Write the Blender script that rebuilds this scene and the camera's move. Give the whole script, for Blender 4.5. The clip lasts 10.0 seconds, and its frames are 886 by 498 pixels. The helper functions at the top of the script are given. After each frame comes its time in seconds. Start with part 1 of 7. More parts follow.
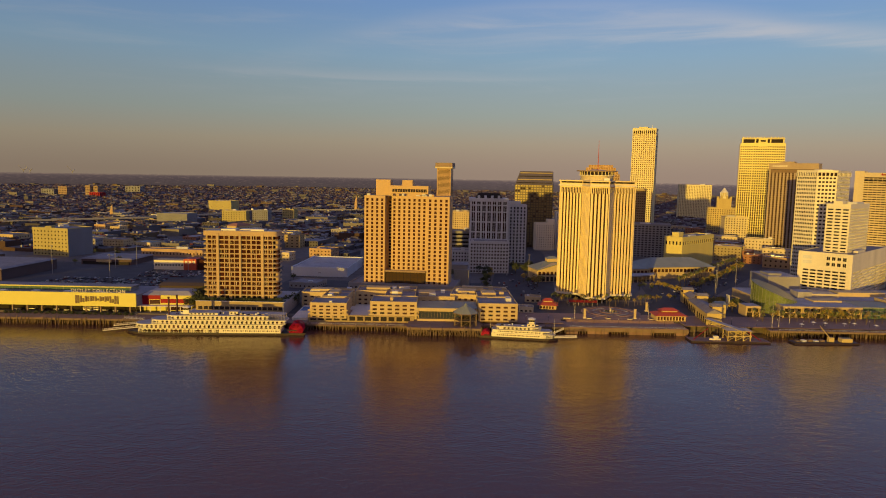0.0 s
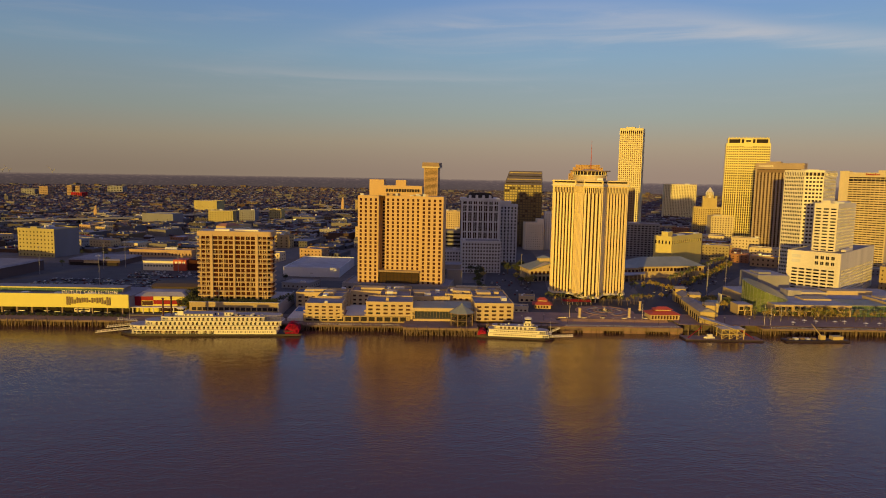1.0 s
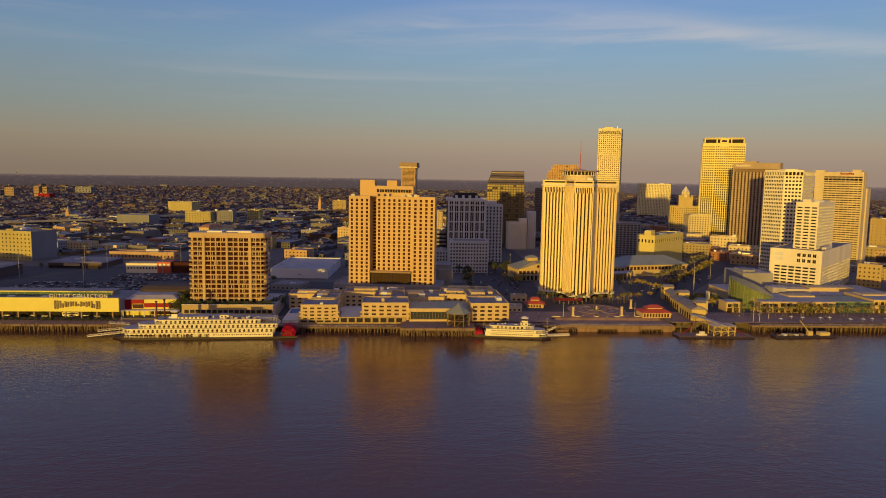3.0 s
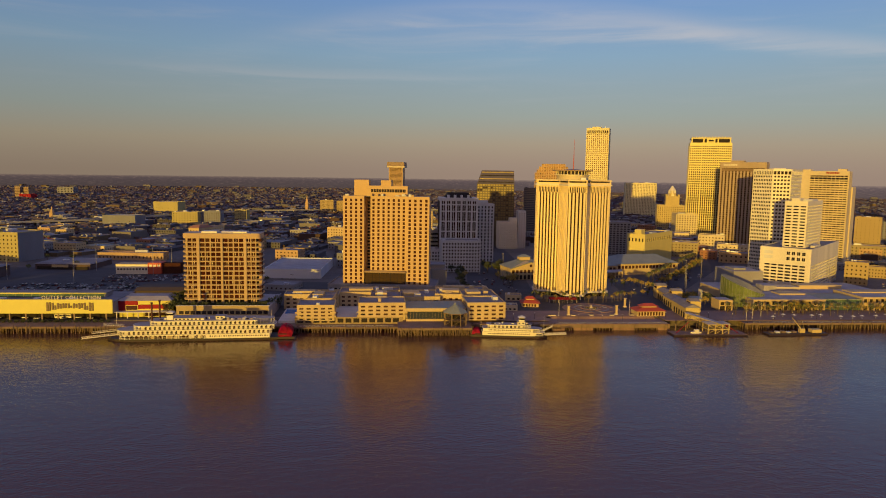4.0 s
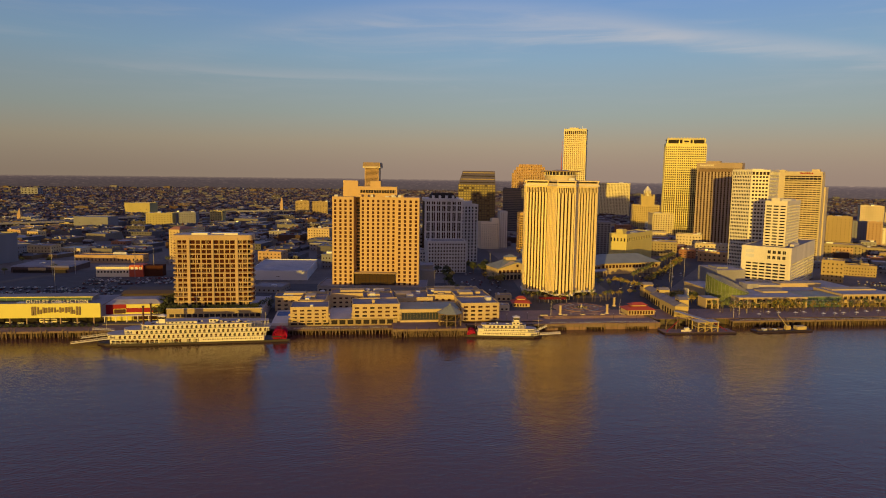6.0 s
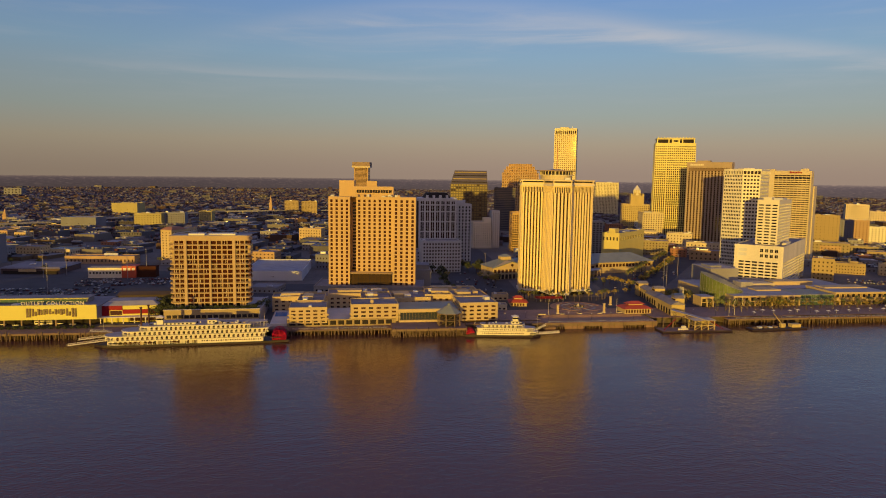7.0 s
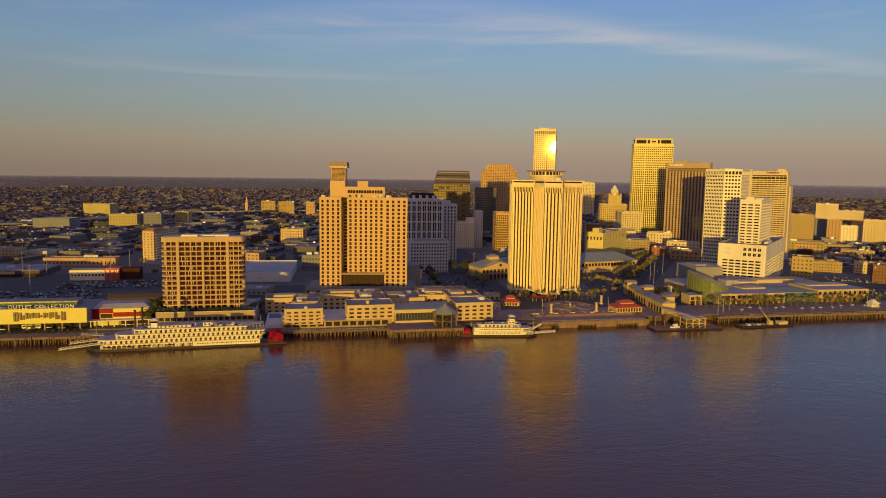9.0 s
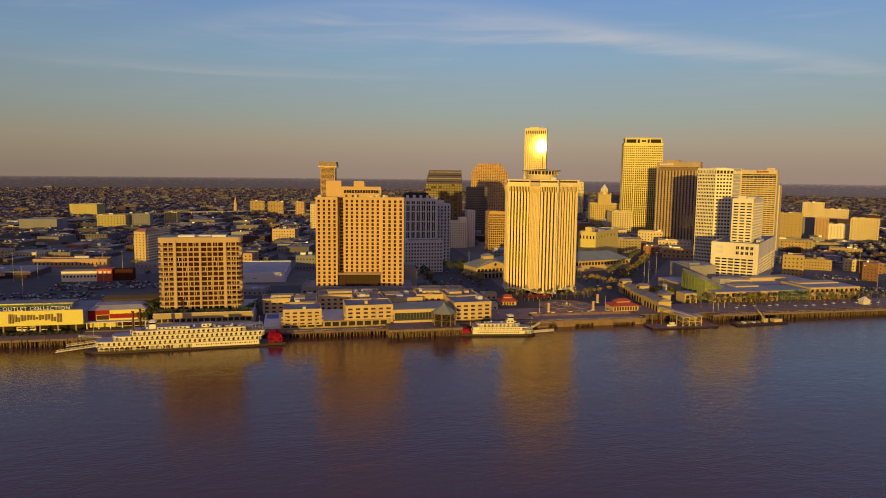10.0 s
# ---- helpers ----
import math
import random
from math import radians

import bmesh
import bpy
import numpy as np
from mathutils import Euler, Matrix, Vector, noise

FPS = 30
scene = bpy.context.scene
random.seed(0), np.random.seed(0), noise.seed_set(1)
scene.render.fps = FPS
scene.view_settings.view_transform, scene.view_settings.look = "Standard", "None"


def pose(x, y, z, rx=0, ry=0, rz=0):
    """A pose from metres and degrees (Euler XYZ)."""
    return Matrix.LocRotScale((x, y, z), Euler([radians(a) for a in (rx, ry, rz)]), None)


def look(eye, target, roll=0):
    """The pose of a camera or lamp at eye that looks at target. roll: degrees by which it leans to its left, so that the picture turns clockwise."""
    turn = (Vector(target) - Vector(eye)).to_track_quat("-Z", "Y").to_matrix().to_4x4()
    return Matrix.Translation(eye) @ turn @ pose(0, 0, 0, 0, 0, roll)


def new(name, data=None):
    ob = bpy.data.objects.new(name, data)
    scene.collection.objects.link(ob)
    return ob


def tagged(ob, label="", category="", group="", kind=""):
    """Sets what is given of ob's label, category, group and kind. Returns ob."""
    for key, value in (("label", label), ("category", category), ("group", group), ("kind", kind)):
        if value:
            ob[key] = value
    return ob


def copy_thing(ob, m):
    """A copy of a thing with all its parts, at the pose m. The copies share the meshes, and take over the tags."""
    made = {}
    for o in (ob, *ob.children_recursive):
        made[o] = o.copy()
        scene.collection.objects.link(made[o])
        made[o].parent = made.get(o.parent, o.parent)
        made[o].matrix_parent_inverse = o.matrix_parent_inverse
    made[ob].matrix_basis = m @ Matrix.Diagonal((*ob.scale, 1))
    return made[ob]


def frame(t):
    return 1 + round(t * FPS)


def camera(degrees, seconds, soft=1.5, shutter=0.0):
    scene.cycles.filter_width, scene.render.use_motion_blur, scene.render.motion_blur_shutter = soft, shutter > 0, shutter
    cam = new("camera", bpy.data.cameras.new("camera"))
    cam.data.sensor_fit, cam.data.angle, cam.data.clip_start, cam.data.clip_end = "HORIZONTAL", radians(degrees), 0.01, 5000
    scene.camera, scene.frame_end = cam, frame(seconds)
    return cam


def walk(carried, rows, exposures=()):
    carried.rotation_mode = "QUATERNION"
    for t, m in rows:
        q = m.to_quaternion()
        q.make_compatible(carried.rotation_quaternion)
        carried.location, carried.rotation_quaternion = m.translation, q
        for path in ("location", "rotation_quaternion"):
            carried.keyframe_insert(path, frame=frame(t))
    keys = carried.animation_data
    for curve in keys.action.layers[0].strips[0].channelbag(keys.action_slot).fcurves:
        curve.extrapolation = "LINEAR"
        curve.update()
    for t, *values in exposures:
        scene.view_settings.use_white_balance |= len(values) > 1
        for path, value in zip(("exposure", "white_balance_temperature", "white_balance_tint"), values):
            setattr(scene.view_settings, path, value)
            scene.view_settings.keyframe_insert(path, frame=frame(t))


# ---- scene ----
cam = camera(66.1, 10.0, soft=1.0)
PATH = [
    (0, (-9.053, 0.005, 116.317), (-9.065, 1.993, 116.099), 1.1),
    (0.5, (-13.485, 0.027, 116.302), (-13.473, 2.015, 116.084), 1.1),
    (1, (-17.967, 0.019, 116.305), (-17.932, 2.007, 116.087), 1.1),
    (1.5, (-22.497, -0.008, 116.328), (-22.442, 1.979, 116.11), 1.1),
    (2, (-27.03, -0.018, 116.36), (-26.953, 1.968, 116.142), 1.0),
    (2.5, (-31.527, 0.013, 116.404), (-31.43, 1.999, 116.187), 1.0),
    (4, (-44.949, 0.374, 116.606), (-44.786, 2.355, 116.388), 0.9),
    (4.5, (-49.427, 0.638, 116.648), (-49.241, 2.618, 116.431), 0.9),
    (5, (-53.876, 1.033, 116.692), (-53.666, 3.01, 116.474), 0.9),
    (5.5, (-58.293, 1.512, 116.716), (-58.062, 3.487, 116.499), 0.9),
    (7, (-71.691, 3.112, 116.855), (-71.402, 5.079, 116.638), 0.8),
    (7.5, (-76.18, 3.69, 116.873), (-75.869, 5.654, 116.655), 0.8),
    (8, (-80.666, 4.321, 116.868), (-80.334, 6.281, 116.651), 0.8),
    (8.5, (-85.112, 5.03, 116.877), (-84.761, 6.987, 116.661), 0.8),
    (9, (-89.505, 5.759, 116.891), (-89.134, 7.713, 116.675), 0.8),
    (9.5, (-93.85, 6.507, 116.91), (-93.46, 8.457, 116.694), 0.7),
    (10, (-98.161, 7.251, 116.939), (-97.752, 9.197, 116.722), 0.7),
]
walk(cam, [(t, look(eye, target, roll)) for t, eye, target, roll in PATH])

# ---- light ----
SUN_TURN, SUN_UP = 24.2, 2.4          # degrees: the light travels to the right of straight ahead, almost level
world = bpy.data.worlds.new("world")
scene.world = world
world.use_nodes = True
wn, wl = world.node_tree.nodes, world.node_tree.links
wn.clear()
sky = wn.new("ShaderNodeTexSky")
sky.sky_type, sky.sun_disc = "NISHITA", False
sky.sun_elevation, sky.sun_rotation = radians(SUN_UP), radians(180 + SUN_TURN)
sky.altitude, sky.air_density, sky.dust_density, sky.ozone_density = 100, 1.0, 2.0, 2.0
geo = wn.new("ShaderNodeTexCoord")
sep = wn.new("ShaderNodeSeparateXYZ")
wl.new(geo.outputs["Generated"], sep.inputs[0])


def calc(op, a, b=None, c=None):
    """A math node; its inputs are numbers or sockets."""
    k = wn.new("ShaderNodeMath")
    k.operation = op
    for i, v in enumerate((a, b, c)):
        if v is None:
            continue
        if isinstance(v, (int, float)):
            k.inputs[i].default_value = v
        else:
            wl.new(v, k.inputs[i])
    return k.outputs[0]


def ease(v, a, b, x=0.0, y=1.0):
    k = wn.new("ShaderNodeMapRange")
    k.interpolation_type = "SMOOTHSTEP"
    for name, value in (("From Min", a), ("From Max", b), ("To Min", x), ("To Max", y)):
        k.inputs[name].default_value = value
    wl.new(v, k.inputs["Value"])
    return k.outputs[0]


def blend(f, a, b):
    k = wn.new("ShaderNodeMix")
    k.data_type = "RGBA"
    for name, v in (("Factor", f), ("A", a), ("B", b)):
        if isinstance(v, tuple):
            k.inputs[name].default_value = v
        else:
            wl.new(v, k.inputs[name])
    return k.outputs["Result"]


X, Y, Z = sep.outputs
# dusk colours by height above the horizon
ramp = wn.new("ShaderNodeValToRGB")
ramp.color_ramp.elements[0].position, ramp.color_ramp.elements[0].color = 0.0, (0.298, 0.226, 0.166, 1)
ramp.color_ramp.elements[1].position, ramp.color_ramp.elements[1].color = 1.0, (0.172, 0.182, 0.415, 1)
for at, colour in ((0.045, (0.325, 0.276, 0.212, 1)), (0.085, (0.264, 0.294, 0.286, 1)), (0.125, (0.232, 0.295, 0.345, 1)), (0.165, (0.195, 0.300, 0.420, 1)), (0.235, (0.138, 0.245, 0.470, 1)), (0.45, (0.148, 0.150, 0.318, 1)), (0.62, (0.168, 0.176, 0.390, 1))):
    e = ramp.color_ramp.elements.new(at)
    e.color = colour
wl.new(Z, ramp.inputs[0])
# the sky towards the low sun is warm and bright
towards = calc("ADD", calc("MULTIPLY", X, -math.sin(radians(SUN_TURN))), calc("MULTIPLY", Y, -math.cos(radians(SUN_TURN))))
glow = calc("MULTIPLY", ease(towards, -0.2, 1.0), ease(Z, 0.0, 0.75, 1.0, 0.0))
mauve = calc("MULTIPLY", ease(X, -0.45, 0.25, 0.0, 0.35), ease(Z, 0.0, 0.085, 1.0, 0.0))
tone = blend(glow, blend(mauve, ramp.outputs[0], (0.345, 0.238, 0.205, 1)), (0.62, 0.33, 0.11, 1))
# darker away to the left of the view
side = ease(X, -0.62, 0.35, 0.77, 1.03)
# thin cirrus: three curved veils, frayed by stretched noise
cmap = wn.new("ShaderNodeMapping")
cmap.inputs["Rotation"].default_value = (0.0, radians(5), 0.0)
cmap.inputs["Scale"].default_value = (1.6, 1.6, 16.0)
wl.new(geo.outputs["Generated"], cmap.inputs["Vector"])
cirrus = wn.new("ShaderNodeTexNoise")
cirrus.inputs["Scale"].default_value, cirrus.inputs["Detail"].default_value, cirrus.inputs["Roughness"].default_value = 2.6, 8, 0.6
cirrus.inputs["Distortion"].default_value = 0.5
wl.new(cmap.outputs[0], cirrus.inputs["Vector"])
fray = cirrus.outputs["Fac"]
ahead = calc("GREATER_THAN", Y, 0.15)
safe = calc("MAXIMUM", Y, 0.15)
az, el = calc("DIVIDE", X, safe), calc("DIVIDE", Z, safe)
veil = 0.0
for q0, q1, q2, wide, strength, a0, a1_, b0, b1_ in ((0.182, 0.136, -0.145, 0.024, 0.36, -0.15, 0.30, 1.3, 0.9), (0.2157, 0.148, -0.30, 0.030, 0.36, -0.35, 0.05, 0.75, 0.35), (0.1388, -0.0153, 0.026, 0.011, 0.18, -0.5, -0.2, 0.35, 0.0)):
    line = calc("MULTIPLY_ADD", calc("MULTIPLY", az, az), q2, calc("MULTIPLY_ADD", az, q1, q0))
    off = calc("ABSOLUTE", calc("SUBTRACT", calc("ADD", el, calc("MULTIPLY_ADD", fray, 0.05, -0.025)), line))
    band = calc("MULTIPLY", calc("MULTIPLY", ease(off, 0.0, wide, strength, 0.0), ease(az, a0, a1_)), ease(az, b1_, b0, 1.0, 0.0))
    veil = calc("ADD", calc("MULTIPLY", band, ease(fray, 0.32, 0.62, 0.35, 1.0)), veil)
veil = calc("ADD", calc("MULTIPLY", veil, ahead), calc("MULTIPLY", ease(fray, 0.48, 0.78, 0.0, 0.16), ease(Z, 0.05, 0.16)))
cloudy = blend(veil, tone, (0.46, 0.43, 0.45, 1))
bg_sky, bg_tone, both = wn.new("ShaderNodeBackground"), wn.new("ShaderNodeBackground"), wn.new("ShaderNodeAddShader")
wl.new(sky.outputs[0], bg_sky.inputs[0])
bg_sky.inputs[1].default_value = 0.05
wl.new(cloudy, bg_tone.inputs[0])
wl.new(side, bg_tone.inputs[1])
out = wn.new("ShaderNodeOutputWorld")
wl.new(bg_sky.outputs[0], both.inputs[0])
wl.new(bg_tone.outputs[0], both.inputs[1])
wl.new(both.outputs[0], out.inputs[0])

sun = new("sun", bpy.data.lights.new("sun", "SUN"))
sun.data.energy, sun.data.angle, sun.data.color = 4.2, radians(0.6), (1.0, 0.622, 0.088)
ray = Vector((math.sin(radians(SUN_TURN)) * math.cos(radians(SUN_UP)), math.cos(radians(SUN_TURN)) * math.cos(radians(SUN_UP)), -math.sin(radians(SUN_UP))))
sun.rotation_euler = ray.to_track_quat("-Z", "Y").to_euler()
sun.location = (-300, -600, 200)
scene.view_settings.exposure = 0.0

# ---- materials ----
MATS = {}


def mat(name, colour, rough=0.75, metal=0.0, spread=0.22, grain=0.6, stain=18.0, bump=0.15, bump_depth=0.05, streak=1.0, piece=0.0, island=0.0, spec=0.5):
    """A procedural surface: stains of `stain` metres, grain of `grain` metres, a fine relief; streak > 1 draws the stains out downwards."""
    if name in MATS:
        return MATS[name]
    m = bpy.data.materials.new(name)
    m.use_nodes = True
    n, l = m.node_tree.nodes, m.node_tree.links
    b = n["Principled BSDF"]
    b.inputs["Roughness"].default_value, b.inputs["Metallic"].default_value = rough, metal
    b.inputs["Specular IOR Level"].default_value = spec
    g = n.new("ShaderNodeNewGeometry")
    mp = n.new("ShaderNodeMapping")
    mp.inputs["Scale"].default_value = (1, 1, 1 / streak)
    l.new(g.outputs["Position"], mp.inputs["Vector"])
    big, small = n.new("ShaderNodeTexNoise"), n.new("ShaderNodeTexNoise")
    big.inputs["Scale"].default_value, big.inputs["Detail"].default_value = 1 / stain, 5
    small.inputs["Scale"].default_value, small.inputs["Detail"].default_value = 1 / grain, 3
    l.new(mp.outputs[0], big.inputs["Vector"])
    l.new(g.outputs["Position"], small.inputs["Vector"])
    add = n.new("ShaderNodeMath")
    add.operation = "ADD"
    l.new(big.outputs["Fac"], add.inputs[0])
    l.new(small.outputs["Fac"], add.inputs[1])
    last = add
    for amount, source in ((piece, "ob"), (island, "is")):
        if amount:
            src = n.new("ShaderNodeObjectInfo").outputs["Random"] if source == "ob" else g.outputs["Random Per Island"]
            k = n.new("ShaderNodeMath")
            k.operation = "MULTIPLY_ADD"
            k.inputs[1].default_value = amount
            l.new(src, k.inputs[0])
            l.new(last.outputs[0], k.inputs[2])
            last = k
    mr = n.new("ShaderNodeMapRange")
    mr.inputs["From Min"].default_value, mr.inputs["From Max"].default_value = 0.6, 1.4 + piece + island
    mr.inputs["To Min"].default_value, mr.inputs["To Max"].default_value = 1 - spread, 1 + spread
    l.new(last.outputs[0], mr.inputs["Value"])
    vm = n.new("ShaderNodeVectorMath")
    vm.operation = "MULTIPLY"
    vm.inputs[0].default_value = colour
    l.new(mr.outputs[0], vm.inputs[1])
    l.new(vm.outputs[0], b.inputs["Base Color"])
    rr = n.new("ShaderNodeMapRange")
    rr.inputs["To Min"].default_value, rr.inputs["To Max"].default_value = rough * 0.88, min(1, rough * 1.12)
    l.new(small.outputs["Fac"], rr.inputs["Value"])
    l.new(rr.outputs[0], b.inputs["Roughness"])
    if bump:
        bp = n.new("ShaderNodeBump")
        bp.inputs["Strength"].default_value, bp.inputs["Distance"].default_value = bump, bump_depth
        l.new(small.outputs["Fac"], bp.inputs["Height"])
        l.new(bp.outputs[0], b.inputs["Normal"])
    MATS[name] = m
    return m


def tones(name, colours, rough=0.85, spread=0.2):
    """A surface whose separate pieces take one of several colours each."""
    m = mat(name, (1, 1, 1), rough, spread=spread, stain=40, grain=2, bump=0, spec=0.1)
    n, l = m.node_tree.nodes, m.node_tree.links
    r = n.new("ShaderNodeValToRGB")
    r.color_ramp.interpolation = "CONSTANT"
    while len(r.color_ramp.elements) < len(colours):
        r.color_ramp.elements.new(0.5)
    for i, c in enumerate(colours):
        r.color_ramp.elements[i].position = i / len(colours)
        r.color_ramp.elements[i].color = (*c, 1)
    l.new([k for k in n if k.type == "NEW_GEOMETRY"][0].outputs["Random Per Island"], r.inputs[0])
    v = [k for k in n if k.type == "VECT_MATH"][0]
    l.new(r.outputs[0], v.inputs[0])
    return m


concrete = mat("concrete_pale", (0.62, 0.57, 0.47), streak=6)
rib_white = mat("rib_concrete", (0.74, 0.585, 0.30), 0.6, streak=14, piece=0.25, spread=0.14)
precast = mat("precast_tan", (0.50, 0.342, 0.165), 0.75, streak=5, spread=0.14)
precast_dim = mat("precast_brown", (0.27, 0.19, 0.12), 0.8, streak=5)
gold_panel = mat("gold_panel", (0.60, 0.51, 0.17), 0.45, streak=6, spread=0.12)
gold_block = mat("gold_anodised", (0.52, 0.33, 0.10), 0.35, 0.2, streak=6)
olive_panel = mat("olive_panel", (0.060, 0.046, 0.026), 0.6, streak=5)
# grey-brown panel; the banded tower's shade is put into this dark colour
shade_panel = mat("grey_brown_shade", (0.115, 0.098, 0.092), 0.7, streak=5)
stucco = mat("stucco_cream", (0.48, 0.365, 0.195), 0.8, streak=3)
white_paint = mat("white_paint", (0.66, 0.61, 0.48), 0.5, streak=4, spread=0.1, stain=8)
grey_white = mat("grey_white", (0.52, 0.52, 0.52), 0.7, streak=5)
stone_grey = mat("stone_grey", (0.25, 0.24, 0.24), 0.75, streak=4)
stone_warm = mat("stone_warm", (0.55, 0.46, 0.30), 0.75, streak=4)
slim_stone = mat("slim_stone", (0.62, 0.545, 0.30), 0.6, streak=8, spread=0.12)
limestone = mat("limestone", (0.55, 0.455, 0.26), 0.75, streak=4)
apartment_tan = mat("concrete_tan", (0.42, 0.30, 0.165), 0.8, streak=5, spread=0.16)
taupe_pier = mat("taupe_precast", (0.37, 0.285, 0.20), 0.8, streak=5)
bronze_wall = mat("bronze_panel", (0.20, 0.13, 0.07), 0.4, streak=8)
# near-black for dark parts; openings and recesses take their inner shade from it
dark_panel = mat("dark_panel", (0.032, 0.027, 0.025), 0.85, spec=0.1)
ochre_gold = mat("ochre_gold", (0.46, 0.355, 0.15), 0.8, streak=4)
ochre_dim = mat("ochre_stucco", (0.35, 0.265, 0.125), 0.85, streak=4)
stone_dim = mat("olive_stone", (0.30, 0.245, 0.135), 0.85, streak=4)
hull_brown = mat("brown_cladding", (0.055, 0.038, 0.028), 0.85)
brick = mat("brick_brown", (0.30, 0.14, 0.08), 0.85)
# dark brown for panes; stands for shade in loggias, open deck, shed rear
pane_shade = mat("pane_shade_brown", (0.062, 0.024, 0.015), 0.9, spec=0.05)
earth = mat("dry_ground", (0.115, 0.094, 0.080), 0.95, stain=45, grain=4, spread=0.45)
brick_tan = mat("brick_tan", (0.42, 0.28, 0.15), 0.85)
roof_grey = mat("roof_membrane", (0.20, 0.185, 0.19), 0.9, stain=9, spread=0.35)
roof_pale = mat("roof_gravel", (0.32, 0.30, 0.30), 0.9, stain=9, spread=0.3)
drum_cover = mat("drum_roof_glass", (0.13, 0.16, 0.12), 0.35, spread=0.3, stain=7)
roof_green = mat("roof_metal_green", (0.20, 0.22, 0.18), 0.55, stain=12)
red_roof = mat("roof_red", (0.38, 0.055, 0.022), 0.7)
red_paint = mat("red_paint", (0.24, 0.006, 0.014), 0.6, spec=0.2)
wheel_red = mat("wheel_red", (0.40, 0.006, 0.045), 0.6, spec=0.2)
funnel_brown = mat("funnel_brown", (0.060, 0.016, 0.012), 0.6)
sign_yellow = mat("stucco_yellow", (0.60, 0.545, 0.13), 0.75, spread=0.05, stain=6, bump=0.05)
bronze_letter = mat("bronze_letter", (0.095, 0.050, 0.030), 0.5)
# dark blue-grey; on several blocks their shade is put into this colour
slate_shade = mat("slate_blue_shade", (0.17, 0.175, 0.20), 0.75, streak=4, spread=0.15)
slab_gold = mat("slab_gold", (0.36, 0.31, 0.125), 0.8, streak=5)
pale_clad = mat("pale_cladding", (0.56, 0.58, 0.62), 0.7, streak=4, spread=0.1)
orange_paint = mat("orange_paint", (0.42, 0.065, 0.03), 0.6)
asphalt = mat("asphalt", (0.050, 0.044, 0.046), 0.9, stain=14, spread=0.45)
paving = mat("paving", (0.255, 0.158, 0.115), 0.85, stain=12, spread=0.3)
timber = mat("wharf_timber", (0.16, 0.112, 0.075), 0.9, piece=0.6, spread=0.4, stain=4)
deck = mat("wharf_deck", (0.205, 0.128, 0.092), 0.9, stain=8, spread=0.35)
steel = mat("steel_galvanised", (0.55, 0.55, 0.55), 0.45, 0.3)
black_paint = mat("black_paint", (0.015, 0.013, 0.013), 0.5)
hull_red = mat("hull_red", (0.022, 0.012, 0.011), 0.6)
grass = mat("grass", (0.06, 0.075, 0.025), 0.95, stain=6, spread=0.4)
bark = mat("bark", (0.10, 0.075, 0.05), 0.95)
leaf = mat("leaf_green", (0.12, 0.13, 0.035), 0.8, spread=0.5, island=0.8, stain=5)
leaf_gold = mat("leaf_gold", (0.30, 0.22, 0.045), 0.8, spread=0.5, island=0.8, stain=5)
leaf_dark = mat("leaf_dark", (0.045, 0.055, 0.022), 0.85, spread=0.5, island=0.8, stain=5)
glass_dark = mat("glass_dark", (0.020, 0.018, 0.018), 0.045, spread=0.5, piece=1.0, bump=0.0, spec=0.6)
strip_glass = mat("strip_glass", (0.034, 0.019, 0.010), 0.7, spread=0.5, grain=3.0, stain=9, bump=0.0, spec=0.08)
glass_brown = mat("glass_brown", (0.07, 0.034, 0.02), 0.05, spread=0.55, piece=1.0, bump=0.0)
glass_mirror = mat("glass_mirror", (0.15, 0.105, 0.05), 0.025, 0.9, spread=0.15, piece=0.5, bump=0.0, stain=6)
glass_gold = mat("glass_gold", (0.36, 0.25, 0.10), 0.07, 0.75, spread=0.15, piece=0.5, bump=0.05, stain=6)
glass_bronze = mat("glass_bronze", (0.07, 0.045, 0.025), 0.06, 0.2, spread=0.3, piece=0.8, bump=0.0)
glass_green = mat("glass_green", (0.10, 0.17, 0.11), 0.06, 0.2, spread=0.3, piece=0.6, bump=0.0)
pool_blue = mat("pool_blue", (0.06, 0.22, 0.50), 0.1, spread=0.15, bump=0.0)
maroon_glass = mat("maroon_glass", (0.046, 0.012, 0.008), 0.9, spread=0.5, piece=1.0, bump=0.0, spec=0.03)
glass_olive = mat("glass_olive", (0.15, 0.115, 0.045), 0.3, 0.3, spread=0.3, piece=0.6, bump=0.0)
glass_lime = mat("glass_lime", (0.17, 0.21, 0.075), 0.10, 0.2, spread=0.3, bump=0.0, stain=5)
glass_blue = mat("glass_blue", (0.05, 0.06, 0.08), 0.06, 0.1, spread=0.3, piece=0.8, bump=0.0)

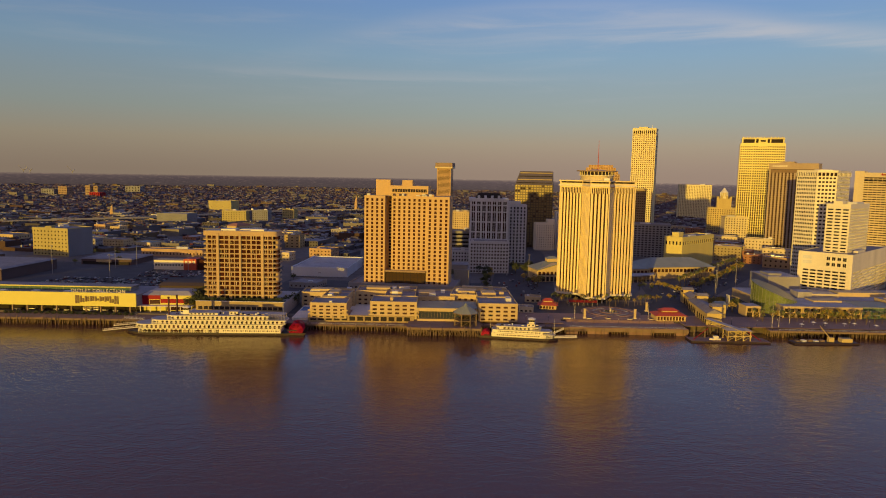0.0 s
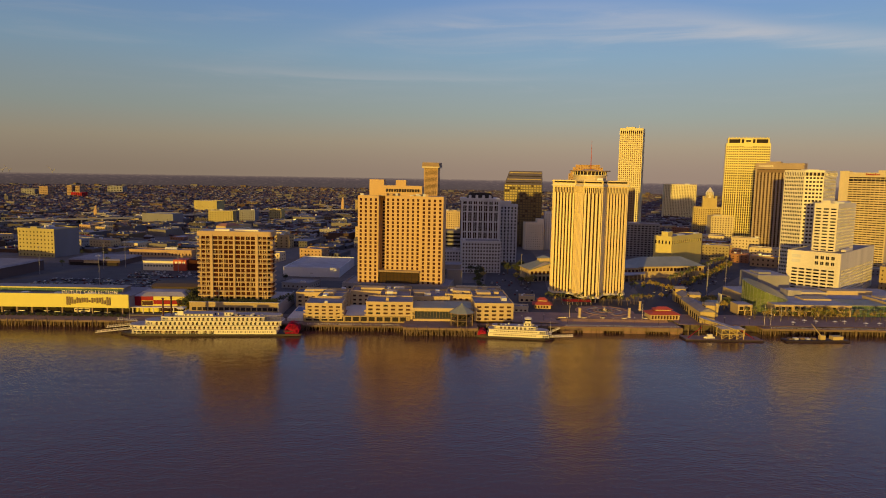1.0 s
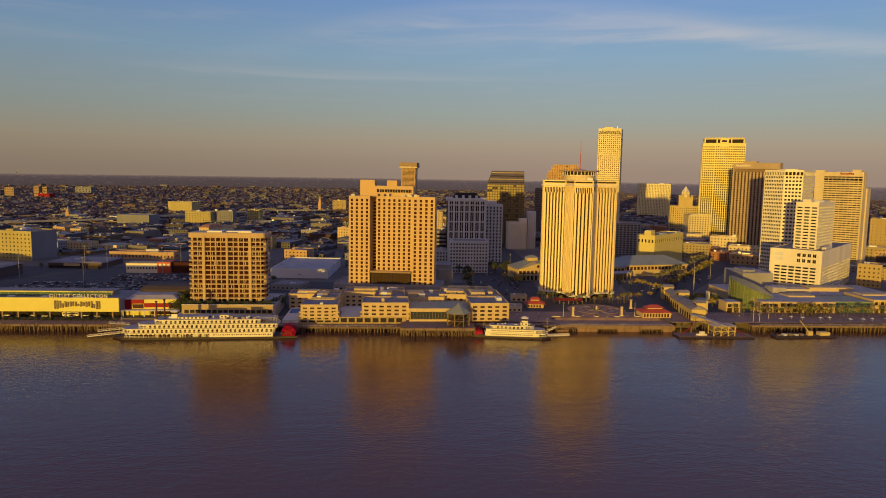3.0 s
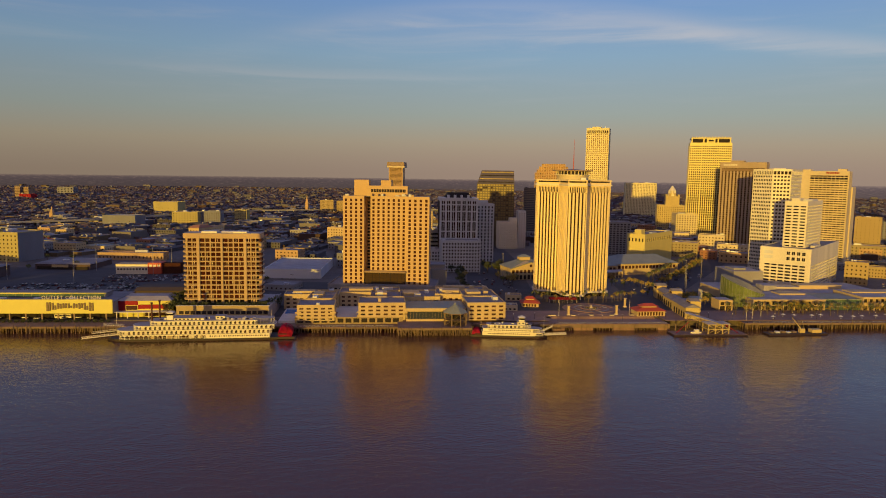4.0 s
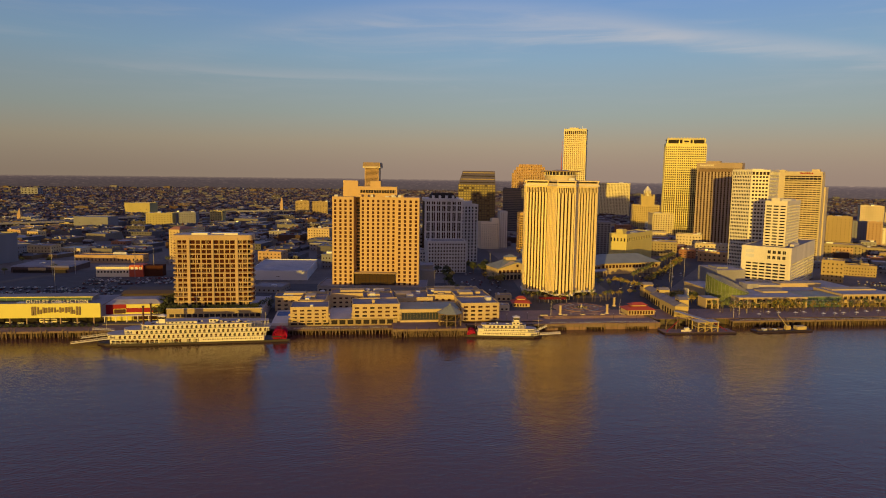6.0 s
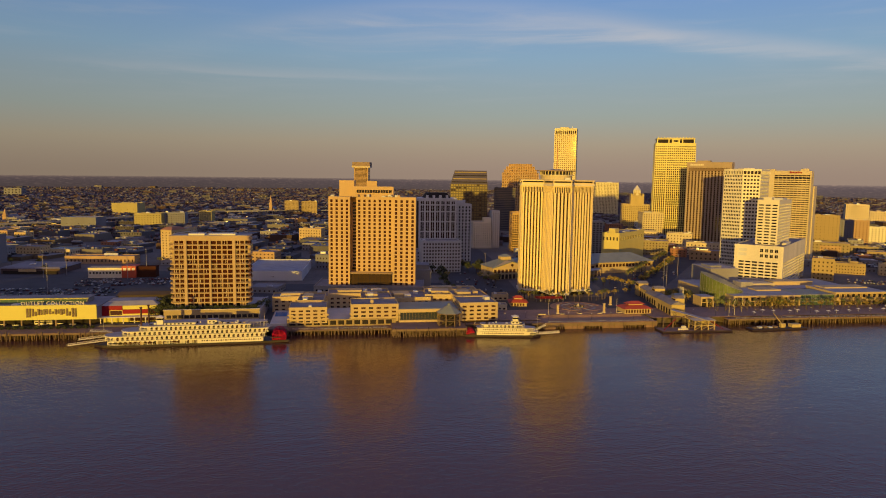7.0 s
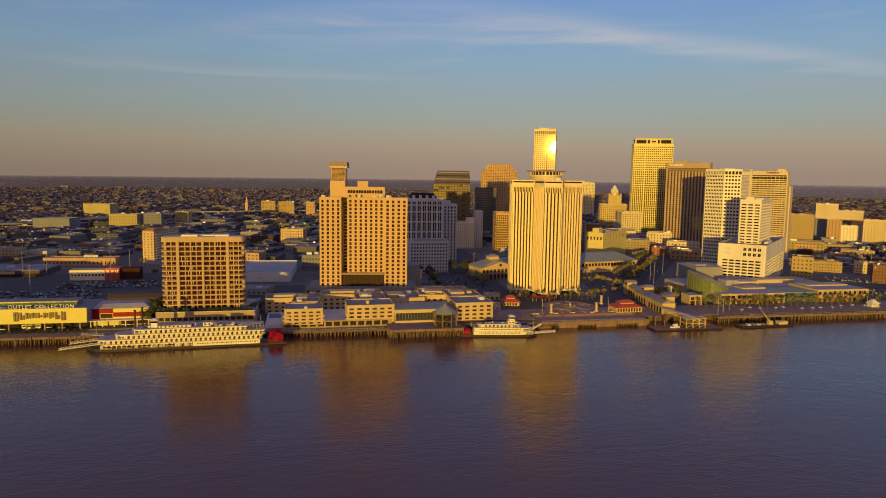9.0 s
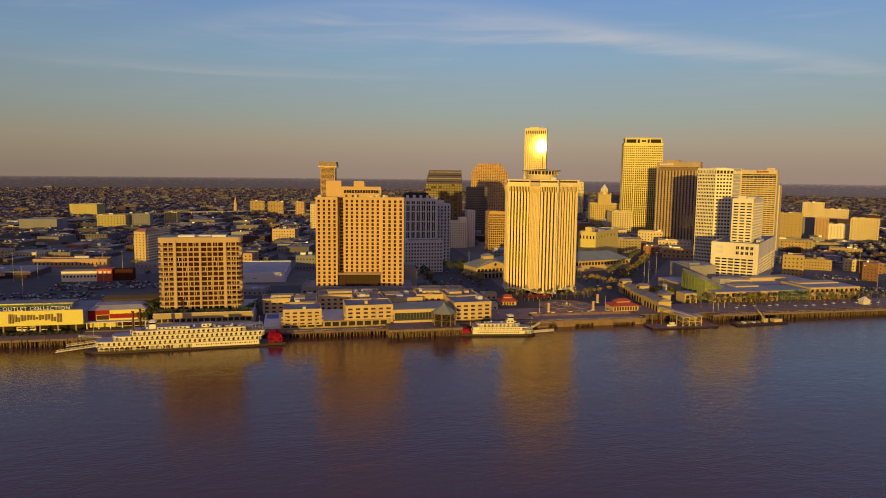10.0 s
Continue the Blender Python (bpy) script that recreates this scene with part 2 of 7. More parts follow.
# the river: a muddy body under small wind waves
river = bpy.data.materials.new("river_water")
river.use_nodes = True
rn, rl = river.node_tree.nodes, river.node_tree.links
rb = rn["Principled BSDF"]
rb.inputs["Base Color"].default_value = (0.102, 0.034, 0.024, 1)
rb.inputs["Roughness"].default_value = 0.21
rb.inputs["IOR"].default_value = 1.45
rb.inputs["Specular Tint"].default_value = (1.0, 0.895, 0.85, 1)
rg = rn.new("ShaderNodeNewGeometry")
prev = None
for size, depth, stretch in ((26.0, 0.20, 0.5), (5.0, 0.19, 0.65), (1.6, 0.13, 0.85)):
    mp = rn.new("ShaderNodeMapping")
    mp.inputs["Scale"].default_value = (stretch / size, 1 / size, 1 / size)
    mp.inputs["Rotation"].default_value = (0, 0, radians(-14))
    nz = rn.new("ShaderNodeTexNoise")
    nz.inputs["Scale"].default_value, nz.inputs["Detail"].default_value = 1.0, 3
    bp = rn.new("ShaderNodeBump")
    bp.inputs["Strength"].default_value, bp.inputs["Distance"].default_value = 1.0, depth
    rl.new(rg.outputs["Position"], mp.inputs["Vector"])
    rl.new(mp.outputs[0], nz.inputs["Vector"])
    rl.new(nz.outputs["Fac"], bp.inputs["Height"])
    if prev:
        rl.new(prev.outputs[0], bp.inputs["Normal"])
    prev = bp
rl.new(prev.outputs[0], rb.inputs["Normal"])
# calm and ruffled patches
wmap, wnz, wrg = (rn.new("ShaderNode" + k) for k in ("Mapping", "TexNoise", "MapRange"))
wmap.inputs["Scale"].default_value = (0.0035, 0.016, 0.01)
wmap.inputs["Rotation"].default_value = (0, 0, radians(8))
wnz.inputs["Scale"].default_value, wnz.inputs["Detail"].default_value, wnz.inputs["Distortion"].default_value = 1.0, 4, 0.6
for name, value in (("From Min", 0.35), ("From Max", 0.68), ("To Min", 0.11), ("To Max", 0.24)):
    wrg.inputs[name].default_value = value
rl.new(rg.outputs["Position"], wmap.inputs["Vector"])
rl.new(wmap.outputs[0], wnz.inputs["Vector"])
rl.new(wnz.outputs["Fac"], wrg.inputs["Value"])
rl.new(wrg.outputs[0], rb.inputs["Roughness"])

# ---- builders ----


def thing(name, x, y, z, turn=0, label="", category="", group="", kind=""):
    ob = new(name)
    ob.empty_display_size = 1
    ob.matrix_basis = pose(x, y, z, 0, 0, turn)
    return tagged(ob, label, category, group, kind)


def part(name, bm, material, parent=None, label="", loc=None, turn=0, smooth=False, kind=""):
    me = bpy.data.meshes.new(name)
    bm.to_mesh(me)
    bm.free()
    me.materials.append(material)
    if smooth:
        me.shade_smooth()
    return hang(name, me, parent, label, loc, turn, kind)


def mesh_of(name, bm, material):
    """One mesh to share between alike pieces."""
    me = bpy.data.meshes.new(name)
    fix(bm).to_mesh(me)
    bm.free()
    me.materials.append(material)
    return me


def hang(name, me, parent=None, label="", loc=None, turn=0, kind=""):
    ob = new(name, me)
    if parent:
        ob.parent = parent
    if loc or turn:
        ob.matrix_basis = pose(*(loc or (0, 0, 0)), 0, 0, turn)
    return tagged(ob, label, kind=kind)


def obox(bm, p, u, s0, s1, d0, d1, z0, z1):
    """A box along the line from p in the direction u: s along it, d outwards (to the right hand of u), z up."""
    nx, ny = u[1], -u[0]
    vs = []
    for z in (z0, z1):
        for s, d in ((s0, d0), (s1, d0), (s1, d1), (s0, d1)):
            vs.append(bm.verts.new((p[0] + u[0] * s + nx * d, p[1] + u[1] * s + ny * d, z)))
    a, b, c, d_, e, f, g, h = vs
    for q in ((a, d_, c, b), (e, f, g, h), (a, b, f, e), (b, c, g, f), (c, d_, h, g), (d_, a, e, h)):
        try:
            bm.faces.new(q)
        except ValueError:
            pass


def fix(bm):
    bmesh.ops.recalc_face_normals(bm, faces=bm.faces)
    return bm


def box(x0, x1, y0, y1, z0, z1, bm=None):
    bm = bm or bmesh.new()
    obox(bm, (x0, y0), (1, 0), 0, x1 - x0, 0, -(y1 - y0), z0, z1)
    return bm


def bbox(x0, x1, y0, y1, z0, z1, bevel=0.1):
    bm = fix(box(x0, x1, y0, y1, z0, z1))
    bmesh.ops.bevel(bm, geom=bm.edges[:], offset=bevel, segments=1, affect="EDGES")
    return bm


def prism(pts, z0, z1, bm=None, top=None):
    """An upright prism over the plan pts; top: another plan for its upper face."""
    bm = bm or bmesh.new()
    lo = [bm.verts.new((x, y, z0)) for x, y in pts]
    hi = [bm.verts.new((x, y, z1)) for x, y in (top or pts)]
    bm.faces.new(lo[::-1])
    bm.faces.new(hi)
    for i in range(len(pts)):
        j = (i + 1) % len(pts)
        bm.faces.new((lo[i], lo[j], hi[j], hi[i]))
    return bm


def ring(cx, cy, r, n, ry=None, start=0.0):
    return [(cx + r * math.cos(start + 2 * math.pi * i / n), cy + (ry or r) * math.sin(start + 2 * math.pi * i / n)) for i in range(n)]


def tube(bm, a, b, r, r2=None, n=6):
    """A round bar from a to b."""
    a, b = Vector(a), Vector(b)
    m = (b - a).to_track_quat("Z", "Y").to_matrix()
    lo, hi = [], []
    for i in range(n):
        c, s = math.cos(2 * math.pi * i / n), math.sin(2 * math.pi * i / n)
        lo.append(bm.verts.new(a + m @ Vector((c * r, s * r, 0))))
        hi.append(bm.verts.new(b + m @ Vector((c * (r2 if r2 is not None else r), s * (r2 if r2 is not None else r), 0))))
    for i in range(n):
        j = (i + 1) % n
        bm.faces.new((lo[i], lo[j], hi[j], hi[i]))
    bm.faces.new(lo[::-1])
    bm.faces.new(hi)
    return bm


PANES = {}


def pane_mesh(w, h, material):
    key = (round(w, 2), round(h, 2), material.name)
    if key not in PANES:
        bm = fix(box(-w / 2, w / 2, -0.03, 0.03, -h / 2, h / 2))
        me = bpy.data.meshes.new("window")
        bm.to_mesh(me)
        bm.free()
        me.materials.append(material)
        PANES[key] = me
    return PANES[key]


class Windows:
    """Hangs the window panes of one building: the first ones as parts, the rest as one joined part."""

    def __init__(self, parent, limit=150, name="window"):
        self.parent, self.left, self.rest, self.name = parent, limit if limit >= 190 else limit // 3, {}, name

    def put(self, p, u, s, d, z, w, h, material):
        nx, ny = u[1], -u[0]
        if self.left > 0:
            self.left -= 1
            hang(self.name, pane_mesh(w, h, material), self.parent, "", (p[0] + u[0] * s + nx * d, p[1] + u[1] * s + ny * d, z), math.degrees(math.atan2(u[1], u[0])))
        else:
            bm = self.rest.setdefault(material.name, (bmesh.new(), material))[0]
            obox(bm, p, u, s - w / 2, s + w / 2, d - 0.03, d + 0.03, z - h / 2, z + h / 2)

    def done(self):
        for bm, material in self.rest.values():
            part("window_field", fix(bm), material, self.parent, kind="stuff")


def facade(wall, wins, p, u, length, z0, z1, cols, rows, ww, wh, rec, panes, edge=0.0, rng=random, lo=None, hi=None):
    """A wall sheet with real window holes and reveals, and a pane set back in every hole; lo, hi: how far it goes on below and above."""
    nx, ny = u[1], -u[0]
    cuts, zs = [0.0], [z0 if lo is None else lo]
    if cols:
        cw, rh = (length - 2 * edge) / cols, (z1 - z0) / rows
        pw, ph = cw * ww, rh * wh
        for c in range(cols):
            mid = edge + (c + 0.5) * cw
            cuts += [mid - pw / 2, mid + pw / 2]
        for r in range(rows):
            zs += [z0 + r * rh + (rh - ph) / 2, z0 + r * rh + (rh + ph) / 2]
    cuts.append(length)
    zs.append(z1 if hi is None else hi)
    at = lambda s, d, z: wall.verts.new((p[0] + u[0] * s + nx * d, p[1] + u[1] * s + ny * d, z))
    g = [[at(s, 0, z) for z in zs] for s in cuts]
    for i in range(len(cuts) - 1):
        for j in range(len(zs) - 1):
            q = (g[i][j], g[i + 1][j], g[i + 1][j + 1], g[i][j + 1])
            if i % 2 and j % 2:
                back = [at(cuts[i + a], -rec, zs[j + b_]) for a, b_ in ((0, 0), (1, 0), (1, 1), (0, 1))]
                for k in range(4):
                    m = (k + 1) % 4
                    wall.faces.new((q[k], q[m], back[m], back[k]))
            else:
                wall.faces.new(q)
    for r in range(rows - 1, -1, -1):
        for c in range(cols):
            m = panes[0] if len(panes) == 1 or rng.random() < 0.9 else panes[1]
            wins.put(p, u, edge + (c + 0.5) * cw, -rec + 0.08, z0 + (r + 0.5) * rh, pw, ph, m)


def weld(bm):
    bmesh.ops.remove_doubles(bm, verts=bm.verts, dist=0.004)
    return bm


def roof_kit(b, x0, x1, y0, y1, z, wall_m, roof_m, rng, plant=3, parapet=1.0):
    """A flat roof inside a parapet, with plant boxes."""
    part("roof", box(x0 + 0.3, x1 - 0.3, y0 + 0.3, y1 - 0.3, z - 0.3, z), roof_m, b)
    bm = bmesh.new()
    for a in ((x0 - 0.05, x1 + 0.05, y0 - 0.05, y0 + 0.4), (x0 - 0.05, x1 + 0.05, y1 - 0.4, y1 + 0.05), (x0 - 0.05, x0 + 0.4, y0 + 0.4, y1 - 0.4), (x1 - 0.4, x1 + 0.05, y0 + 0.4, y1 - 0.4)):
        box(*a, z - 0.3, z + parapet, bm)
    part("parapet", fix(bm), wall_m, b)
    for _ in range((plant + 1) // 2):
        w, d, h = rng.uniform(0.06, 0.2) * (x1 - x0), rng.uniform(0.1, 0.3) * (y1 - y0), rng.uniform(1.2, 3.2)
        x, y = rng.uniform(x0 + 1, x1 - 1 - w), rng.uniform(y0 + 1, y1 - 1 - d)
        part("roof_plant", bbox(x, x + w, y, y + d, z - 0.05, z + h, 0.15), rng.choice((grey_white, wall_m, steel)), b)


def tower(name, label, category, x, y, turn, w, d, z0, z1, wall_m, panes, cols, rows, ww=0.55, wh=0.55, side=None, rec=0.35, limit=120, roof_m=None, plant=3, top=1.2, foot=0.0, edge=0.6, group="", left_side=True, right_side=True, parapet=1.0):
    """A block whose front left corner stands at x, y and whose front runs in the direction turn."""
    rng = random.Random(int(abs(x) * 7 + abs(y)))
    b = thing(name, x, y, z0, turn, label, category, group)
    h = z1 - z0
    part("core", box(rec, w - rec, rec, d - rec, 0, h - 0.35), wall_m, b)
    wall, wins = bmesh.new(), Windows(b, limit)
    side = side or max(1, round(cols * d / w))
    f0, f1 = foot, h - top
    faces = [((0, 0), (1, 0), w, cols, True), ((w, 0), (0, 1), d, side, right_side), ((0, d), (0, -1), d, side, left_side), ((w, d), (-1, 0), w, 0, False)]
    for p, u, length, c, on in faces:
        facade(wall, wins, p, u, length, f0, f1, c if on else 0, rows, ww, wh, rec, panes, edge, rng=rng, lo=0, hi=h)
    part("wall", weld(wall), wall_m, b)
    wins.done()
    roof_kit(b, 0, w, 0, d, h, wall_m, roof_m or roof_grey, rng, plant, parapet)
    return b


GROUND = 6.0

# ---- river, land and distance ----
tagged(part("water", box(-6000, 6000, -3000, 520, -3.0, 0.0), river), "wide muddy river with small wind ripples", "river", kind="structure")
bm = bmesh.new()
prism([(-4200, 512), (80, 512), (80, 522), (172, 522), (172, 512), (5200, 512), (5200, 4880), (-4200, 4880)], -2.0, GROUND, bm)
tagged(part("ground", fix(bm), earth), "flat city ground of dry earth and dusty lots", "ground", kind="structure")
for pts, label in (([(-470, 512), (640, 545), (640, 640), (470, 640), (250, 640), (250, 600), (-470, 600)], "asphalt riverside road and yards"),
                   ([(-470, 600.01), (-210, 600.01), (-180, 690), (-200, 790), (-470, 790)], "wide asphalt car park beside the halls"),
                   ([(28, 600.01), (90, 600.01), (125, 900), (140, 1250), (105, 1250), (60, 900)], "asphalt avenue between the towers"),
                   ([(175, 600.01), (249, 600.01), (249, 645), (430, 900), (640, 1190), (590, 1190), (380, 915), (190, 690)], "broad asphalt avenue lined with palms"),
                   ([(-180, 600.01), (27.9, 600.01), (27.9, 690), (-170, 690)], "asphalt forecourt and street behind the hotel")):
    tagged(part("road", fix(prism(pts, GROUND - 0.5, GROUND + 0.04)), asphalt), label, "road", kind="structure")
# glowing backdrop strip: haze painted into its colour, paler upwards and to the right
far = bpy.data.materials.new("far_land_haze_glow")
far.use_nodes = True
fn, fl = far.node_tree.nodes, far.node_tree.links
fn.clear()
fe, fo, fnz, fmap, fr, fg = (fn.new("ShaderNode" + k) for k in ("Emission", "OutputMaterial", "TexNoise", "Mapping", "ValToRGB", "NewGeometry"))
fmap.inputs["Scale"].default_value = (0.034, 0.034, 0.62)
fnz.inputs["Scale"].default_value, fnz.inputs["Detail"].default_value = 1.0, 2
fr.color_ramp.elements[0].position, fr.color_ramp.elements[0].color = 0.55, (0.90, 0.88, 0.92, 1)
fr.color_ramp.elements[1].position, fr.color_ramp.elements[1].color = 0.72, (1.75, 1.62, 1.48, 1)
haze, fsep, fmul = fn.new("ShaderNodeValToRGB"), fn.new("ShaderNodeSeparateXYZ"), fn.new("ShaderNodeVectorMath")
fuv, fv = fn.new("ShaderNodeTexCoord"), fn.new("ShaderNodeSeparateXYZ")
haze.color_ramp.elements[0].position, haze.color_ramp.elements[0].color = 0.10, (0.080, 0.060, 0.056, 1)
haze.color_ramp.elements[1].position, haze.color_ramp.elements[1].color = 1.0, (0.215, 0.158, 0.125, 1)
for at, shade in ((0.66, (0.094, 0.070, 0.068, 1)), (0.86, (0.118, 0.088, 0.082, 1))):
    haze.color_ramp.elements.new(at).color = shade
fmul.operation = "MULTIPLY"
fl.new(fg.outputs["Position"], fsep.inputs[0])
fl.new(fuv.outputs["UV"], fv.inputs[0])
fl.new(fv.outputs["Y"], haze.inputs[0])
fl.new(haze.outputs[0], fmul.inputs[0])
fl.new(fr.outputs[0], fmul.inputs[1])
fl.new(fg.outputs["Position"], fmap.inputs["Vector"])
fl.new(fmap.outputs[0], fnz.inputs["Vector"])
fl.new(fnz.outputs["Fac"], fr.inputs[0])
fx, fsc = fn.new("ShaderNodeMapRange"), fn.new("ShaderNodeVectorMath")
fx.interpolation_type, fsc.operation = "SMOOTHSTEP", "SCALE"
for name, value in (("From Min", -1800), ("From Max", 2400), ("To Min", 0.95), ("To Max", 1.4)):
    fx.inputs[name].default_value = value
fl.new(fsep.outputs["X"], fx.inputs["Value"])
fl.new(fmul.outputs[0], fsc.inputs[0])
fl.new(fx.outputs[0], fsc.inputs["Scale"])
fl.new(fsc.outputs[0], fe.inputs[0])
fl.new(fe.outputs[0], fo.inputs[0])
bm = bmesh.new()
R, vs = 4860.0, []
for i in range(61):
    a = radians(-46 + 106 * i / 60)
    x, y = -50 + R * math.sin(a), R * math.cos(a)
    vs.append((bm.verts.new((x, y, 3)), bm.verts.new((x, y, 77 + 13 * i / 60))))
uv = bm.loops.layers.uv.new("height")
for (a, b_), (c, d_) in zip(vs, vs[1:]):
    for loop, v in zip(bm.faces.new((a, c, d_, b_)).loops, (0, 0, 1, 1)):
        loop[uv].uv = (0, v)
tagged(part("backdrop", bm, far), "glowing strip of flat land with distance haze painted in", "backdrop", kind="structure")

# ---- the towers ----


def office_cross():
    """The cross-shaped ribbed tower with its round rooftop restaurant."""
    b = thing("office_tower", 126.8, 625.0, GROUND, -8, "cross-shaped tower with pale vertical concrete ribs", "skyscraper")
    tip, inner, R0 = 8.0, 13.9, 33.0
    plan = []
    for k in range(4):
        c, s = (1, 0, -1, 0)[k], (0, 1, 0, -1)[k]
        for px, py in ((-tip, -R0), (tip, -R0), (inner, -inner)):
            plan.append((px * c - py * s, px * s + py * c))
    grow = lambda f: [(px * f, py * f) for px, py in plan]
    part("core", prism(grow(0.985), 5, 101), strip_glass, b)
    part("lobby", prism(grow(0.86), 0, 5), glass_dark, b)
    part("base_slab", prism(grow(1.05), 3.6, 5.4), concrete, b)
    part("crown_band", prism(grow(0.99), 101, 102.3), rib_white, b)
    part("roof_fascia", prism(grow(1.02), 103.5, 105.0), rib_white, b)
    part("roof_recess", prism(grow(0.97), 105.0, 106.5), dark_panel, b)
    part("roof_slab", prism(grow(1.045), 106.4, 107.4), rib_white, b)
    for px, py in grow(1.0):
        part("recess_post", box(px - 0.5, px + 0.5, py - 0.5, py + 0.5, 105.0, 106.4), rib_white, b)
    part("roof_edge", prism(grow(1.05), 102.2, 103.5), concrete, b)
    part("roof", prism(grow(0.99), 107.4, 107.6), roof_pale, b)
    ribs = {}
    for i, a in enumerate(plan):
        c = plan[(i + 1) % 12]
        length = math.hypot(c[0] - a[0], c[1] - a[1])
        u = ((c[0] - a[0]) / length, (c[1] - a[1]) / length)
        n = 5 if i % 3 == 0 else 7
        step = length / n
        key = round(step, 2)
        if key not in ribs:
            bm = fix(box(-step * 0.30, step * 0.30, -0.55, 0.75, 5.4, 96.2))
            bmesh.ops.bevel(bm, geom=[e for e in bm.edges if abs(e.verts[0].co.z - e.verts[1].co.z) > 50], offset=0.22, segments=1, affect="EDGES")
            me = bpy.data.meshes.new("rib")
            bm.to_mesh(me)
            bm.free()
            me.materials.append(rib_white)
            fin = bpy.data.meshes.new("crown_fin")
            bm = fix(box(-step * 0.10, step * 0.10, -0.5, 0.7, 96.2, 102.25))
            bm.to_mesh(fin)
            bm.free()
            fin.materials.append(rib_white)
            ribs[key] = (me, fin)
        ang = math.degrees(math.atan2(u[1], u[0]))
        for k in range(n):
            s = (k + 0.5) * step
            hang("rib", ribs[key][0], b, "", (a[0] + u[0] * s, a[1] + u[1] * s, 0), ang)
            for q in (-0.25, 0.25):
                hang("crown_fin", ribs[key][1], b, "", (a[0] + u[0] * (s + q * step), a[1] + u[1] * (s + q * step), 0), ang)
    drum = part("drum", prism(ring(-1, -3, 14.5, 40), 107.6, 112.2), stone_warm, b, "round rooftop restaurant")
    part("drum_glass", prism(ring(-1, -3, 14.2, 40), 112.2, 115.4), glass_dark, drum)
    for x, y in ring(-1, -3, 14.9, 28):
        part("drum_post", box(x - 0.35, x + 0.35, y - 0.35, y + 0.35, 112.2, 115.4), stone_warm, drum)
    part("drum_roof", prism(ring(-1, -3, 18.2, 48), 115.4, 116.3), precast_dim, drum)
    part("drum_cap", prism(ring(-1, -3, 9.0, 24), 116.4, 117.3, top=ring(-1, -3, 4.0, 24)), bronze_wall, drum)
    part("drum_rail", prism(ring(-1, -3, 16.2, 48), 111.6, 112.2), white_paint, drum)
    mast = bmesh.new()
    tube(mast, (0, 0, 117), (0, 0, 130), 0.40, 0.32)
    tube(mast, (0, 0, 130), (0, 0, 144), 0.26, 0.10)
    part("mast", mast, orange_paint, b, "red and white radio mast")
    for i in range(3):
        x, y = ((-9, 3), (8, 6), (4, -22))[i]
        part("roof_plant", bbox(x, x + 5, y, y + 4, 107.5, 109.6), steel, b)
    for k in range(4):
        c, s = (1, 0, -1, 0)[k], (0, 1, 0, -1)[k]
        for q in (-6, -2, 2, 6):
            px, py = q, -R0 + 0.6
            part("column", box(px * c - py * s - 0.5, px * c - py * s + 0.5, px * s + py * c - 0.5, px * s + py * c + 0.5, 0, 3.7), concrete, b)


office_cross()


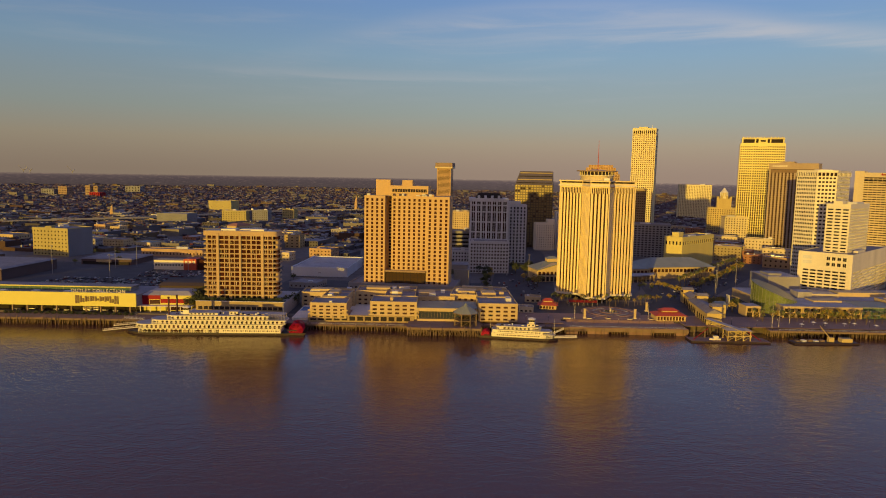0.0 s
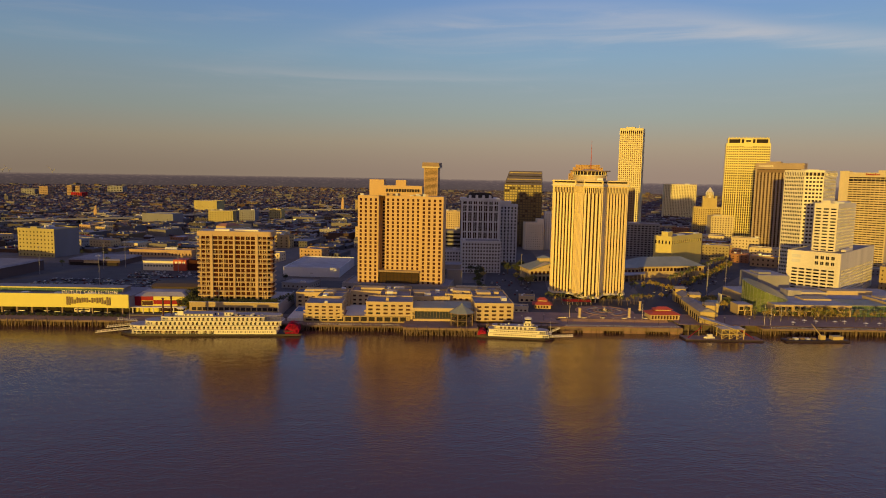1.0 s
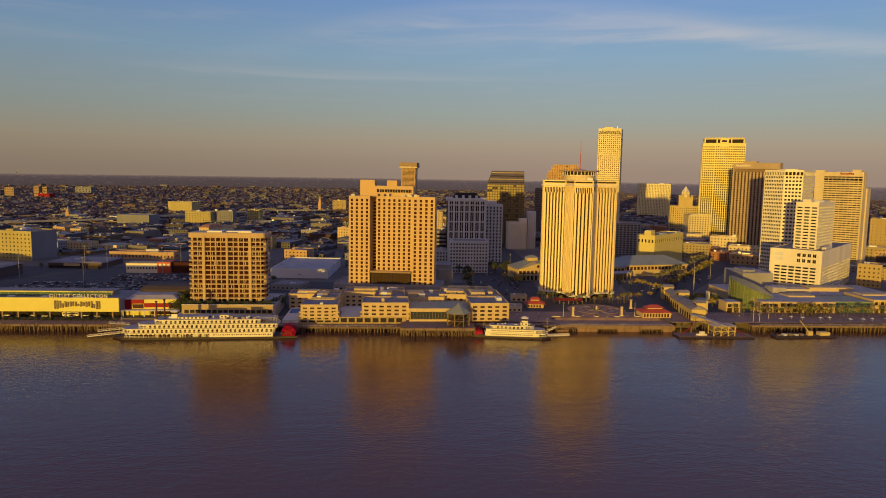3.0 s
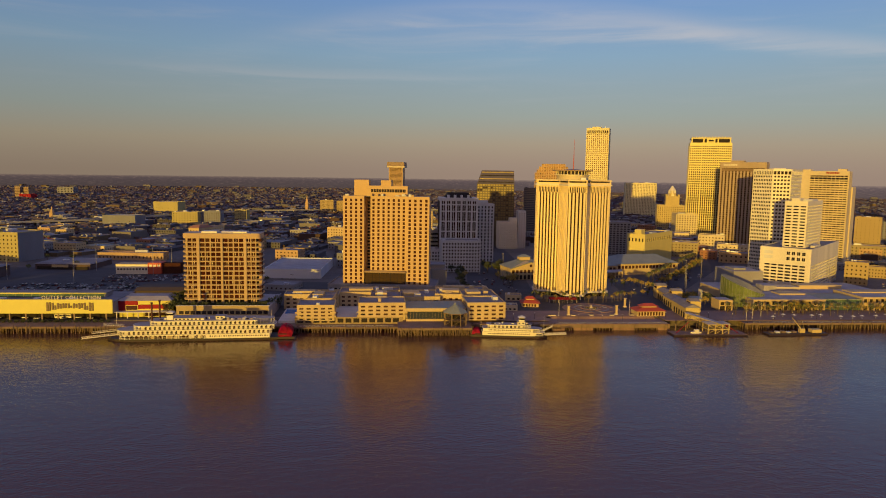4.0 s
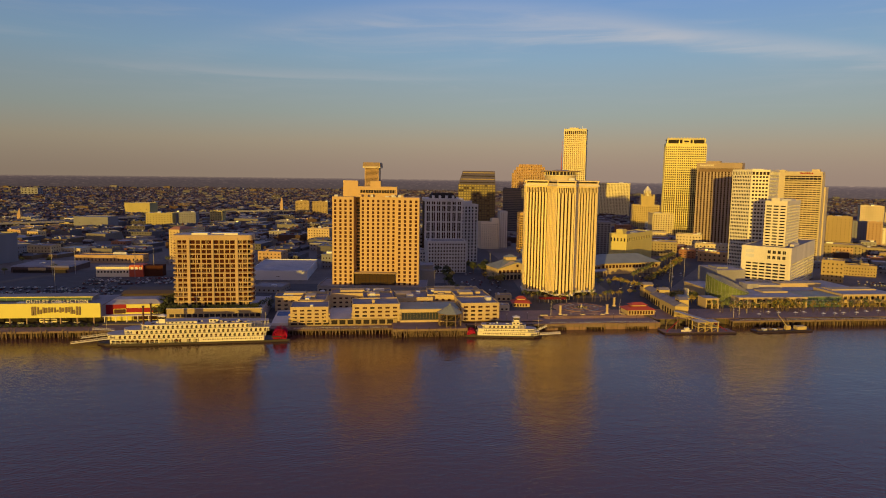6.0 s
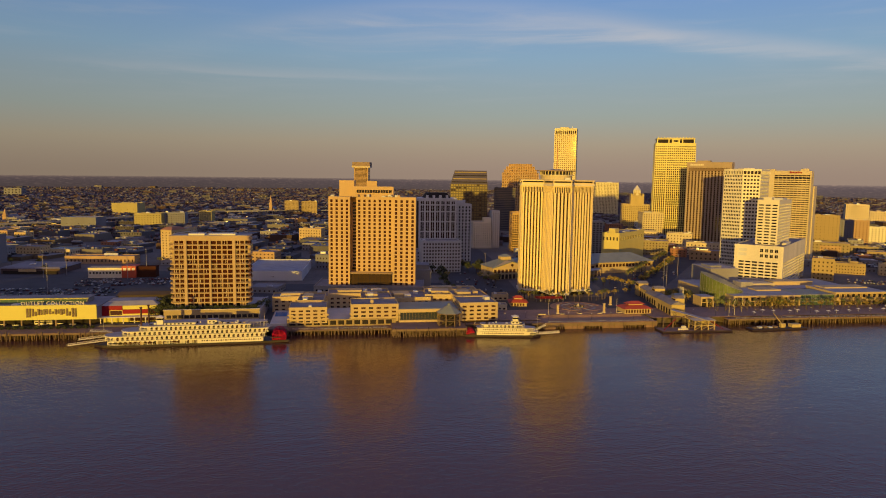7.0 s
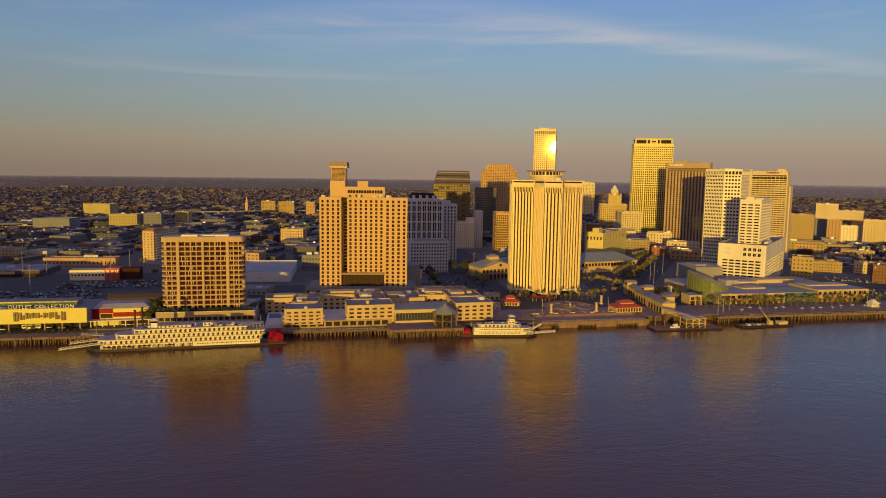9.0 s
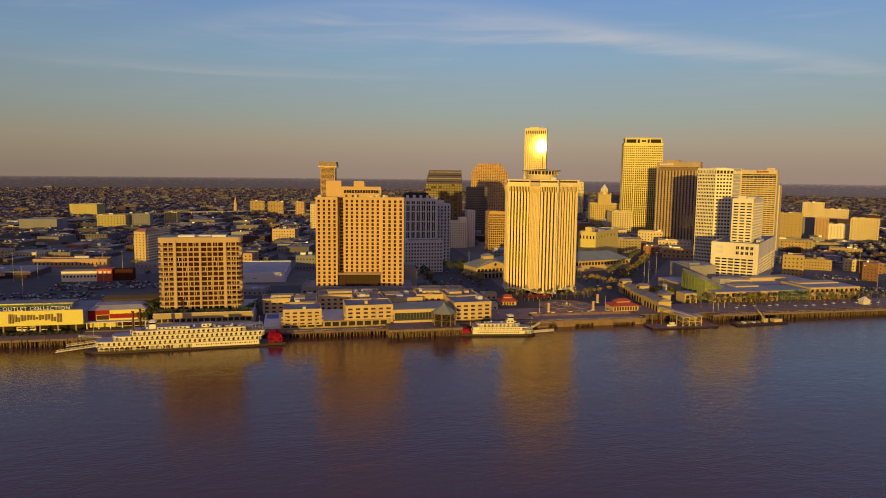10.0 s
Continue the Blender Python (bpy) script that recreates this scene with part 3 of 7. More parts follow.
def hotel_riverside():
    """The tan slab hotel of three blocks over a dark glass entrance hall."""
    b = thing("hotel_tower", -85.0, 619.5, GROUND, -7.5, "tall tan precast hotel slab with a grid of small windows", "hotel")
    wins, rng = Windows(b, 290), random.Random(2)
    blocks = ((0.0, 19.2, 0.0), (24.4, 57.4, 3.5), (57.4, 78.0, 1.2))
    H, B = 90.2, 10.0
    wall = bmesh.new()
    for (x0, x1, y0), cols in zip(blocks, (4, 7, 4)):
        z0 = 22.5 if cols == 7 else B
        rows = 19 if cols == 7 else 22
        facade(wall, wins, (x0, y0), (1, 0), x1 - x0, z0, H - 2, cols, rows, 0.45, 0.68, 0.6, (pane_shade, maroon_glass), 0.4, rng=rng, hi=H)
        part("core", box(x0 + 0.1, x1 - 0.1, y0 + 0.5, 24, z0, H - 0.4), precast, b)
    for p, u, length in (((19.2, 0), (0, 1), 11), ((78, 1.2), (0, 1), 22.8), ((0, 24), (0, -1), 24)):
        facade(wall, wins, p, u, length, B, H - 2, max(2, round(length / 5)), 22, 0.3, 0.60, 0.4, (glass_dark,), 1.5, rng=rng, hi=H)
    part("wall", weld(wall), precast, b)
    wins.done()
    part("recess_core", box(18.8, 24.6, 13, 24, B, H - 0.6), precast, b)
    for f in range(25):
        part("recess_window", box(20.2, 23.4, 12.9, 13.05, B + 1 + f * 3.0, B + 2.9 + f * 3.0), glass_dark, b)
    part("roof", box(0.3, 77.7, 4, 23.8, H - 0.6, H), roof_grey, b)
    for x0, x1, z1, nm in ((8.5, 22.0, 104.6, "lift_house"), (33, 42.5, 104.4, "lift_house")):
        part(nm, bbox(x0, x1, 9, 20, H, z1), precast, b)
    up = bmesh.new()
    box(20, 57.5, 7, 21, H, 99.4, up)
    lounge = part("sky_lounge", fix(up), precast, b)
    part("lounge_glass", box(24, 56, 6.8, 7.0, 93.6, 96.4), glass_dark, lounge)
    for i in range(14):
        part("lounge_mullion", box(24 + i * 2.4, 24.3 + i * 2.4, 6.7, 7.05, 93.6, 96.4), precast, lounge)
    for i in range(9):
        x = rng.uniform(1, 72)
        part("roof_plant", bbox(x, x + rng.uniform(1.5, 4), 2.2, 5, H - 0.05, H + rng.uniform(1, 2.2)), rng.choice((grey_white, precast)), b)
    # entrance hall
    hall = part("entrance_hall", box(20, 56.5, 1.0, 10, 4, 21.0), glass_bronze, b, "dark glass entrance hall")
    part("entrance_canopy", bbox(19, 57.5, -1.5, 10, 21.0, 22.5), precast_dim, b)
    for i in range(12):
        part("mullion", box(20 + i * 3.3, 20.35 + i * 3.3, 0.7, 1.1, 4, 21), dark_panel, hall)
    for i in range(5):
        part("transom", box(20, 56.5, 0.75, 1.05, 6 + i * 3.4, 6.25 + i * 3.4), dark_panel, hall)


hotel_riverside()

tower("hotel_podium", "grey concrete podium below the tan hotel", "podium", -98, 610, -7.5, 97, 46, GROUND, 16.5, stone_grey, (glass_dark,), 22, 2, 0.5, 0.45, limit=40, roof_m=roof_grey, plant=6)
b = thing("hotel_annex", -2, 655, GROUND, -4, "dark grey blank annex beside the hotel", "annex")
part("wall", bbox(0, 14.5, 0, 26, 0, 18.5, 0.1), stone_grey, b)
for i in range(4):
    part("wall_rib", box(1 + i * 3.4, 1.5 + i * 3.4, -0.25, 0.05, 0, 18), stone_grey, b)
part("upper_storey", bbox(-8, 13, 4, 24, 18.4, 22.5, 0.1), stone_grey, b)
part("roof", box(-8.3, 13.3, 3.7, 24.3, 22.5, 22.9), roof_grey, b)

slim = tower("office_tower", "tall slender white office tower with bronze windows", "skyscraper", 338, 1309, -22.09, 43, 40, GROUND, 209, slim_stone, (glass_mirror,), 11, 50, 0.46, 0.56, limit=200, rec=0.5, plant=0, top=6)
for i in range(11):
    part("crown_slot", box(2.0 + i * 3.7, 4.0 + i * 3.7, -0.12, 0.05, 193.5, 199.5), strip_glass, slim)
b = thing("lift_house", 352, 1318, 209, -22.09, "stone lift house on the slender white tower", "lift house")
part("wall", bbox(0, 17, 0, 18, -0.3, 4.2, 0.2), slim_stone, b)
part("aerial", tube(bmesh.new(), (24, 6, -0.2), (24, 6, 8), 0.35, 0.15), steel, b)


def notched():
    """The broad golden office tower with dark sky gardens at its top."""
    b = thing("office_tower", 498.1, 1202.3, GROUND, -21.4, "broad golden office tower with dark recesses at the top", "skyscraper")
    wins, wall, rng = Windows(b, 120), bmesh.new(), random.Random(9)
    w, d, H = 74, 50, 185
    for p, u, length, cols in (((0, 4), (1, 0), 21, 6), ((21, 0), (1, 0), 29, 8), ((50, 4), (1, 0), 21.3, 6), ((71.3, 4), (0, 1), 46, 12), ((0, 50), (0, -1), 46, 12)):
        for z0, z1, rows, wh in ((0, 86, 20, 0.84), (86, 124, 9, 0.66), (124, 170, 11, 0.48)):
            facade(wall, wins, p, u, length, z0, z1, cols, rows, 0.66, wh, 0.6, (glass_bronze, strip_glass), 0.3, rng=rng, hi=174.5 if z1 == 170 else None)
    part("wall", weld(wall), gold_panel, b)
    wins.done()
    part("core", prism([(0.7, 4.7), (21, 4.7), (21, 0.7), (50, 0.7), (50, 4.7), (70.6, 4.7), (70.6, 49.5), (0.7, 49.5)], 0, 174.5), gold_panel, b)
    part("sky_garden", box(3.5, 68, 6.5, 48, 174.5, 181.5), bronze_wall, b)
    # near-black sheet standing for the shade in the top recess
    part("garden_glass", box(4.5, 66.8, 5.8, 6.5, 175, 181), dark_panel, b)
    part("centre_bay", bbox(28.5, 42.5, 0.3, 6, 168, 183, 0.4), gold_panel, b)
    for z in (171.5, 176.5):
        part("bay_opening", bbox(31.5, 39.5, 0.05, 0.5, z, z + 3.2, 0.1), dark_panel, b)
    for x in (2.4, 22.5, 46.5, 66.9):
        part("corner_pier", box(x, x + 2, 4.4, 7, 174.5, 181.5), gold_panel, b)
    part("crown", prism([(1.5, 4), (69.8, 4), (69.8, 50), (1.5, 50)], 181.5, 184.0, top=[(2.5, 5), (68.8, 5), (68.8, 48), (2.5, 48)]), gold_panel, b)
    for i in range(12):
        part("crown_finial", bbox(4 + i * 5.5, 5.2 + i * 5.5, 6, 7.2, 183.9, 185.6, 0.1), gold_panel, b)


notched()


def bar_sign(parent, x0, x1, y, z, h, n, material, seed=1, name="sign_bar"):
    """A row of plain bars for lettering that stands on a wall."""
    rng, step = random.Random(seed), (x1 - x0) / n
    for i in range(n):
        hh = h * rng.choice((0.75, 1.0, 0.75, 0.85))
        part(name, box(x0 + i * step, x0 + (i + 0.72) * step, y - 0.25, y + 0.05, z, z + hh), material, parent)


def striped_hotel():
    b = thing("hotel_tower", 467.2, 1022.5, GROUND, -45, "brown hotel slab with dark vertical window strips", "hotel")
    w, d, H = 67.2, 14, 136
    part("core", box(0.5, w - 0.5, 0.6, d, 0, H), glass_bronze, b)
    n = 13
    for i in range(n + 1):
        x = i * (w - 2.6) / n
        part("pier", bbox(x, x + 2.6, 0, 1.4, 0, 122 if 0 < i < n else 127.5, 0.15), taupe_pier, b)
    for f in range(36):
        part("spandrel", fix(box(0.4, w - 0.4, 0.45, 0.9, 4 + f * 3.3, 4.9 + f * 3.3)), bronze_wall, b)
    part("upper_band", box(0, w, 0.1, d, 122, 126.5), bronze_wall, b)
    part("top_storey", bbox(-0.3, w + 0.3, -0.3, d + 0.2, 127, H, 0.3), taupe_pier, b)
    part("end_wall", box(w - 0.45, w + 0.2, 0.2, d, 0, 127), taupe_pier, b)
    part("lift_house", bbox(14, 34, 3, 12, H, H + 2.5), taupe_pier, b)
    bar_sign(b, 5, 26, -0.45, 130.5, 3.2, 8, white_paint)


striped_hotel()


def poly_tower(name, label, category, pts, z0, z1, wall_m, panes, specs, rows, ww, wh, rec=0.4, limit=200, top=4.0, roof_m=None):
    """A tower over an uneven plan given in the world (anticlockwise from its front left corner); specs: columns of each side, 0 for a blind one."""
    ox, oy = pts[0]
    b = thing(name, ox, oy, z0, 0, label, category)
    loc = [(x - ox, y - oy) for x, y in pts]
    cx, cy = sum(p[0] for p in loc) / len(loc), sum(p[1] for p in loc) / len(loc)
    h = z1 - z0
    part("core", prism([(cx + (x - cx) * 0.975, cy + (y - cy) * 0.975) for x, y in loc], 0, h - 0.3), wall_m, b)
    wall, wins, rng = bmesh.new(), Windows(b, limit), random.Random(3)
    for i, a in enumerate(loc):
        c = loc[(i + 1) % len(loc)]
        length = math.hypot(c[0] - a[0], c[1] - a[1])
        u = ((c[0] - a[0]) / length, (c[1] - a[1]) / length)
        facade(wall, wins, a, u, length, 0, h - top, specs[i], rows, ww, wh, rec, panes, 0.8, rng=rng, lo=0, hi=h)
    part("wall", weld(wall), wall_m, b)
    wins.done()
    part("roof", prism([(cx + (x - cx) * 0.97, cy + (y - cy) * 0.97) for x, y in loc], h - 0.5, h - 0.02), roof_m or roof_grey, b)
    part("lift_house", bbox(cx - 7, cx + 7, cy - 6, cy + 6, h - 0.3, h + 1.6), wall_m, b)
    return b


OCP = [(377.7, 763.4), (389.5, 743), (405.5, 733.0), (437.5, 764.5), (426, 822)]
b = poly_tower("office_tower", "white office tower with dark square windows", "skyscraper", OCP, GROUND, 128, white_paint, (glass_dark, glass_bronze), (11, 5, 11, 0, 0), 28, 0.66, 0.50, limit=290, top=6.0)
ox, oy = OCP[0]
loc = [(x - ox, y - oy) for x, y in OCP]
part("crown_glass", prism([(20 + (x - 20) * 1.006, 15 + (y - 15) * 1.006) for x, y in loc], 116.4, 120.0), glass_dark, b)
for i in range(5):
    a, c = loc[i], loc[(i + 1) % 5]
    for k in range((12, 5, 10, 6, 6)[i]):
        f = k / (12, 5, 10, 6, 6)[i]
        x, y = a[0] + (c[0] - a[0]) * f, a[1] + (c[1] - a[1]) * f
        part("crown_pier", box(x - 0.55, x + 0.55, y - 0.55, y + 0.55, 116.2, 120.1), white_paint, b)
part("crown_band", prism([(20 + (x - 20) * 1.012, 15 + (y - 15) * 1.012) for x, y in loc], 120.0, 122.4), white_paint, b)

# stepped white hotel on its shopping block
shop = tower("shopping_block", "cream shopping block with rows of dark windows", "shopping centre", 329.8, 654.7, -44.5, 46.4, 133, GROUND, 49, concrete, (glass_dark,), 6, 8, 0.78, 0.50, side=30, limit=200, foot=3, top=15, plant=5, rec=0.5, edge=4.0)
for i in range(4):
    for k in range(2):
        w_ = part("large_window", bbox(24.5 + i * 4.6, 27.9 + i * 4.6, -0.16, 0.06, 31.5 + k * 5.4, 35.3 + k * 5.4, 0.05), white_paint, shop)
        for q in range(2):
            part("pane", box(24.75 + i * 4.6 + q * 1.5, 26.1 + i * 4.6 + q * 1.5, -0.22, -0.13, 31.8 + k * 5.4, 35.0 + k * 5.4), glass_dark, w_)
for k in range(2):
    part("pale_panel", box(4, 12, -0.08, 0.04, 32.5 + k * 4.6, 35.6 + k * 4.6), grey_white, shop)
b = tower("hotel_tower", "white hotel tower standing on a shopping block", "hotel", 356.1, 660.4, -46, 21.0, 60.4, 48.7, 94.6, white_paint, (glass_dark,), 3, 14, 0.72, 0.42, side=18, limit=150, top=3, plant=3, rec=0.5)
part("lift_house", bbox(5, 13, 3, 12, 45.8, 49.5), white_paint, b)
part("lift_house", bbox(9, 18, 30, 52, 45.8, 48.2), grey_white, b)

# banded hotel with a tan pylon
b = thing("hotel_tower", 528.2, 886.9, GROUND, -45.4, "golden hotel slab with horizontal bands and red sign", "hotel")
part("core", box(-2, 45, 0.6, 19, 0, 117), glass_bronze, b)
for f in range(38):
    part("floor_band", box(-1, 44, 0, 1.0, 1.5 + f * 3.03, 3.3 + f * 3.03), limestone, b)
part("pylon", bbox(-12, -1, -0.8, 14, 0, 125, 0.2), stone_warm, b)
for i in range(1, 9):
    part("band_post", box(-1 + i * 5, -0.5 + i * 5, -0.12, 0.5, 1.5, 116.5), limestone, b)
part("dark_band", box(-1, 43.8, -0.1, 0.9, 111.8, 114.4), glass_dark, b)
part("end_wall", bbox(43.6, 45.4, -0.5, 19, 0, 119.5, 0.2), limestone, b)
part("top_storey", bbox(-1, 45.2, -0.4, 18.5, 117, 123.0, 0.2), stone_warm, b)
part("lift_house", bbox(31, 41, 3, 12, 122.9, 126), stone_warm, b)
bar_sign(b, 18, 34, -0.55, 119.5, 2.6, 8, red_paint, 4)
part("rear_wing", bbox(37, 47, 19, 40, 0, 102, 0.2), stone_warm, b)

# dark tower with a slanted glass head
b = thing("office_tower", 94, 1060, GROUND, -10, "black office tower with a slanted glass top", "skyscraper")
w, d = 58, 44
part("core", box(0.4, w - 0.4, 0.4, d, 0, 97), dark_panel, b)
wall, wins = bmesh.new(), Windows(b, 180)
for p, u, length, cols in (((0, 0), (1, 0), w, 14), ((w, 0), (0, 1), d, 10), ((0, d), (0, -1), d, 10)):
    facade(wall, wins, p, u, length, 0, 97, cols, 25, 0.7, 0.62, 0.35, (glass_olive, glass_bronze), 0.3)
part("wall", weld(wall), olive_panel, b)
wins.done()
bm = bmesh.new()
vs = [bm.verts.new(v) for v in ((0, 0, 97), (w, 0, 97), (w, d, 97), (0, d, 97), (6, 24, 118), (w - 1, 24, 118), (w - 1, d, 118), (6, d, 118))]
for q in ((0, 1, 5, 4), (1, 2, 6, 5), (2, 3, 7, 6), (3, 0, 4, 7), (4, 5, 6, 7), (3, 2, 1, 0)):
    bm.faces.new([vs[i] for i in q])
part("slanted_head", bm, shade_panel, b)
for k in range(4):
    f = 0.12 + 0.24 * k
    x0, y0, z0 = 6 * f, 24 * f, 97 + 21 * f
    part("head_band", box(x0 + 1.5, w - 1.5, y0 - 0.6, y0 + 0.6, z0 - 0.2, z0 + 1.1), (dark_panel, bronze_wall)[k % 2], b)

# far golden tower with stepped shoulders
b = thing("office_tower", 291, 1550, GROUND, -14, "golden glass tower with stepped shoulders", "skyscraper")
wall, wins = bmesh.new(), Windows(b, 150)
for i, (x0, x1, z0, z1) in enumerate(((0, 84, 0, 118), (4, 80, 118, 125), (9, 75, 125, 132), (15, 69, 132, 138))):
    part("core", box(x0 + 0.5, x1 - 0.5, 0.5 + i * 3, 44 - i * 3, z0, z1), brick_tan, b)
    facade(wall, wins, (x0, i * 3), (1, 0), x1 - x0, z0, z1, max(6, 16 - 2 * i), max(2, round((z1 - z0) / 3.6)), 0.6, 0.55, 0.5, (glass_gold, glass_bronze), 0.3)
part("wall", weld(wall), brick_tan, b)
wins.done()

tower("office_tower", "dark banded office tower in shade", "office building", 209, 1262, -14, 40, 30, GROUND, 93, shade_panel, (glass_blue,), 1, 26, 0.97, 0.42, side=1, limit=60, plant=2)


def granite_tower():
    """The pale granite office tower: tall paired window strips between piers, over a podium of small square windows."""
    b = thing("office_tower", 17.2, 812, GROUND, 0, "pale granite office tower with tall dark window strips", "office building")
    w, d, H, n = 46, 34, 83, 7
    part("core", box(0.6, w - 0.6, 0.6, d, 0, H - 4), strip_glass, b)
    bay = (w - 2.4) / n
    for i in range(n + 1):
        x = i * bay
        part("pier", bbox(x, x + 2.4, 0, 1.4, 0, H - 2, 0.15), grey_white, b)
        if i < n:
            part("strip_mullion", box(x + 2.4 + (bay - 2.4) / 2 - 0.3, x + 2.4 + (bay - 2.4) / 2 + 0.3, 0.25, 1.0, 0, H - 4), grey_white, b)
    for i in range(7):
        part("pier", bbox(w - 1.4, w, 3 + i * 4.8, 5.4 + i * 4.8, 0, H - 2, 0.12), grey_white, b)
    for z in (30, 42, 54, 66, 74):
        part("belt_course", box(0.1, w - 0.1, 0.12, 1.2, z, z + 1.5), grey_white, b)
    for z in range(6, 78, 4):
        part("spandrel", box(0.3, w - 0.3, 0.45, 0.9, z, z + 0.5), shade_panel, b)
    part("cornice", bbox(-0.4, w + 0.4, -0.4, d, H - 4, H, 0.3), grey_white, b)
    part("mansard", prism([(7, 3), (39, 3), (39, 30), (7, 30)], H, H + 6, top=[(11, 7), (35, 7), (35, 26), (11, 26)]), dark_panel, b)
    for x in (9, 17, 25, 33):
        part("dormer", bbox(x, x + 3, 2.6, 5, H, H + 3.2, 0.1), grey_white, b)
    part("finial", tube(bmesh.new(), (14, 9, H + 5.8), (14, 9, H + 9), 0.5, 0.2), dark_panel, b)


granite_tower()
tower("office_block", "pale granite block with small square windows", "office building", 16.5, 764, 1, 44.5, 30, GROUND, 41.5, grey_white, (strip_glass,), 13, 9, 0.52, 0.52, limit=120, plant=2)
b = tower("hotel_tower", "white hotel tower with dark windows", "hotel", 64, 862, 1, 27, 24, GROUND, 79, grey_white, (glass_dark,), 6, 17, 0.42, 0.62, limit=120, plant=1)
part("sign_box", bbox(1, 19, 2, 8, 72.8, 78.5), grey_white, b)
bar_sign(b, 3, 17, 1.9, 75.2, 2.2, 6, steel, 3)
for i in range(7):
    part("wall_fin", bbox(0.1 + i * 4.3, 0.9 + i * 4.3, -0.5, 0.2, 0, 70, 0.08), grey_white, b)
b = tower("hotel_block", "narrow white hotel with small windows", "hotel", 123, 1015, 2, 28, 22, GROUND, 46, white_paint, (glass_dark,), 8, 11, 0.36, 0.5, limit=110, plant=2)
part("stair_tower", bbox(17, 28.2, 3, 14, 39, 46.5, 0.15), white_paint, b)
tower("office_block", "narrow grey slab beside the narrow white hotel", "office building", 153, 1022, -4, 12, 24, GROUND, 62, grey_white, (glass_dark,), 3, 16, 0.3, 0.5, limit=30, plant=1)
b = tower("office_block", "gold mirror-glass office block", "office building", 170, 962, -6, 36, 30, GROUND, 63, gold_block, (glass_gold,), 12, 16, 0.8, 0.72, limit=150, rec=0.15, plant=2, edge=0.2, top=2)
tower("office_block", "sunlit yellow apartment block", "apartment building", -6, 1104, -6, 34, 24, GROUND, 56, stucco, (glass_dark,), 9, 14, 0.3, 0.4, limit=60)
tower("office_block", "banded grey office block", "office building", -10, 846, 0, 34, 22, GROUND, 46, stone_grey, (glass_dark,), 1, 8, 0.94, 0.45, side=1, limit=20)
tower("office_block", "low grey stone block with square windows", "office building", -14, 800, 3, 36, 20, GROUND, 27, grey_white, (glass_dark,), 10, 5, 0.5, 0.5, limit=50)

# slim tower with a flared top storey
b = tower("office_tower", "slim brown tower with a flared top storey", "skyscraper", -42, 1955, -10, 40, 40, GROUND, 134, brick_tan, (glass_bronze,), 1, 38, 0.9, 0.5, side=1, limit=60, plant=0)
part("flared_storey", prism([(-5, -5), (45, -5), (45, 45), (-5, 45)], 132, 143, top=[(-4, -4), (44, -4), (44, 44), (-4, 44)]), precast_dim, b)
part("flared_band", box(-5.2, 45.2, -5.2, 45.2, 127.5, 131.8), stone_warm, b)
part("flared_glass", box(-4.4, 44.4, -4.4, 44.4, 131.7, 134), dark_panel, b)

# stone civic block, domed bank tower, other stone buildings behind the casino
b = tower("stone_block", "heavy yellow stone civic building with a high window row", "public building", 263, 852, -45, 24, 88, GROUND, 44, gold_panel, (glass_dark,), 5, 1, 0.4, 0.5, side=15, limit=80, plant=4, foot=27, top=2.5)
for x in (4,):
    part("roof_house", bbox(6, 15, x * 2, x * 2 + 12, 37.8, 44), gold_panel, b)
b = tower("bank_tower", "stone bank tower with a white columned cupola", "office building", 525, 1405, -18, 62, 40, GROUND, 58, ochre_gold, (glass_dark,), 14, 13, 0.35, 0.5, limit=90, plant=1)
part("upper_tower", bbox(17, 45, 6, 32, 52, 72, 0.3), ochre_gold, b)
for x, hgt in ((17, 4), (41, 4), (24, 6), (34, 6)):
    part("upper_stage", bbox(x, x + 4, 6, 30, 71.9, 71.9 + hgt, 0.2), ochre_gold, b)
part("cupola_base", prism(ring(31, 19, 8.5, 16), 71.9, 76), white_paint, b)
for x, y in ring(31, 19, 7, 12):
    part("cupola_column", tube(bmesh.new(), (x, y, 76), (x, y, 84), 0.9), white_paint, b)
part("cupola_drum", prism(ring(31, 19, 5.2, 12), 76, 84), stone_warm, b)
part("cupola_dome", prism(ring(31, 19, 7.8, 16), 84, 94, top=ring(31, 19, 0.8, 16)), white_paint, b)
tower("hotel_block", "yellow stone hotel with rows of small windows", "hotel", 480, 1204, -12, 82, 40, GROUND, 51, limestone, (glass_dark,), 18, 11, 0.4, 0.45, limit=120, plant=5)
tower("office_tower", "white office slab with fine vertical fins", "office building", 632, 1905, -14, 86, 40, GROUND, 100, slim_stone, (glass_bronze,), 20, 22, 0.34, 0.6, limit=80, plant=2)
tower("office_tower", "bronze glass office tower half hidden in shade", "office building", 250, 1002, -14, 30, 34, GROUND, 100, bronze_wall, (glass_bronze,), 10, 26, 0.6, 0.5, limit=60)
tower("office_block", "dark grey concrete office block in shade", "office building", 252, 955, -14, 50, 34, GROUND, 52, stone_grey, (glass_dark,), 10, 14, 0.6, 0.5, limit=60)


def round_plan(x0, x1, y0, y1, r, n=5):
    """A rectangle in plan with rounded corners."""
    pts = []
    for cx, cy, a0 in ((x0 + r, y0 + r, 180), (x1 - r, y0 + r, 270), (x1 - r, y1 - r, 0), (x0 + r, y1 - r, 90)):
        pts += [(cx + r * math.cos(radians(a0 + 90 * k / n)), cy + r * math.sin(radians(a0 + 90 * k / n))) for k in range(n + 1)]
    return pts


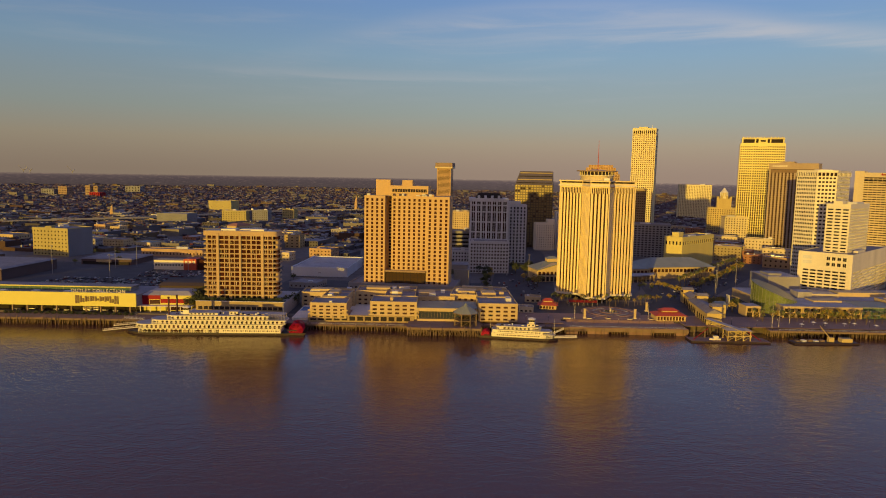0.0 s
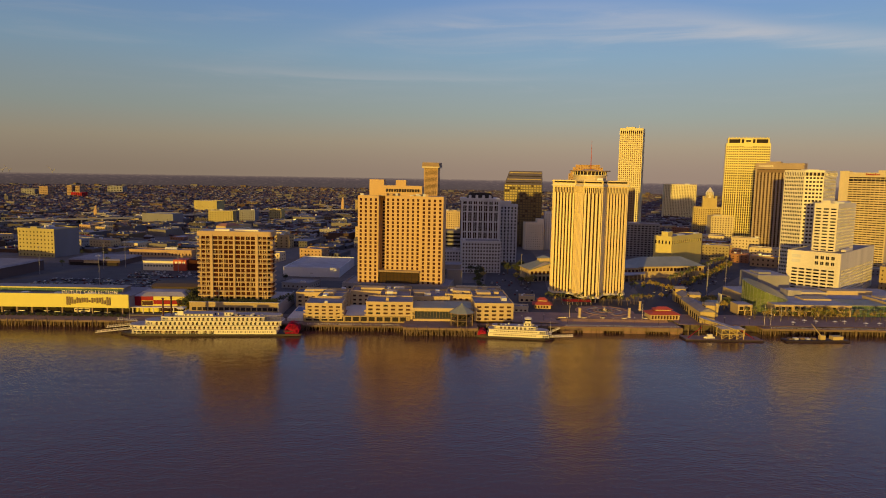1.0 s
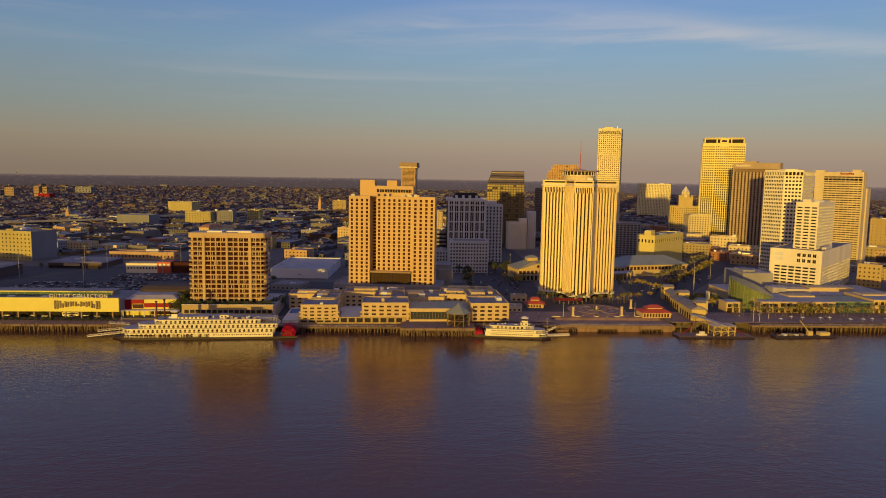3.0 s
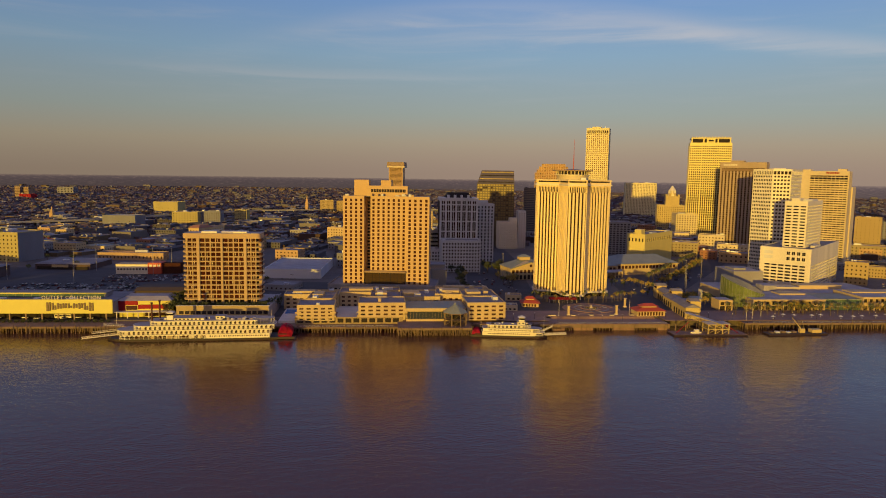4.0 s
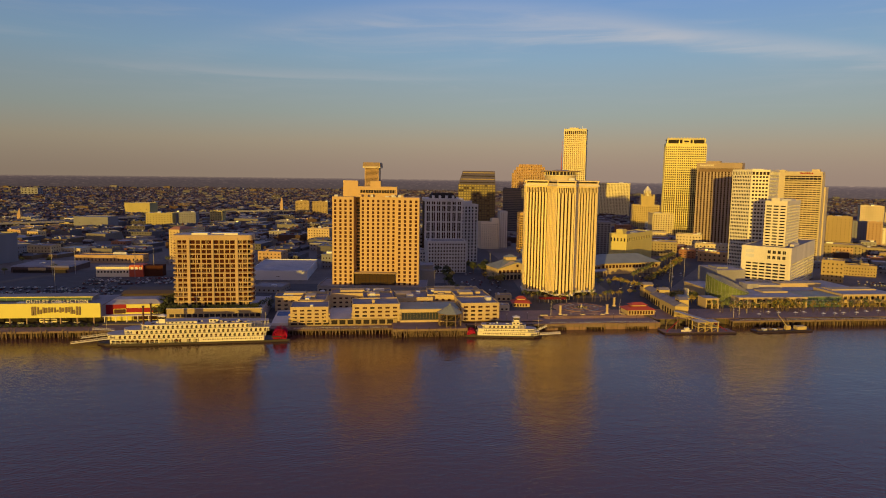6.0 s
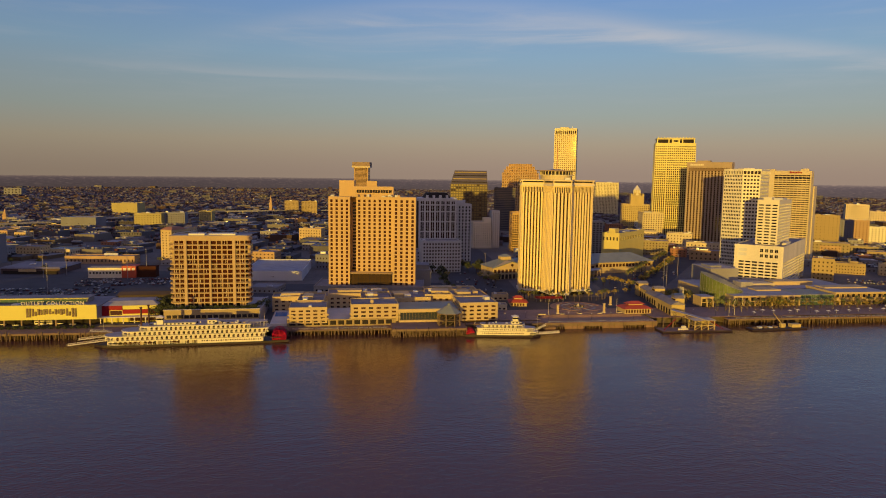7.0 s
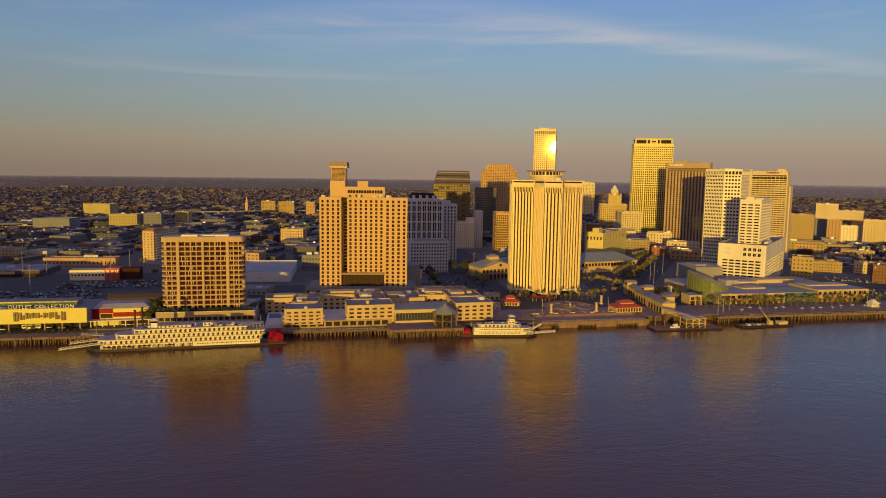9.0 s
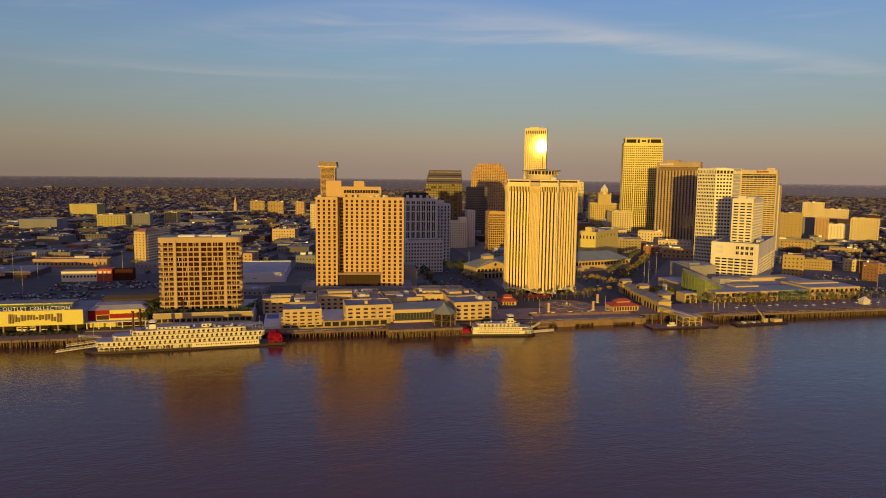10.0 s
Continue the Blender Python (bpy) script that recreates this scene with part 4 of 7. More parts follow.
def apartments():
    """The riverfront apartment tower: a grid of deep loggias between rounded balcony corners."""
    b = thing("apartment_tower", -198.6, 524, GROUND, 0.5, "tan concrete apartment tower with rounded balcony corners", "apartment building")
    W, D, Z0, Z1, n = 57.5, 18.0, 13.5, 63.5, 13
    fh = (Z1 - 3.2 - Z0) / n
    # the core's dark colour carries the shade inside the loggias
    part("core", box(3.4, W - 3.4, 1.5, D - 2, Z0, Z1 - 0.5), pane_shade, b)
    for f in range(n + 1):
        z = Z0 + f * fh
        part("floor_slab", prism(round_plan(-0.4, W + 0.4, -0.2, D, 3.2), z - 0.5, z + 0.32), apartment_tan, b)
    for x0, x1 in ((10.2, 12.4), (44.9, 47.1)):
        part("pilaster", bbox(x0, x1, -0.45, 3, Z0 - 7, Z1 - 2, 0.15), apartment_tan, b)
    part("pilaster", bbox(27.9, 29.5, -0.3, 3, Z0 - 6, Z1 - 2, 0.12), apartment_tan, b)
    edges = [12.4 + k * 3.875 for k in range(5)] + [29.5 + k * 3.85 for k in range(5)]
    for k, x in enumerate(edges):
        if k not in (0, 4, 5, 9):
            part("pier", box(x - (0.5 if k in (2, 7) else 0.3), x + (0.5 if k in (2, 7) else 0.3), 0.75, 2.0, Z0 - 6, Z1 - 2.6), apartment_tan, b)
    for x in (3.2, 6.8, 50.2, 53.8):
        part("pier", box(x - 0.35, x + 0.35, 0.4, 2.8, Z0 - 6, Z1 - 2.6), apartment_tan, b)
    part("frieze", prism(round_plan(-0.3, W + 0.3, -0.15, D, 3.0), Z1 - 3.2, Z1), apartment_tan, b)
    bays = [(edges[k] + 0.28, edges[k + 1] - 0.28) for k in (0, 1, 2, 3, 5, 6, 7, 8)] + [(3.7, 6.3), (7.3, 10.0), (47.3, 49.7), (50.7, 53.3)]
    rng = random.Random(8)
    for f in range(n):
        z = Z0 + f * fh + 0.22
        for x0, x1 in bays:
            m = rng.choice((maroon_glass, maroon_glass, maroon_glass, pane_shade))
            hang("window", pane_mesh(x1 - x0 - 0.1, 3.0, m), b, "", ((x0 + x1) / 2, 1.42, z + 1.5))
            if rng.random() < 0.35:
                hang("window_frame", pane_mesh(0.22, 2.7, white_paint), b, "", (x0 + (x1 - x0) * rng.choice((0.3, 0.5, 0.72)), 1.34, z + 1.4))
        part("rail_bar", box(12.4, W - 12.6, 0.15, 0.21, z + 0.95, z + 1.02), black_paint, b)
        for side in (0, 1):
            bm = bmesh.new()
            path = [(10.2, -0.02)] + [(3.0 - 3.1 * math.sin(radians(a)), 3.0 - 3.1 * math.cos(radians(a))) for a in (0, 18, 36, 54, 72, 90)] + [(-0.1, 14)]
            if side:
                path = [(W - px, py) for px, py in path]
            for (ax, ay), (cx, cy) in zip(path, path[1:]):
                tube(bm, (ax, ay, z + 0.95), (cx, cy, z + 0.95), 0.08, n=4)
                tube(bm, (ax, ay, z + 0.5), (cx, cy, z + 0.5), 0.05, n=4)
                steps = max(1, int(math.hypot(cx - ax, cy - ay) / 1.6))
                for q in range(steps):
                    px, py = ax + (cx - ax) * q / steps, ay + (cy - ay) * q / steps
                    tube(bm, (px, py, z - 0.05), (px, py, z + 0.95), 0.06, n=4)
            part("balcony_rail", bm, apartment_tan, b)
            x = 1.6 if not side else W - 1.6
            part("corner_wall", box(x - 0.3, x + 1.8, 3.2, 9, z - 0.3, z + fh - 0.4), apartment_tan if rng.random() < 0.6 else pane_shade, b)
    part("roof", box(1.6, W - 1.6, 1.6, D - 1.6, Z1 - 0.02, Z1 + 0.25), roof_pale, b)
    for x0, x1, y0, z in ((13.5, 25, 2, 1.5), (37, 47, 2, 1.5), (26, 36, 7, 1.0)):
        part("roof_house", bbox(x0, x1, y0, y0 + 9, Z1 + 0.2, Z1 + z), white_paint, b)
    for x in (5, 11.8, 21, 29, 37, 45.7, 52):
        part("column", box(x - 0.7, x + 0.7, 1.2, 2.6, 3, Z0 + 0.1), apartment_tan, b)
    part("ground_storey", box(4, W - 4, 4, D - 3, 0, Z0), dark_panel, b)


apartments()

# ---- the waterfront ----


def wharf(label, x0, x1, y0, y1, step, rows=2, top=GROUND, thick=1.1, brace=False):
    b = thing("wharf", x0, y0, 0, 0, label, "wharf")
    w = x1 - x0
    part("deck", box(0, w, 0, y1 - y0, top - thick, top + 0.02), deck, b)
    part("fender_beam", box(-0.2, w + 0.2, -0.35, 0.1, top - thick - 0.5, top - 0.25), timber, b)
    bm = tube(bmesh.new(), (0, 0, -4.5), (0, 0, top - thick + 0.05), 0.33, 0.3)
    me = bpy.data.meshes.new("timber_post")
    bm.to_mesh(me)
    bm.free()
    me.materials.append(timber)
    rng = random.Random(int(abs(x0)))
    for r in range(rows):
        for i in range(int(w / step) + 1):
            ob = hang("timber_post", me, b, "", (max(0.3, min(w - 0.4, 0.4 + i * step + rng.uniform(-0.3, 0.3) * step)), 0.4 + r * 4.5 + rng.uniform(-0.1, 0.9), rng.uniform(-0.05, 0)), rng.uniform(0, 90))
            if r == 0 and rng.random() < 0.4:
                ob.matrix_basis = pose(0.4 + i * step + rng.uniform(-0.5, 0.5), -0.75, rng.uniform(1.0, 2.6), rng.uniform(-2, 2), rng.uniform(-2, 2), 0)
            if brace and r == 0:
                ends = (0.4 + i * step, 0.4 + min(w / step, i + 1 + i % 2) * step)
                t = tube(bmesh.new(), (ends[i % 2], -0.1 - 0.2 * (i % 3), 0.2), (ends[1 - i % 2], -0.1 - 0.2 * (i % 3), top - thick), 0.17)
                part("brace", t, timber, b)
    for i in range(int(w / 24)):
        part("bollard", tube(bmesh.new(), (i * 24 + 2, 0.7, top), (i * 24 + 2, 0.7, top + 0.8), 0.25, 0.3), black_paint, b)
    bm = bmesh.new()
    for r in range(3):
        for i in range(int(w / 1.7)):
            x, y = i * 1.7 + rng.uniform(0, 0.8), (rows - 1) * 4.5 + 4.2 + r * 3.6
            if y < y1 - y0 - 1:
                tube(bm, (x, y, -2), (x, y, top - thick), 0.34, n=5)
    part("rear_piling", bm, timber, b, kind="stuff")
    return b


wharf("long timber wharf on piles before the mall", -470, -243, 494.5, 513, 2.8, rows=1, top=5.0, thick=0.8)
wharf("timber wharf on piles behind the moored steamboat", -243, -112, 494.5, 513, 4.0, rows=1, top=5.0, thick=0.8)
wharf("timber wharf on piles before the cream condominiums", -112, -37, 494, 513, 2.4, top=4.2, thick=0.7)
wharf("old projecting pier on crowded timber piles", -37, 17, 482.5, 513, 1.9, rows=3, brace=True)
wharf("low wharf behind the small paddle boat", 17, 82, 498, 513, 4.0, rows=1, top=5.2, thick=0.9)
b = wharf("concrete quay with arched openings before the plaza", 80, 172, 499, 522.5, 2.2, rows=1, top=4.7, thick=2.2)
for x0, x1 in ((0, 10), (17, 32), (48, 64), (83, 92)):
    part("quay_wall", bbox(x0, x1, 0.05, 1.2, -1.0, 2.55, 0.1), deck, b)
part("coping", bbox(0, 92, -0.25, 1.0, 4.65, 4.95, 0.06), paving, b)
part("terrace_paving", box(0, 92, 1.0, 23.4, 4.68, 4.78), paving, b)
wharf("long promenade wharf on close-set piles", 233, 640, 500, 520, 2.8, rows=1, top=5.2, thick=0.9)
for x0, x1, y0 in ((-112, 79.9, 506), (79.9, 172.1, 522.6), (172.1, 640, 506)):
    tagged(part("pavement", box(x0, x1, y0, 545, GROUND - 0.2, GROUND + 0.06), paving), "broad paved riverside promenade", "promenade", kind="structure")


def mall():
    b = thing("shopping_mall", -470, 511, GROUND, 0, "long cream riverside mall with a large sign wall", "shopping mall")
    L = 224
    part("sign_wall", bbox(0, L, 0, 1.2, 5.0, 15.4, 0.1), sign_yellow, b)
    part("hall", box(0, L, 1.2, 45, 5.0, 13.2), stone_grey, b)
    part("roof", box(-0.5, L + 0.2, 1.2, 45, 13.2, 13.7), roof_grey, b)
    part("rear_hall", box(0, L - 12, 18, 32, 13.5, 16.8), stone_grey, b)
    part("glazed_band", box(60, L - 13, 17.7, 18.1, 14.0, 16.3), glass_green, b)
    for i in range(26):
        part("mullion", box(60 + i * 5.8, 60.25 + i * 5.8, 17.5, 17.9, 13.9, 16.4), roof_green, b)
    part("band_fascia", box(0, L - 11, 16.9, 18.2, 16.6, 17.4), sign_yellow, b)
    part("rear_roof", box(0, L - 11, 18.2, 32, 16.7, 17.3), roof_grey, b)
    part("pale_panel", box(8, 58, 17.5, 18.2, 13.8, 16.4), sign_yellow, b)
    # dim columns and a near-black back sheet stand for shade under the mall
    for i in range(20):
        part("column", box(4 + i * 11.3, 4.9 + i * 11.3, 0.2, 1.1, 0, 5.05), precast_dim, b)
    part("arcade_back", box(0, L, 9, 9.5, 0, 5.05), dark_panel, b)
    # bronze arched lettering, as plain blocks
    for i in range(9):
        f = (i - 4) / 4
        x = L - 46.5 + i * 3.75
        low, high = 7.0 + 2.0 * (1 - f * f), 12.6 + 0.7 * f * f
        part("letter_block", bbox(x, x + 1.35, -0.5, 0.05, low, high, 0.08), bronze_letter, b)
        part("letter_block", bbox(x + 1.8, x + 3.1, -0.5, 0.05, low + 0.1 * i % 0.7, high - (0.0, 1.9, 0.4, 0.0, 1.6, 0.3, 0.0, 2.2, 0.2)[i], 0.08), bronze_letter, b)
    txt = bpy.data.curves.new("sign_text", "FONT")
    txt.body, txt.size, txt.extrude, txt.align_x, txt.space_character = "OUTLET COLLECTION", 3.6, 0.15, "CENTER", 1.18
    ob = new("sign_lettering", txt)
    txt.materials.append(white_paint)
    ob.parent = b
    ob.matrix_basis = pose(L - 29, 0.4, 15.6, 90, 0, 0)
    for i in range(8):
        x = 15 + i * 25
        part("roof_unit", bbox(x, x + 5, 6, 10, 13.6, 15.2), steel, b)
    # red-banded end pavilion
    e = thing("mall_pavilion", -246, 522, GROUND, 3, "red and cream end pavilion of the mall", "pavilion")
    part("body", box(0, 38, 0, 34, 0, 12.4), sign_yellow, e)
    part("rear_body", box(6, 47, 20.2, 40, 0, 12.35), stone_grey, e)
    part("red_band", bbox(-0.3, 14, -0.3, 0.4, 9.0, 12.6, 0.1), red_paint, e)
    part("red_band", bbox(14, 38.3, -0.5, 0.4, 6.2, 9.4, 0.1), red_paint, e)
    part("red_band", box(-0.3, 5, -0.25, 0.3, 3.6, 9.0), red_paint, e)
    part("glazing", box(5.5, 13.5, -0.2, 0.1, 5.4, 8.6), glass_brown, e)
    part("glazing", box(15, 37.5, -0.3, 0.1, 9.7, 11.9), sign_yellow, e)
    part("glazing", box(19, 37, -0.2, 0.1, 0.6, 4.6), glass_brown, e)
    part("terrace", box(-2, 40, -6, 0, 4.4, 4.9), concrete, e)
    for i in range(6):
        part("column", box(i * 7.6, i * 7.6 + 0.6, -5.6, -5, 0, 4.5), concrete, e)
    part("pale_roof", prism([(-1, -1), (39, -1), (39, 20), (-1, 20)], 12.4, 15.0, top=[(4, 5), (34, 5), (34, 20), (4, 20)]), roof_pale, e)
    part("upper_storey", box(6, 47, 20, 40, 12.3, 16.6), hull_brown, e)
    part("upper_roof", prism([(5, 18.5), (48, 18.5), (48, 41), (5, 41)], 16.6, 18.8, top=[(7, 23), (46, 23), (46, 40), (7, 40)]), hull_brown, e)


mall()


def steamboat(name, label, x, y, turn, L, half, decks, top_house, stacks, wheel_r, wheel_m, stages, pilot, closed_from, near=-1):
    """A stern-wheel river steamer with its bow at the origin and its length along x."""
    b = thing(name, x, y, 0, turn, label, "steamboat")
    wl_ = wheel_r * 2 + 1
    E = L - wl_
    big = L > 80
    plan = [(0, 0), (L * 0.05, -half * 0.62), (L * 0.12, -half), (E, -half), (E + 1.5, -half * 0.8), (E + 1.5, half * 0.8), (E, half), (L * 0.12, half), (L * 0.05, half * 0.62)]
    part("hull", prism([(px, py * 0.96) for px, py in plan], -1.0, 1.2, top=plan), hull_red, b, "dark low hull")
    part("guard", prism([(px * 1.0 - 0.0, py * 1.03) for px, py in plan], 1.2, 1.55), black_paint, b)
    for s in (-1, 1):
        part("stern_guard", prism([(E, s * half * 0.86), (L + 0.6, s * half * 0.86), (L + 0.6, s * half), (E, s * half)], 0.2, 1.7, top=[(E, s * half * 0.86), (L + 2.2, s * half * 0.86), (L + 2.2, s * half), (E, s * half)]), hull_red, b)
    post = bpy.data.meshes.new("post")
    z = 1.55
    dh = 3.05 * (1.0 if L > 80 else 0.82)
    bmp = box(-0.11, 0.11, -0.11, 0.11, 0, dh)
    bmp.to_mesh(post)
    bmp.free()
    post.materials.append(white_paint)
    rng = random.Random(int(L))
    for k, (f0, f1, inset) in enumerate(decks):
        x0, x1 = L * f0, min(E + (3.2 if big and k > 1 else 0), L * f1)
        hw = half - inset
        if k == 0 and big:
            # dark wall colour puts in the shade within the open foredeck
            part("cabin_wall", box(x0 + 5, L * 0.54, -hw + 3.2, hw - 3.2, z, z + dh - 0.15), pane_shade, b)
            for q in range(14):
                cx_ = x0 + 6 + rng.uniform(0, L * 0.42)
                part("deck_cargo", box(cx_, cx_ + rng.uniform(0.8, 3.0), -hw + 1.2, -hw + 3.4, z, z + rng.uniform(0.9, 2.6)), rng.choice((white_paint, stucco, dark_panel)), b)
        else:
            part("cabin_wall", bbox(x0 + 5, x1 - 2, -hw + 1.0, hw - 1.0, z, z + dh - 0.15, 0.1), white_paint, b)
        n = int((x1 - x0) / (3.1 if big else 2.9))
        for i in range(n + 1):
            px = x0 + 1 + i * (x1 - x0 - 2) / n
            shut = k < len(closed_from) and px > L * closed_from[k]
            if not shut:
                hang("post", post, b, "", (px, near * (hw - 0.25), z))
            if px > x0 + 5.5 and px < x1 - 4 and (shut or k or not big):
                hang("window", pane_mesh(0.9 if shut else 1.45, 0.8 if shut else 2.05, rng.choice((glass_dark, pane_shade, pane_shade, dark_panel))), b, "", (px + 0.9, near * ((hw - 0.18) if shut else (hw - 0.97)), z + (dh * 0.52 if shut else 1.2)))
                if shut:
                    hang("window", pane_mesh(0.7, 0.6, pane_shade), b, "", (px + 2.3, near * (hw - 0.18), z + dh * 0.52))
        if k < len(closed_from):
            xs = L * closed_from[k]
            if xs < x1 - 3:
                part("closed_side", bbox(xs, x1, -hw + 0.2, hw - 0.2, z, z + dh - 0.15, 0.06), white_paint, b)
        xe = min(x1, L * closed_from[k]) if k < len(closed_from) else x1
        for side in (-1, 1):
            for hz, t in ((1.05, 0.06), (0.3, 0.04)):
                if xe > x0 + 1:
                    part("rail_bar", box(x0 + 0.6, xe, side * (hw - 0.2) - 0.04, side * (hw - 0.2) + 0.04, z + hz - t, z + hz + t), white_paint, b)
        z += dh
        rb_, rs_ = hw * 0.9, hw * 0.35
        nose = [(x0 + rb_ - (rb_ + 1.5) * math.cos(radians(a)), (hw + 0.3) * math.sin(radians(a))) for a in (90, 66, 44, 22, 0, -22, -44, -66, -90)]
        nose += [(x1 - rs_ + (rs_ + 0.8) * math.cos(radians(a)), (hw + 0.3) * math.sin(radians(a))) for a in (-90, -60, -30, 0, 30, 60, 90)]
        part("deck_slab", prism(nose, z - 0.22, z + 0.06), white_paint, b)
        part("deck_cover", prism([(px_ + (0.25 if px_ < L / 2 else -0.25), py_ * 0.96) for px_, py_ in nose], z + 0.06, z + 0.12), roof_pale, b)
        for q in range(4):
            ax, ay = nose[q + 4] if near < 0 else nose[4 - q]
            cx2, cy2 = nose[q + 5] if near < 0 else nose[3 - q]
            bm = tube(bmesh.new(), (ax + 0.4, ay * 0.96, z - dh), (ax + 0.4, ay * 0.96, z - 0.1), 0.12, n=5)
            for hz in (0.35, 0.7, 1.05):
                tube(bm, (ax + 0.4, ay * 0.96, z - dh + hz), (cx2 + 0.4, cy2 * 0.96, z - dh + hz), 0.06, n=4)
            part("bow_rail", bm, white_paint, b)
        if x0 + 1 < xe and big:
            bracket = mesh_of("arch_bracket", box(0, 0.7, near * (hw - 0.2) - 0.04, near * (hw - 0.2) + 0.04, -1.0, -0.6), white_paint)
            for i in range(n):
                pa, pb = x0 + 1 + i * (x1 - x0 - 2) / n, x0 + 1 + (i + 1) * (x1 - x0 - 2) / n
                if pb < xe:
                    for px in (pa + 0.05, pb - 0.75):
                        hang("arch_bracket", bracket, b, "", (px, 0, z))
        if x0 + 1 < xe:
            part("valance", box(x0 + 1, xe, near * (hw - 0.2) - 0.05, near * (hw - 0.2) + 0.05, z - 0.62, z - 0.2), white_paint, b)
    for x0, x1, hgt, hw in top_house:
        part("texas_house", bbox(L * x0, L * x1, -hw, hw, z + 0.1, z + hgt, 0.12), white_paint, b)
        part("house_roof", box(L * x0 - 0.5, L * x1 + 0.5, -hw - 0.5, hw + 0.5, z + hgt, z + hgt + 0.18), roof_pale, b)
        for i in range(int((L * x1 - L * x0) / 2.6)):
            hang("window", pane_mesh(1.2, 0.9, glass_dark), b, "", (L * x0 + 1.5 + i * 2.6, near * (hw + 0.02), z + hgt * 0.55))
    px = L * pilot[0]
    ph_ = part("pilot_house", prism([(px - 2, -2.2), (px + 2, -2.2), (px + 2, 2.2), (px - 2, 2.2)], z + 0.1, z + pilot[1]), white_paint, b)
    part("pilot_glass", prism([(px - 2.05, -2.25), (px + 2.05, -2.25), (px + 2.05, 2.25), (px - 2.05, 2.25)], z + pilot[1] - 1.7, z + pilot[1] - 0.5), glass_dark, ph_)
    part("pilot_roof", prism([(px - 2.7, -2.9), (px + 2.7, -2.9), (px + 2.7, 2.9), (px - 2.7, 2.9)], z + pilot[1], z + pilot[1] + 1.1, top=[(px - 0.5, -0.5), (px + 0.5, -0.5), (px + 0.5, 0.5), (px - 0.5, 0.5)]), white_paint, ph_)
    for sx, sy, hgt, r in stacks:
        s = tube(bmesh.new(), (L * sx, sy, z), (L * sx, sy, hgt - 1.2), r, r * 0.95, 12)
        tube(s, (L * sx, sy, hgt - 1.2), (L * sx, sy, hgt), r * 0.95, r * 1.6, 12)
        part("funnel", s, funnel_brown, b, "tall dark red-brown funnel with a flared crown")
    # stern wheel: rims, arms and bucket boards
    cx, cz = L - wheel_r - 0.2, wheel_r * 0.76
    wheel = part("paddle_wheel", tube(bmesh.new(), (cx, -half * 0.85, cz), (cx, half * 0.85, cz), 0.45, n=10), wheel_m, b, "red stern paddle wheel")
    for yy in (-half * 0.78, 0, half * 0.78):
        rim = bmesh.new()
        pts = [(cx + wheel_r * 0.96 * math.cos(a), cz + wheel_r * 0.96 * math.sin(a)) for a in (2 * math.pi * i / 24 for i in range(24))]
        for p, q in zip(pts, pts[1:] + pts[:1]):
            tube(rim, (p[0], yy, p[1]), (q[0], yy, q[1]), 0.22, n=5)
        part("wheel_rim", rim, wheel_m, wheel)
        for i in range(12):
            a = 2 * math.pi * i / 12
            part("wheel_arm", tube(bmesh.new(), (cx, yy, cz), (cx + wheel_r * 0.95 * math.cos(a), yy, cz + wheel_r * 0.95 * math.sin(a)), 0.2, n=5), wheel_m, wheel)
    for i in range(30):
        a = 2 * math.pi * i / 30
        bm = bmesh.new()
        d0, d1 = wheel_r * 0.18, wheel_r
        c, s = math.cos(a), math.sin(a)
        vs = []
        for yy in (-half * 0.85, half * 0.85):
            for d, o in ((d0, -0.07), (d1, -0.07), (d1, 0.07), (d0, 0.07)):
                vs.append(bm.verts.new((cx + c * d - s * o, yy, cz + s * d + c * o)))
        for q in ((0, 1, 2, 3), (7, 6, 5, 4), (0, 4, 5, 1), (1, 5, 6, 2), (2, 6, 7, 3), (3, 7, 4, 0)):
            bm.faces.new([vs[j] for j in q])
        part("wheel_board", fix(bm), wheel_m, wheel)
    for s in (-1, 1):
        part("wheel_beam", box(E, cx + 1, s * half * 0.95 - 0.3, s * half * 0.95 + 0.3, cz - 0.3, cz + 0.3), hull_red, b)
    for p, q, r in stages:
        bm = bmesh.new()
        P, Q = Vector(p), Vector(q)
        for o in (-0.9, 0.9):
            tube(bm, P + Vector((0, o, 0)), Q + Vector((0, o, 0)), r, n=5)
            tube(bm, P + Vector((0, o, 1.0)), Q + Vector((0, o, 1.0)), r * 0.5, n=4)
        for i in range(9):
            m = P.lerp(Q, (i + 0.5) / 9)
            tube(bm, m + Vector((0, -0.9, 0)), m + Vector((0, 0.9, 0)), r * 0.9, n=4)
            tube(bm, m + Vector((0, -0.9, 0)), m + Vector((0, -0.9, 1.0)), r * 0.5, n=4)
        part("landing_stage", bm, white_paint, b)
    if big:
        canopy = part("stern_canopy", box(L * 0.80, L * 0.895, -half * 0.55, half * 0.55, z + 0.6, z + 0.75), roof_pale, b)
        for q in range(6):
            for sy in (-1, 1):
                part("canopy_post", tube(bmesh.new(), (L * 0.805 + q * 2.2, sy * half * 0.5, z - dh + 0.1), (L * 0.805 + q * 2.2, sy * half * 0.5, z + 0.62), 0.09, n=5), white_paint, canopy)
        for q in range(9):
            part("deck_bench", box(L * 0.60 + q * 2.6, L * 0.60 + q * 2.6 + 1.6, -half * 0.55, -half * 0.4, z + 0.1, z + 0.9), (white_paint, dark_panel, stucco)[q % 3], b)
    # furniture of the sun deck
    for i in range(int(L / 6)):
        fx, fy = rng.uniform(0.18, 0.82) * L, rng.uniform(-half * 0.5, half * 0.5)
